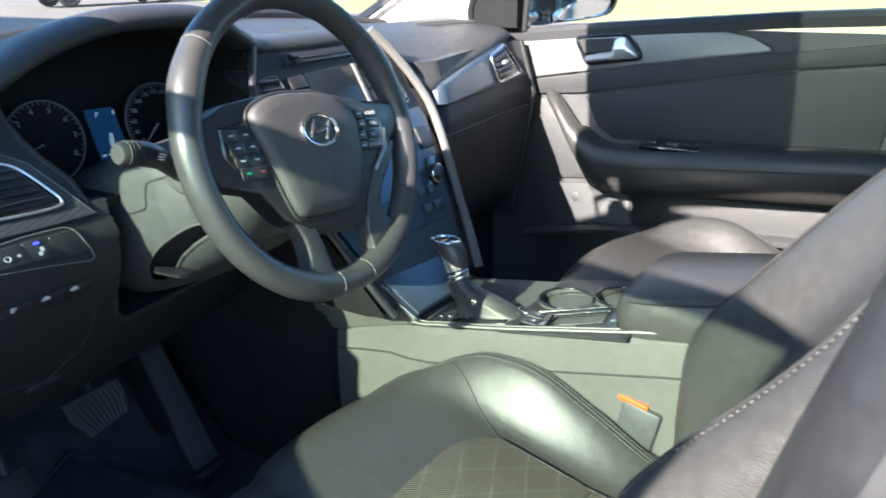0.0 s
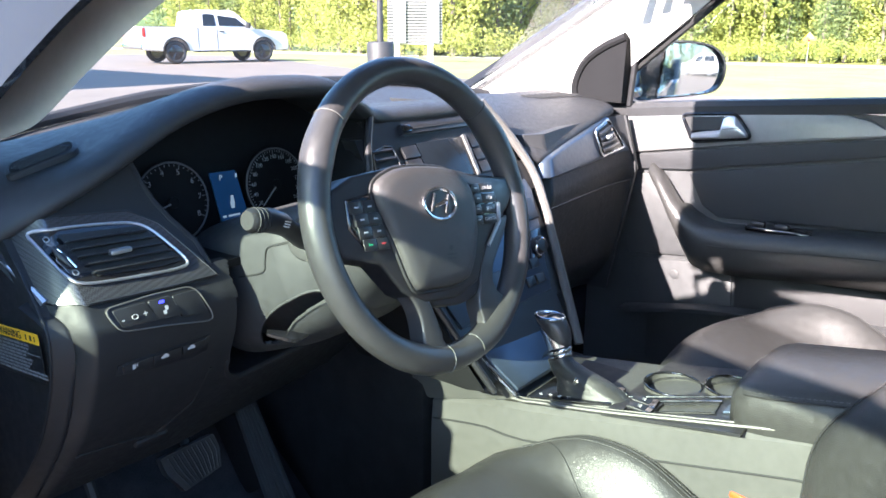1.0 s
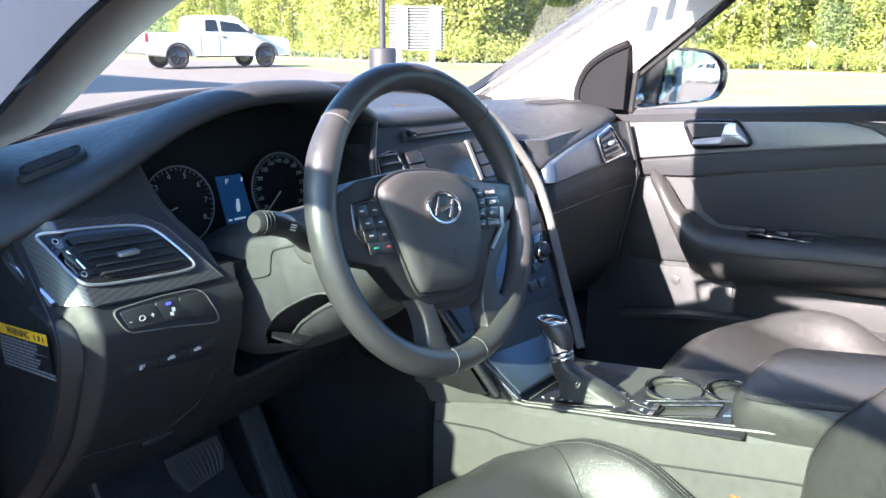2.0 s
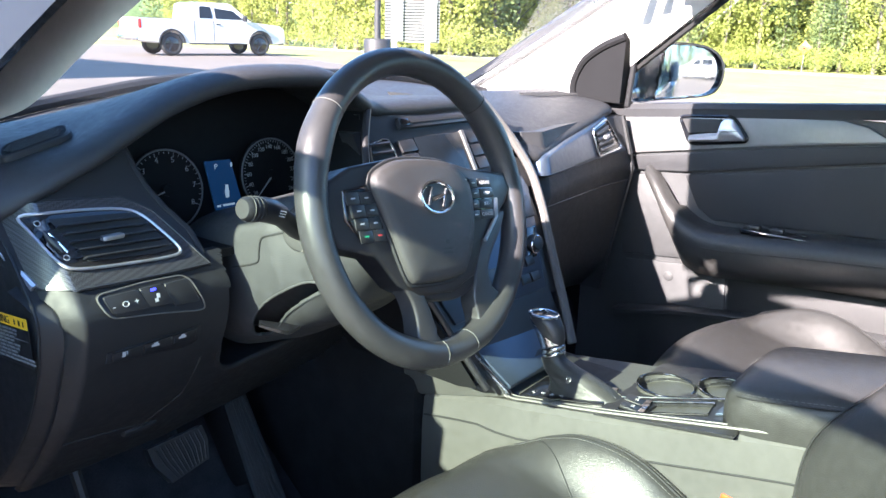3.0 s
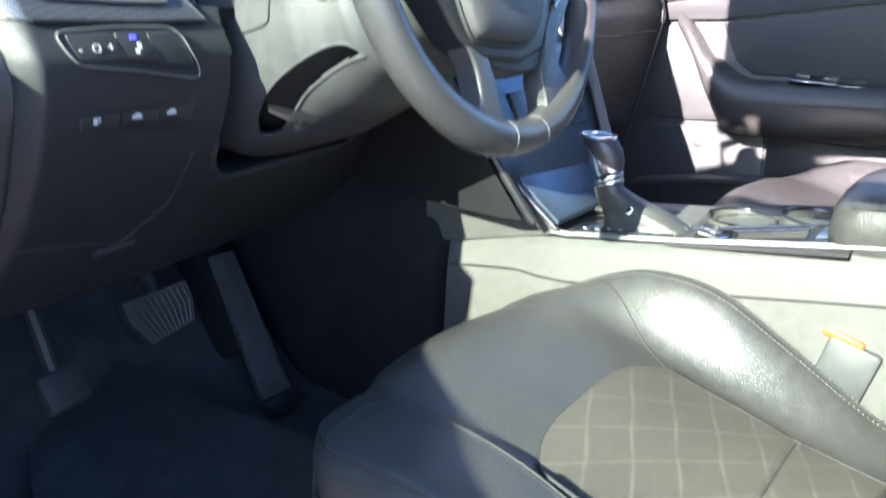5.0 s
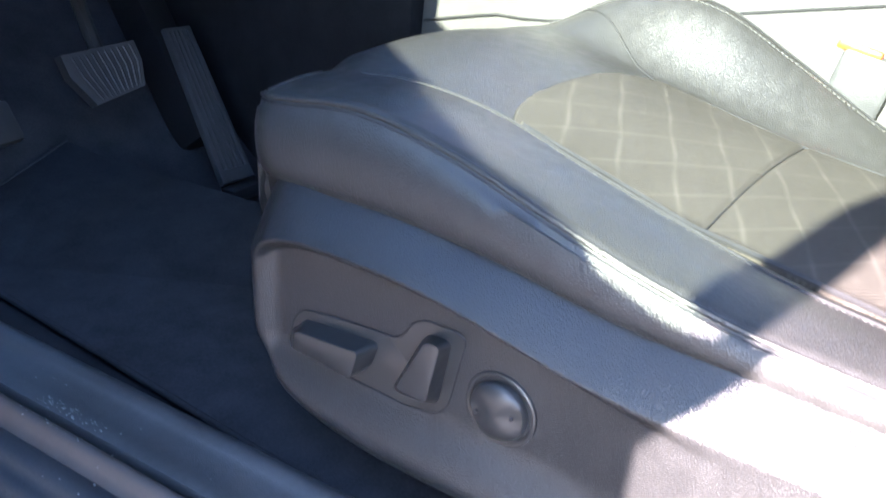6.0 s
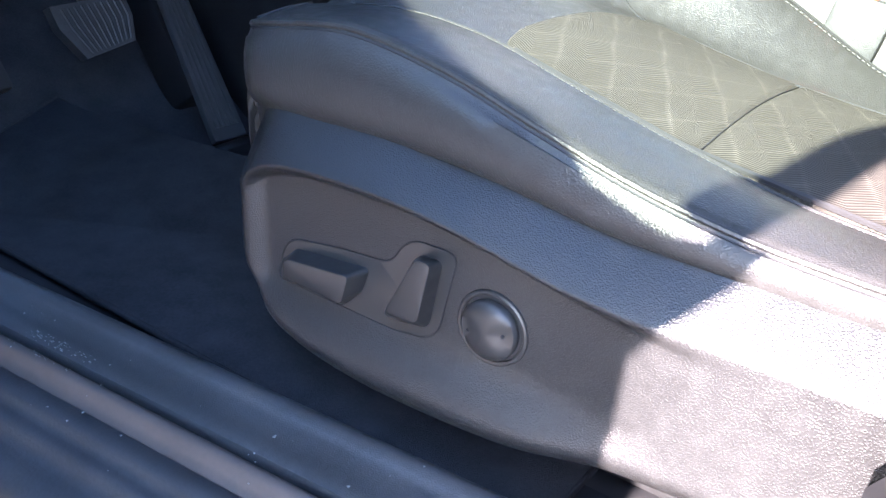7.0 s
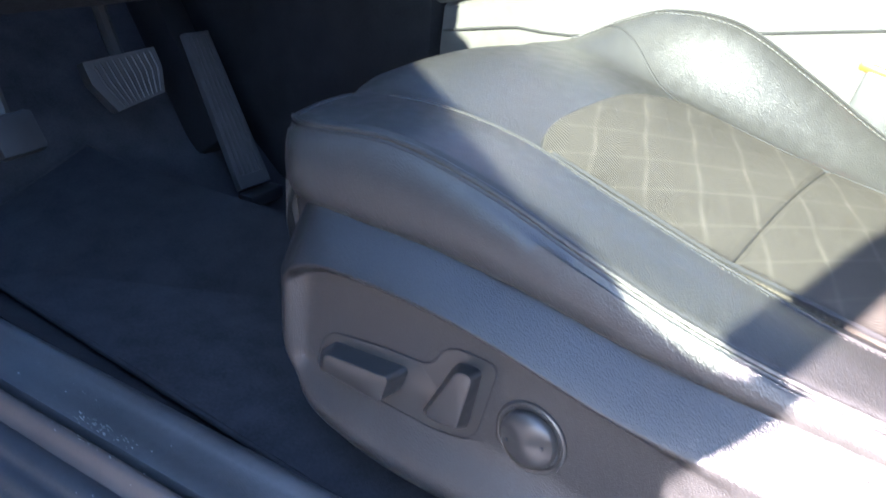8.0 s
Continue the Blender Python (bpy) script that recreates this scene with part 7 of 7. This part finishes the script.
    for r, h in ((0.0205, 0.0), (0.0205, 0.003), (0.0192, 0.0055), (0.0145, 0.0078), (0.009, 0.0088), (0.003, 0.0090)):
        row = []
        for a in span(0, 2 * math.pi, 40)[:-1]:
            dd = 0.0040 * sum(math.exp(-(((r * math.cos(a) - s * 0.012) / 0.006) ** 2 + ((r * math.sin(a) + s * 0.002) / 0.009) ** 2)) for s in (-1, 1))
            row.append(dc + Vector((-h - 0.002 + dd, r * math.cos(a), r * math.sin(a))))
        rings.append(row)
    loft(bm, rings)
    dl = part("lumbar_dial", bm, SWITCH, c, "round lumbar button with two finger dents", 50)
    for s in (-1, 1):
        part("dial_dot", disc(bmesh.new(), dc + Vector((-0.0088, s * 0.013, s * -0.003)), (-1, 0, 0), 0.0012, 0.0015, 10), RUBBER, dl)
    part("tag", B((-0.60, -0.16, 0.330), (0.01, 0.06, 0.05), 0.002, rot(15, 0, 0)), CARPET, S)


def buckle_and_belt():
    Bk = thing("belt_buckle", "grey seat belt buckle with an orange release button", "seat belt buckle", at=(-0.10, -0.30, 0.5))
    r = rot(12, 0, 0)
    part("buckle_body", B((-0.098, -0.318, 0.545), (0.022, 0.058, 0.085), 0.006, r), PLASTIC, Bk)
    part("release_button", B((-0.098, -0.312, 0.590), (0.017, 0.045, 0.010), 0.003, r), ORANGE, Bk, "orange release button")
    part("stalk", T([(-0.098, -0.33, 0.51), (-0.10, -0.36, 0.40)], 0.011, 8), RUBBER, Bk)
    Sb = thing("seat_belt", "dark woven seat belt hanging beside the door pillar", "seat belt", at=(-0.69, -0.55, 0.4))
    bm = bmesh.new()
    ln = smooth([(-0.642, -0.72, 1.17), (-0.668, -0.67, 0.95), (-0.68, -0.62, 0.70), (-0.684, -0.58, 0.50), (-0.682, -0.56, 0.37)], 5)
    loft(bm, [[p + Vector((0.004, 0.024, 0)), p + Vector((0.006, 0.024, 0)), p + Vector((0.006, -0.024, 0)), p + Vector((0.004, -0.024, 0))] for p in ln])
    part("webbing", bm, mat("belt_webbing", (0.02, 0.02, 0.022), 0.7, var=0.2, bump=0.5, bscale=700), Sb)
    part("anchor", B((-0.672, -0.545, 0.43), (0.02, 0.07, 0.15), 0.012), SMOOTH, Sb)


# ---- outside ----
def ground_z(x, y):
    return -0.03 * max(0.0, x - 22.0) if x < 90 else -2.04


def ground():
    G = thing("ground", "sunlit dry grass field reaching the woods", "ground", "structure")
    xs = [-400, -120, -60, -30, -10, 0, 10, 22, 40, 60, 90, 140, 250, 600]
    ys = [-400, -150, -60, -20, 0, 15, 30, 50, 80, 130, 250, 600]
    part("grass_field", sheet(bmesh.new(), lambda x, y: (x, y, ground_z(x, y) - 0.012), xs, ys, (0, 0, -0.3)), GRASS, G)
    L = thing("parking_lot", "worn grey asphalt parking lot", "pavement", "structure")
    part("asphalt", prism(bmesh.new(), [(x, y, -0.05) for x, y in ((-45, -40), (12, -40), (13, 0), (15.1, 10.9), (17.2, 17.5), (19.3, 22.4), (21.2, 26.6), (22.4, 29.5), (23.5, 33.0), (22.0, 38), (8, 50), (-45, 60))], (0, 0, 0.05)), ASPHALT, L)
    R = thing("road", "pale sunlit road beyond the grass", "road", "structure")
    part("road_surface", sheet(bmesh.new(), lambda x, y: (x + 66 - 0.25 * y, y, ground_z(x + 66 - 0.25 * y, y) + 0.03), span(-6, 6, 2), span(-60, 120, 20), (0, 0, -0.1)), CONCRETE, R)


def wheel(parent, x, y, r=0.40, w=0.26):
    s = -1 if y < 0 else 1
    t = part("tyre", T([(x + (r - 0.09) * math.cos(a), y, r + (r - 0.09) * math.sin(a)) for a in span(0, 2 * math.pi, 28)[:-1]], 0.09, 10, True, flat=1.0), RUBBER, parent)
    part("rim", disc(bmesh.new(), (x, y - s * 0.02, r), (0, s, 0), r * 0.66, 0.08, 24, 0.02), SILVER if w < 0.3 else GLOSSY, t)
    for i in range(6):
        a = i * math.pi / 3
        part("spoke", T([(x, y + s * 0.06, r), (x + r * 0.6 * math.cos(a), y + s * 0.065, r + r * 0.6 * math.sin(a))], 0.028, 6), GLOSSY if w >= 0.3 else STEEL, t)


def pickup():
    P = thing("pickup_truck", "white crew cab pickup truck with black wheels", "pickup truck")
    W = 0.98
    # lower body with wheel arches, from the side
    def arch(cx, r, n=8):
        return [(cx + r * math.cos(a), 0.45 + r * math.sin(a)) for a in span(math.pi, 0, n)]
    low = [(-2.9, 0.62), (-2.88, 0.55), (-2.25, 0.50)] + arch(-1.72, 0.50) + [(-1.1, 0.45), (1.2, 0.45)] + arch(1.85, 0.50) + [(2.5, 0.45), (2.85, 0.5), (2.92, 0.75), (2.88, 1.02), (2.7, 1.14), (1.6, 1.24), (1.35, 1.26), (-0.85, 1.30), (-2.9, 1.32)]
    bm = bmesh.new()
    prism(bm, [(x, -W, z) for x, z in low], (0, 2 * W, 0), 0.05, 3)
    part("body", bm, WHITE_PAINT, P)
    cab = [(-0.86, 1.27), (-0.80, 1.85), (-0.6, 1.93), (0.55, 1.93), (0.75, 1.86), (1.5, 1.25)]
    bm = bmesh.new()
    loft(bm, [[(x, s * (W - 0.03 - (0.0 if z < 1.4 else 0.14)), z) for x, z in cab] for s in (-1, 1)])
    part("cab", bm, WHITE_PAINT, P)
    for s in (-1, 1):
        for nm, o in (("rear_window", [(-0.62, 1.36), (-0.56, 1.78), (-0.12, 1.80), (-0.10, 1.36)]), ("front_window", [(0.02, 1.36), (0.02, 1.80), (0.6, 1.78), (1.15, 1.34)])):
            bm = bmesh.new()
            prism(bm, [(x, s * (W - 0.03 - 0.14 * (z - 1.27) / 0.5) + s * 0.012, z) for x, z in o], (0, s * 0.01, 0))
            part(nm, bm, DARKGLASS, P)
        part("door_handle", B((0.1, s * (W + 0.01), 1.15), (0.18, 0.03, 0.05), 0.01), SMOOTH, P)
        part("side_mirror", B((1.15, s * (W + 0.12), 1.38), (0.12, 0.2, 0.22), 0.03), SMOOTH, P)
        part("running_board", B((0.05, s * (W - 0.02), 0.44), (2.2, 0.14, 0.06), 0.02), SMOOTH, P)
        part("tail_light", B((-2.86, s * (W - 0.06), 1.12), (0.10, 0.14, 0.34), 0.03), RED, P)
        part("headlight", B((2.80, s * (W - 0.16), 1.0), (0.16, 0.30, 0.18), 0.03), GLASS, P)
        part("arch_gap", T([(1.85 + 0.49 * math.cos(a), s * (W + 0.005), 0.45 + 0.49 * math.sin(a)) for a in span(math.pi, 0, 10)], 0.025, 6), SMOOTH, P)
        part("arch_gap", T([(-1.72 + 0.49 * math.cos(a), s * (W + 0.005), 0.45 + 0.49 * math.sin(a)) for a in span(math.pi, 0, 10)], 0.025, 6), SMOOTH, P)
        for x in (-0.12, -0.88):
            part("door_gap", B((x + 0.03, s * (W + 0.001), 0.9), (0.012, 0.01, 0.75)), SMOOTH, P)
    part("rear_bumper", B((-2.95, 0, 0.62), (0.16, 1.8, 0.2), 0.04), CHROME, P)
    part("front_bumper", B((2.92, 0, 0.58), (0.14, 1.85, 0.3), 0.05), WHITE_PAINT, P)
    part("bed_floor", B((-1.88, 0, 1.29), (1.95, 1.7, 0.08)), SMOOTH, P)
    part("windscreen", prism(bmesh.new(), [(0.85, -0.72, 1.80), (0.85, 0.72, 1.80), (1.5, 0.85, 1.29), (1.5, -0.85, 1.29)], (0.02, 0, 0.02)), DARKGLASS, P)
    for x in (-1.72, 1.85):
        for s in (-1, 1):
            wheel(P, x, s * (W - 0.10), 0.42, 0.3)
    P.matrix_basis = pose(17.7, 26.6, 0.0, 0, 0, -9.4)


def small_car(name, label, color, place, prof, roofline, W=0.9, R=0.34, axles=(-1.35, 1.35)):
    C = thing(name, label, "car")
    bm = bmesh.new()
    prism(bm, [(x, -W, z) for x, z in prof], (0, 2 * W, 0), 0.06, 3)
    part("body", bm, color, C)
    bm = bmesh.new()
    loft(bm, [[(x, s * (W - 0.04 - 0.22 * max(0, z - 0.95) / 0.55), z) for x, z in roofline] for s in (-1, 1)])
    part("cabin", bm, color, C)
    zb, zt = roofline[0][1], max(z for _, z in roofline)
    x0, x1 = roofline[0][0], roofline[-1][0]
    for s in (-1, 1):
        for a, b in ((0.10, 0.48), (0.52, 0.86)):
            xa, xb = x0 + (x1 - x0) * a, x0 + (x1 - x0) * b
            ta = max(xa, x0 + (x1 - x0) * 0.16)
            tb = min(xb, x0 + (x1 - x0) * 0.70)
            bm = bmesh.new()
            def q(x, z):
                return (x, s * (W - 0.04 - 0.22 * max(0, z - 0.95) / 0.55) + s * 0.012, z)
            prism(bm, [q(xa, zb + 0.06), q(ta, zt - 0.10), q(tb, zt - 0.10), q(xb, zb + 0.06)], (0, s * 0.01, 0))
            part("side_window", bm, DARKGLASS, C)
        part("tail_light", B((prof[0][0] + 0.06, s * (W - 0.18), 0.92), (0.14, 0.34, 0.16), 0.03), RED, C)
        for x in axles:
            wheel(C, x, s * (W - 0.08), R, 0.22)
    part("rear_window", prism(bmesh.new(), [(x0 + 0.02, -W * 0.7, zb + 0.1), (x0 + 0.02, W * 0.7, zb + 0.1), (x0 + 0.2, W * 0.6, zt - 0.1), (x0 + 0.2, -W * 0.6, zt - 0.1)], (-0.03, 0, 0.01)), DARKGLASS, C)
    C.matrix_basis = place
    return C


def parked_cars():
    suv = [(-2.25, 0.35), (-2.3, 0.6), (-2.28, 1.0), (-2.1, 1.08), (1.0, 1.05), (1.9, 0.98), (2.25, 0.85), (2.3, 0.5), (2.25, 0.3), (1.75, 0.28), (0.95, 0.28), (-0.95, 0.28), (-1.75, 0.28)]
    roof = [(-2.2, 1.04), (-1.85, 1.55), (-1.6, 1.64), (0.0, 1.66), (0.35, 1.6), (1.15, 1.03)]
    small_car("white_suv", "white parked sport utility car with dark windows", WHITE_PAINT, SUV_AT, suv, roof)


def building():
    # added out of view, for the long shadow across the asphalt
    b = thing("shade_building", "unseen plain pale flat-roofed building, added to shade the lot", "building", "structure", at=(-9, 22, 0))
    part("walls", B((-9, 22, 3.4), (14, 11, 6.8)), PILLAR, b)
    part("roof_edge", B((-9, 22, 6.9), (14.4, 11.4, 0.3), 0.05), SILVER, b)


def sign_and_post():
    s = thing("billboard", "back of a grey louvred roadside billboard on two posts", "billboard", at=(27.4, 24.6, 0))
    a, b = Vector((26.57, 25.46, 0)), Vector((28.30, 23.63, 0))
    d = (b - a).normalized()
    nrm = Vector((d.y, -d.x, 0))
    if nrm.dot(Vector((-1, -1, 0))) < 0:
        nrm = -nrm
    ang = math.degrees(math.atan2(d.y, d.x))
    n = 15
    for i in range(n):
        z = 0.62 + (2.52 - 0.62) * i / (n - 1)
        part("slat", B((a + b) / 2 + Vector((0, 0, z)), ((b - a).length, 0.02, 0.085), 0, rot(25, 0, ang)), LOUVRE, s)
    part("backing", B((a + b) / 2 - nrm * 0.06 + Vector((0, 0, 1.58)), ((b - a).length, 0.01, 2.0), 0, rot(0, 0, ang)), POST, s)
    for t in (0.17, 0.78):
        p = a.lerp(b, t) + nrm * 0.10
        part("post", B(p + Vector((0, 0, 1.1)), (0.24, 0.10, 3.0), 0.01, rot(0, 0, ang)), WHITE_PAINT, s, "pale steel post")
        part("post_flange", B(p + d * 0.26 + Vector((0, 0, 1.6)), (0.28, 0.04, 1.9), 0.0, rot(0, 0, ang)), STEEL, s)
    L = thing("lamp_post", "dark lamp post on a round concrete footing", "lamp post", at=LAMP_AT)
    x, y = LAMP_AT[0], LAMP_AT[1]
    part("footing", disc(bmesh.new(), (x, y, -0.2), (0, 0, 1), 0.31, 1.15, 32, 0.05), POST, L)
    part("pole", T([(x, y, 0.9), (x, y, 8.0)], [0.075, 0.055], 12), POST, L)
    part("lamp_head", B((x + 0.5, y, 8.0), (1.0, 0.3, 0.12), 0.04), STEEL, L)
    k = thing("road_sign", "yellow diamond road sign on a thin post", "road sign", at=(82, 22.4, -1.8))
    part("board", B((82, 22.4, 0.45), (0.03, 0.95, 0.95), 0.01, rot(45, 0, 0)), YELLOW, k)
    part("symbol", B((81.97, 22.4, 0.45), (0.02, 0.3, 0.4), 0.01), RED, k)
    part("post", T([(82.03, 22.4, -1.9), (82.03, 22.4, 0.4)], 0.05, 8), STEEL, k)


def leaf_cloud(bm, rnd, c, r, n, size, squash=1.0):
    for _ in range(n):
        d = Vector((rnd.gauss(0, 1), rnd.gauss(0, 1), rnd.gauss(0, squash)))
        d = d.normalized() * r * rnd.random() ** 0.4
        p = Vector(c) + d
        a = Vector((rnd.gauss(0, 1), rnd.gauss(0, 1), rnd.gauss(0, 0.7))).normalized()
        b = a.orthogonal().normalized()
        b = (b * math.cos(rnd.random() * 6.28) + a.cross(b) * math.sin(rnd.random() * 6.28)).normalized()
        s = size * (0.6 + 0.8 * rnd.random())
        vs = [bm.verts.new(p + a * s * x + b * s * y) for x, y in ((-1, 0), (0, -0.55), (1, 0), (0, 0.55))]
        bm.faces.new(vs)


def make_tree(i, conifer):
    rnd = random.Random(40 + i)
    t = thing("conifer_tree" if conifer else "broadleaf_tree", "dark green conifer at the edge of the woods" if conifer else "sunlit yellow-green broadleaf tree at the edge of the woods", "tree", group="woodland edge")
    h = 12 + 4 * rnd.random()
    trunk = bmesh.new()
    tube(trunk, smooth([(0, 0, -0.6), (0.1, 0.05, h * 0.3), (-0.1, 0.1, h * 0.6), (0.05, 0, h * 0.93)], 4), [0.2 * (1 - j / 14) + 0.02 for j in range(13)], 7)
    crown = bmesh.new()
    if conifer:
        for j in range(46):
            z = h * (0.12 + 0.86 * j / 46)
            rad = (1 - j / 48) * 2.1 + 0.15
            for q in range(6):
                a = q * 1.05 + j * 0.7 + rnd.random()
                leaf_cloud(crown, rnd, (rad * 0.6 * math.cos(a), rad * 0.6 * math.sin(a), z - 0.25 * rad), 0.5 * rad + 0.1, 10, 0.17, 0.4)
    else:
        for j in range(10):
            a, z = rnd.random() * 6.28, h * (0.3 + 0.5 * rnd.random())
            tube(trunk, [(0, 0, z), (1.0 * math.cos(a), 1.0 * math.sin(a), z + 0.9), (1.9 * math.cos(a), 1.9 * math.sin(a), z + 1.6)], [0.06, 0.04, 0.015], 5)
        for j in range(120):
            z = h * (0.10 + 0.9 * rnd.random())
            w = 2.6 * math.sin(min(1.0, max(0.12, (z / h) * 0.95)) * math.pi) ** 0.6
            a, rr = rnd.random() * 6.28, w * rnd.random() ** 0.5
            leaf_cloud(crown, rnd, (rr * math.cos(a), rr * math.sin(a), z), 0.85, 30, 0.17)
    part("trunk", trunk, BARK, t)
    part("crown", crown, LEAF_DARK if conifer else LEAF, t)
    return t


def woods():
    rnd = random.Random(7)
    kinds = [make_tree(i, i >= 4) for i in range(6)]
    spots = []
    for row in range(3):
        for j in range(34):
            h = radians(3 + 1.62 * j + rnd.random())
            d = 92 - 26 * math.exp(-((math.degrees(h) - 40) / 9) ** 2) + 4.5 * row + 3 * rnd.random()
            if math.degrees(h) > 47:
                d += 22 + 30 * (math.degrees(h) - 47) / 10
            spots.append((d * math.cos(h), d * math.sin(h), row))
    # a few behind the car park, to the rear
    for j in range(14):
        h = radians(-98 + 3.2 * j + rnd.random())
        d = 58 + 6 * rnd.random()
        spots.append((d * math.cos(h), d * math.sin(h), 2))
    used = set()
    for x, y, row in spots:
        k = rnd.choice((0, 1, 2, 3, 0, 1, 2, 3, 4, 5)) if row < 2 else rnd.choice((0, 2, 4, 5, 4))
        s = 0.75 + 0.5 * rnd.random()
        m = pose(x, y, ground_z(x, y) - 0.2, 0, 0, rnd.random() * 360) @ Matrix.Diagonal((s, s, s, 1))
        if k not in used:
            used.add(k)
            kinds[k].matrix_basis = m
        else:
            c = copy_thing(kinds[k], m)
            c.scale = (s, s, s)
    bm = bmesh.new()
    rnd2 = random.Random(3)
    for j in range(420):
        h = radians(2 + 56 * rnd2.random())
        d = 84 - 24 * math.exp(-((math.degrees(h) - 40) / 9) ** 2) + 4 * rnd2.random()
        if math.degrees(h) > 47:
            d += 20 + 30 * (math.degrees(h) - 47) / 10
        x, y = d * math.cos(h), d * math.sin(h)
        leaf_cloud(bm, rnd2, (x, y, ground_z(x, y) + 0.6 + 1.2 * rnd2.random()), 1.1, 60, 0.095)
    # the deep of the woods, behind the edge; its shade is painted as darker leaves
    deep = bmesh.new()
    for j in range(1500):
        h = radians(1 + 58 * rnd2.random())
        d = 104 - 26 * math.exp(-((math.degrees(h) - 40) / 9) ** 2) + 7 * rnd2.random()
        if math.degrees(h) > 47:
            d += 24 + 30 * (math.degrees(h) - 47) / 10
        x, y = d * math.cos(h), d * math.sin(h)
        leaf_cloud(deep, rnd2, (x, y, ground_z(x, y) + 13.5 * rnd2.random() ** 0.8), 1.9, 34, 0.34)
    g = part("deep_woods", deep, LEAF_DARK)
    tagged(g, "depth of the woods behind the edge trees, shade put into its darker green", "woods", "", "stuff")
    u = part("undergrowth", bm, LEAF)
    tagged(u, "bushes and undergrowth along the foot of the woods", "bushes", "", "stuff")
    # far wooded hill
    def hz(a, v):
        top = 34 + 10 * math.sin(a * 5.0 + 1) + 5 * math.sin(a * 13) + 2.0 * noise.noise((a * 60, v * 4, 0))
        return top * v ** 0.7 - 6
    H = thing("far_hill", "distant wooded hill under haze", "hill", "structure")
    part("hillside", sheet(bmesh.new(), lambda a, v: ((430 + 200 * v) * math.cos(a), (430 + 200 * v) * math.sin(a), hz(a, v) + 2.5 * noise.noise((a * 200, v * 30, 1))), span(0.0, 1.7, 160), span(0, 1, 20), (0, 0, -2)), HILL, H)


# ---- put it all together ----
DOOR_OPEN = -27.0
SUV_AT = pose(2.6, -17.0, 0.0, 0, 0, 212)
LAMP_AT = (12.62, 12.55, 0.0)
ground()
woods()
pickup()
sign_and_post()
building()
parked_cars()
floor_pan()
sill(-1)
sill(1)
pillars_and_roof()
passenger_door()
driver_door()
dashboard()
steering()
pedals()
console()
shifter()
seat(-1)
seat(1)
buckle_and_belt()
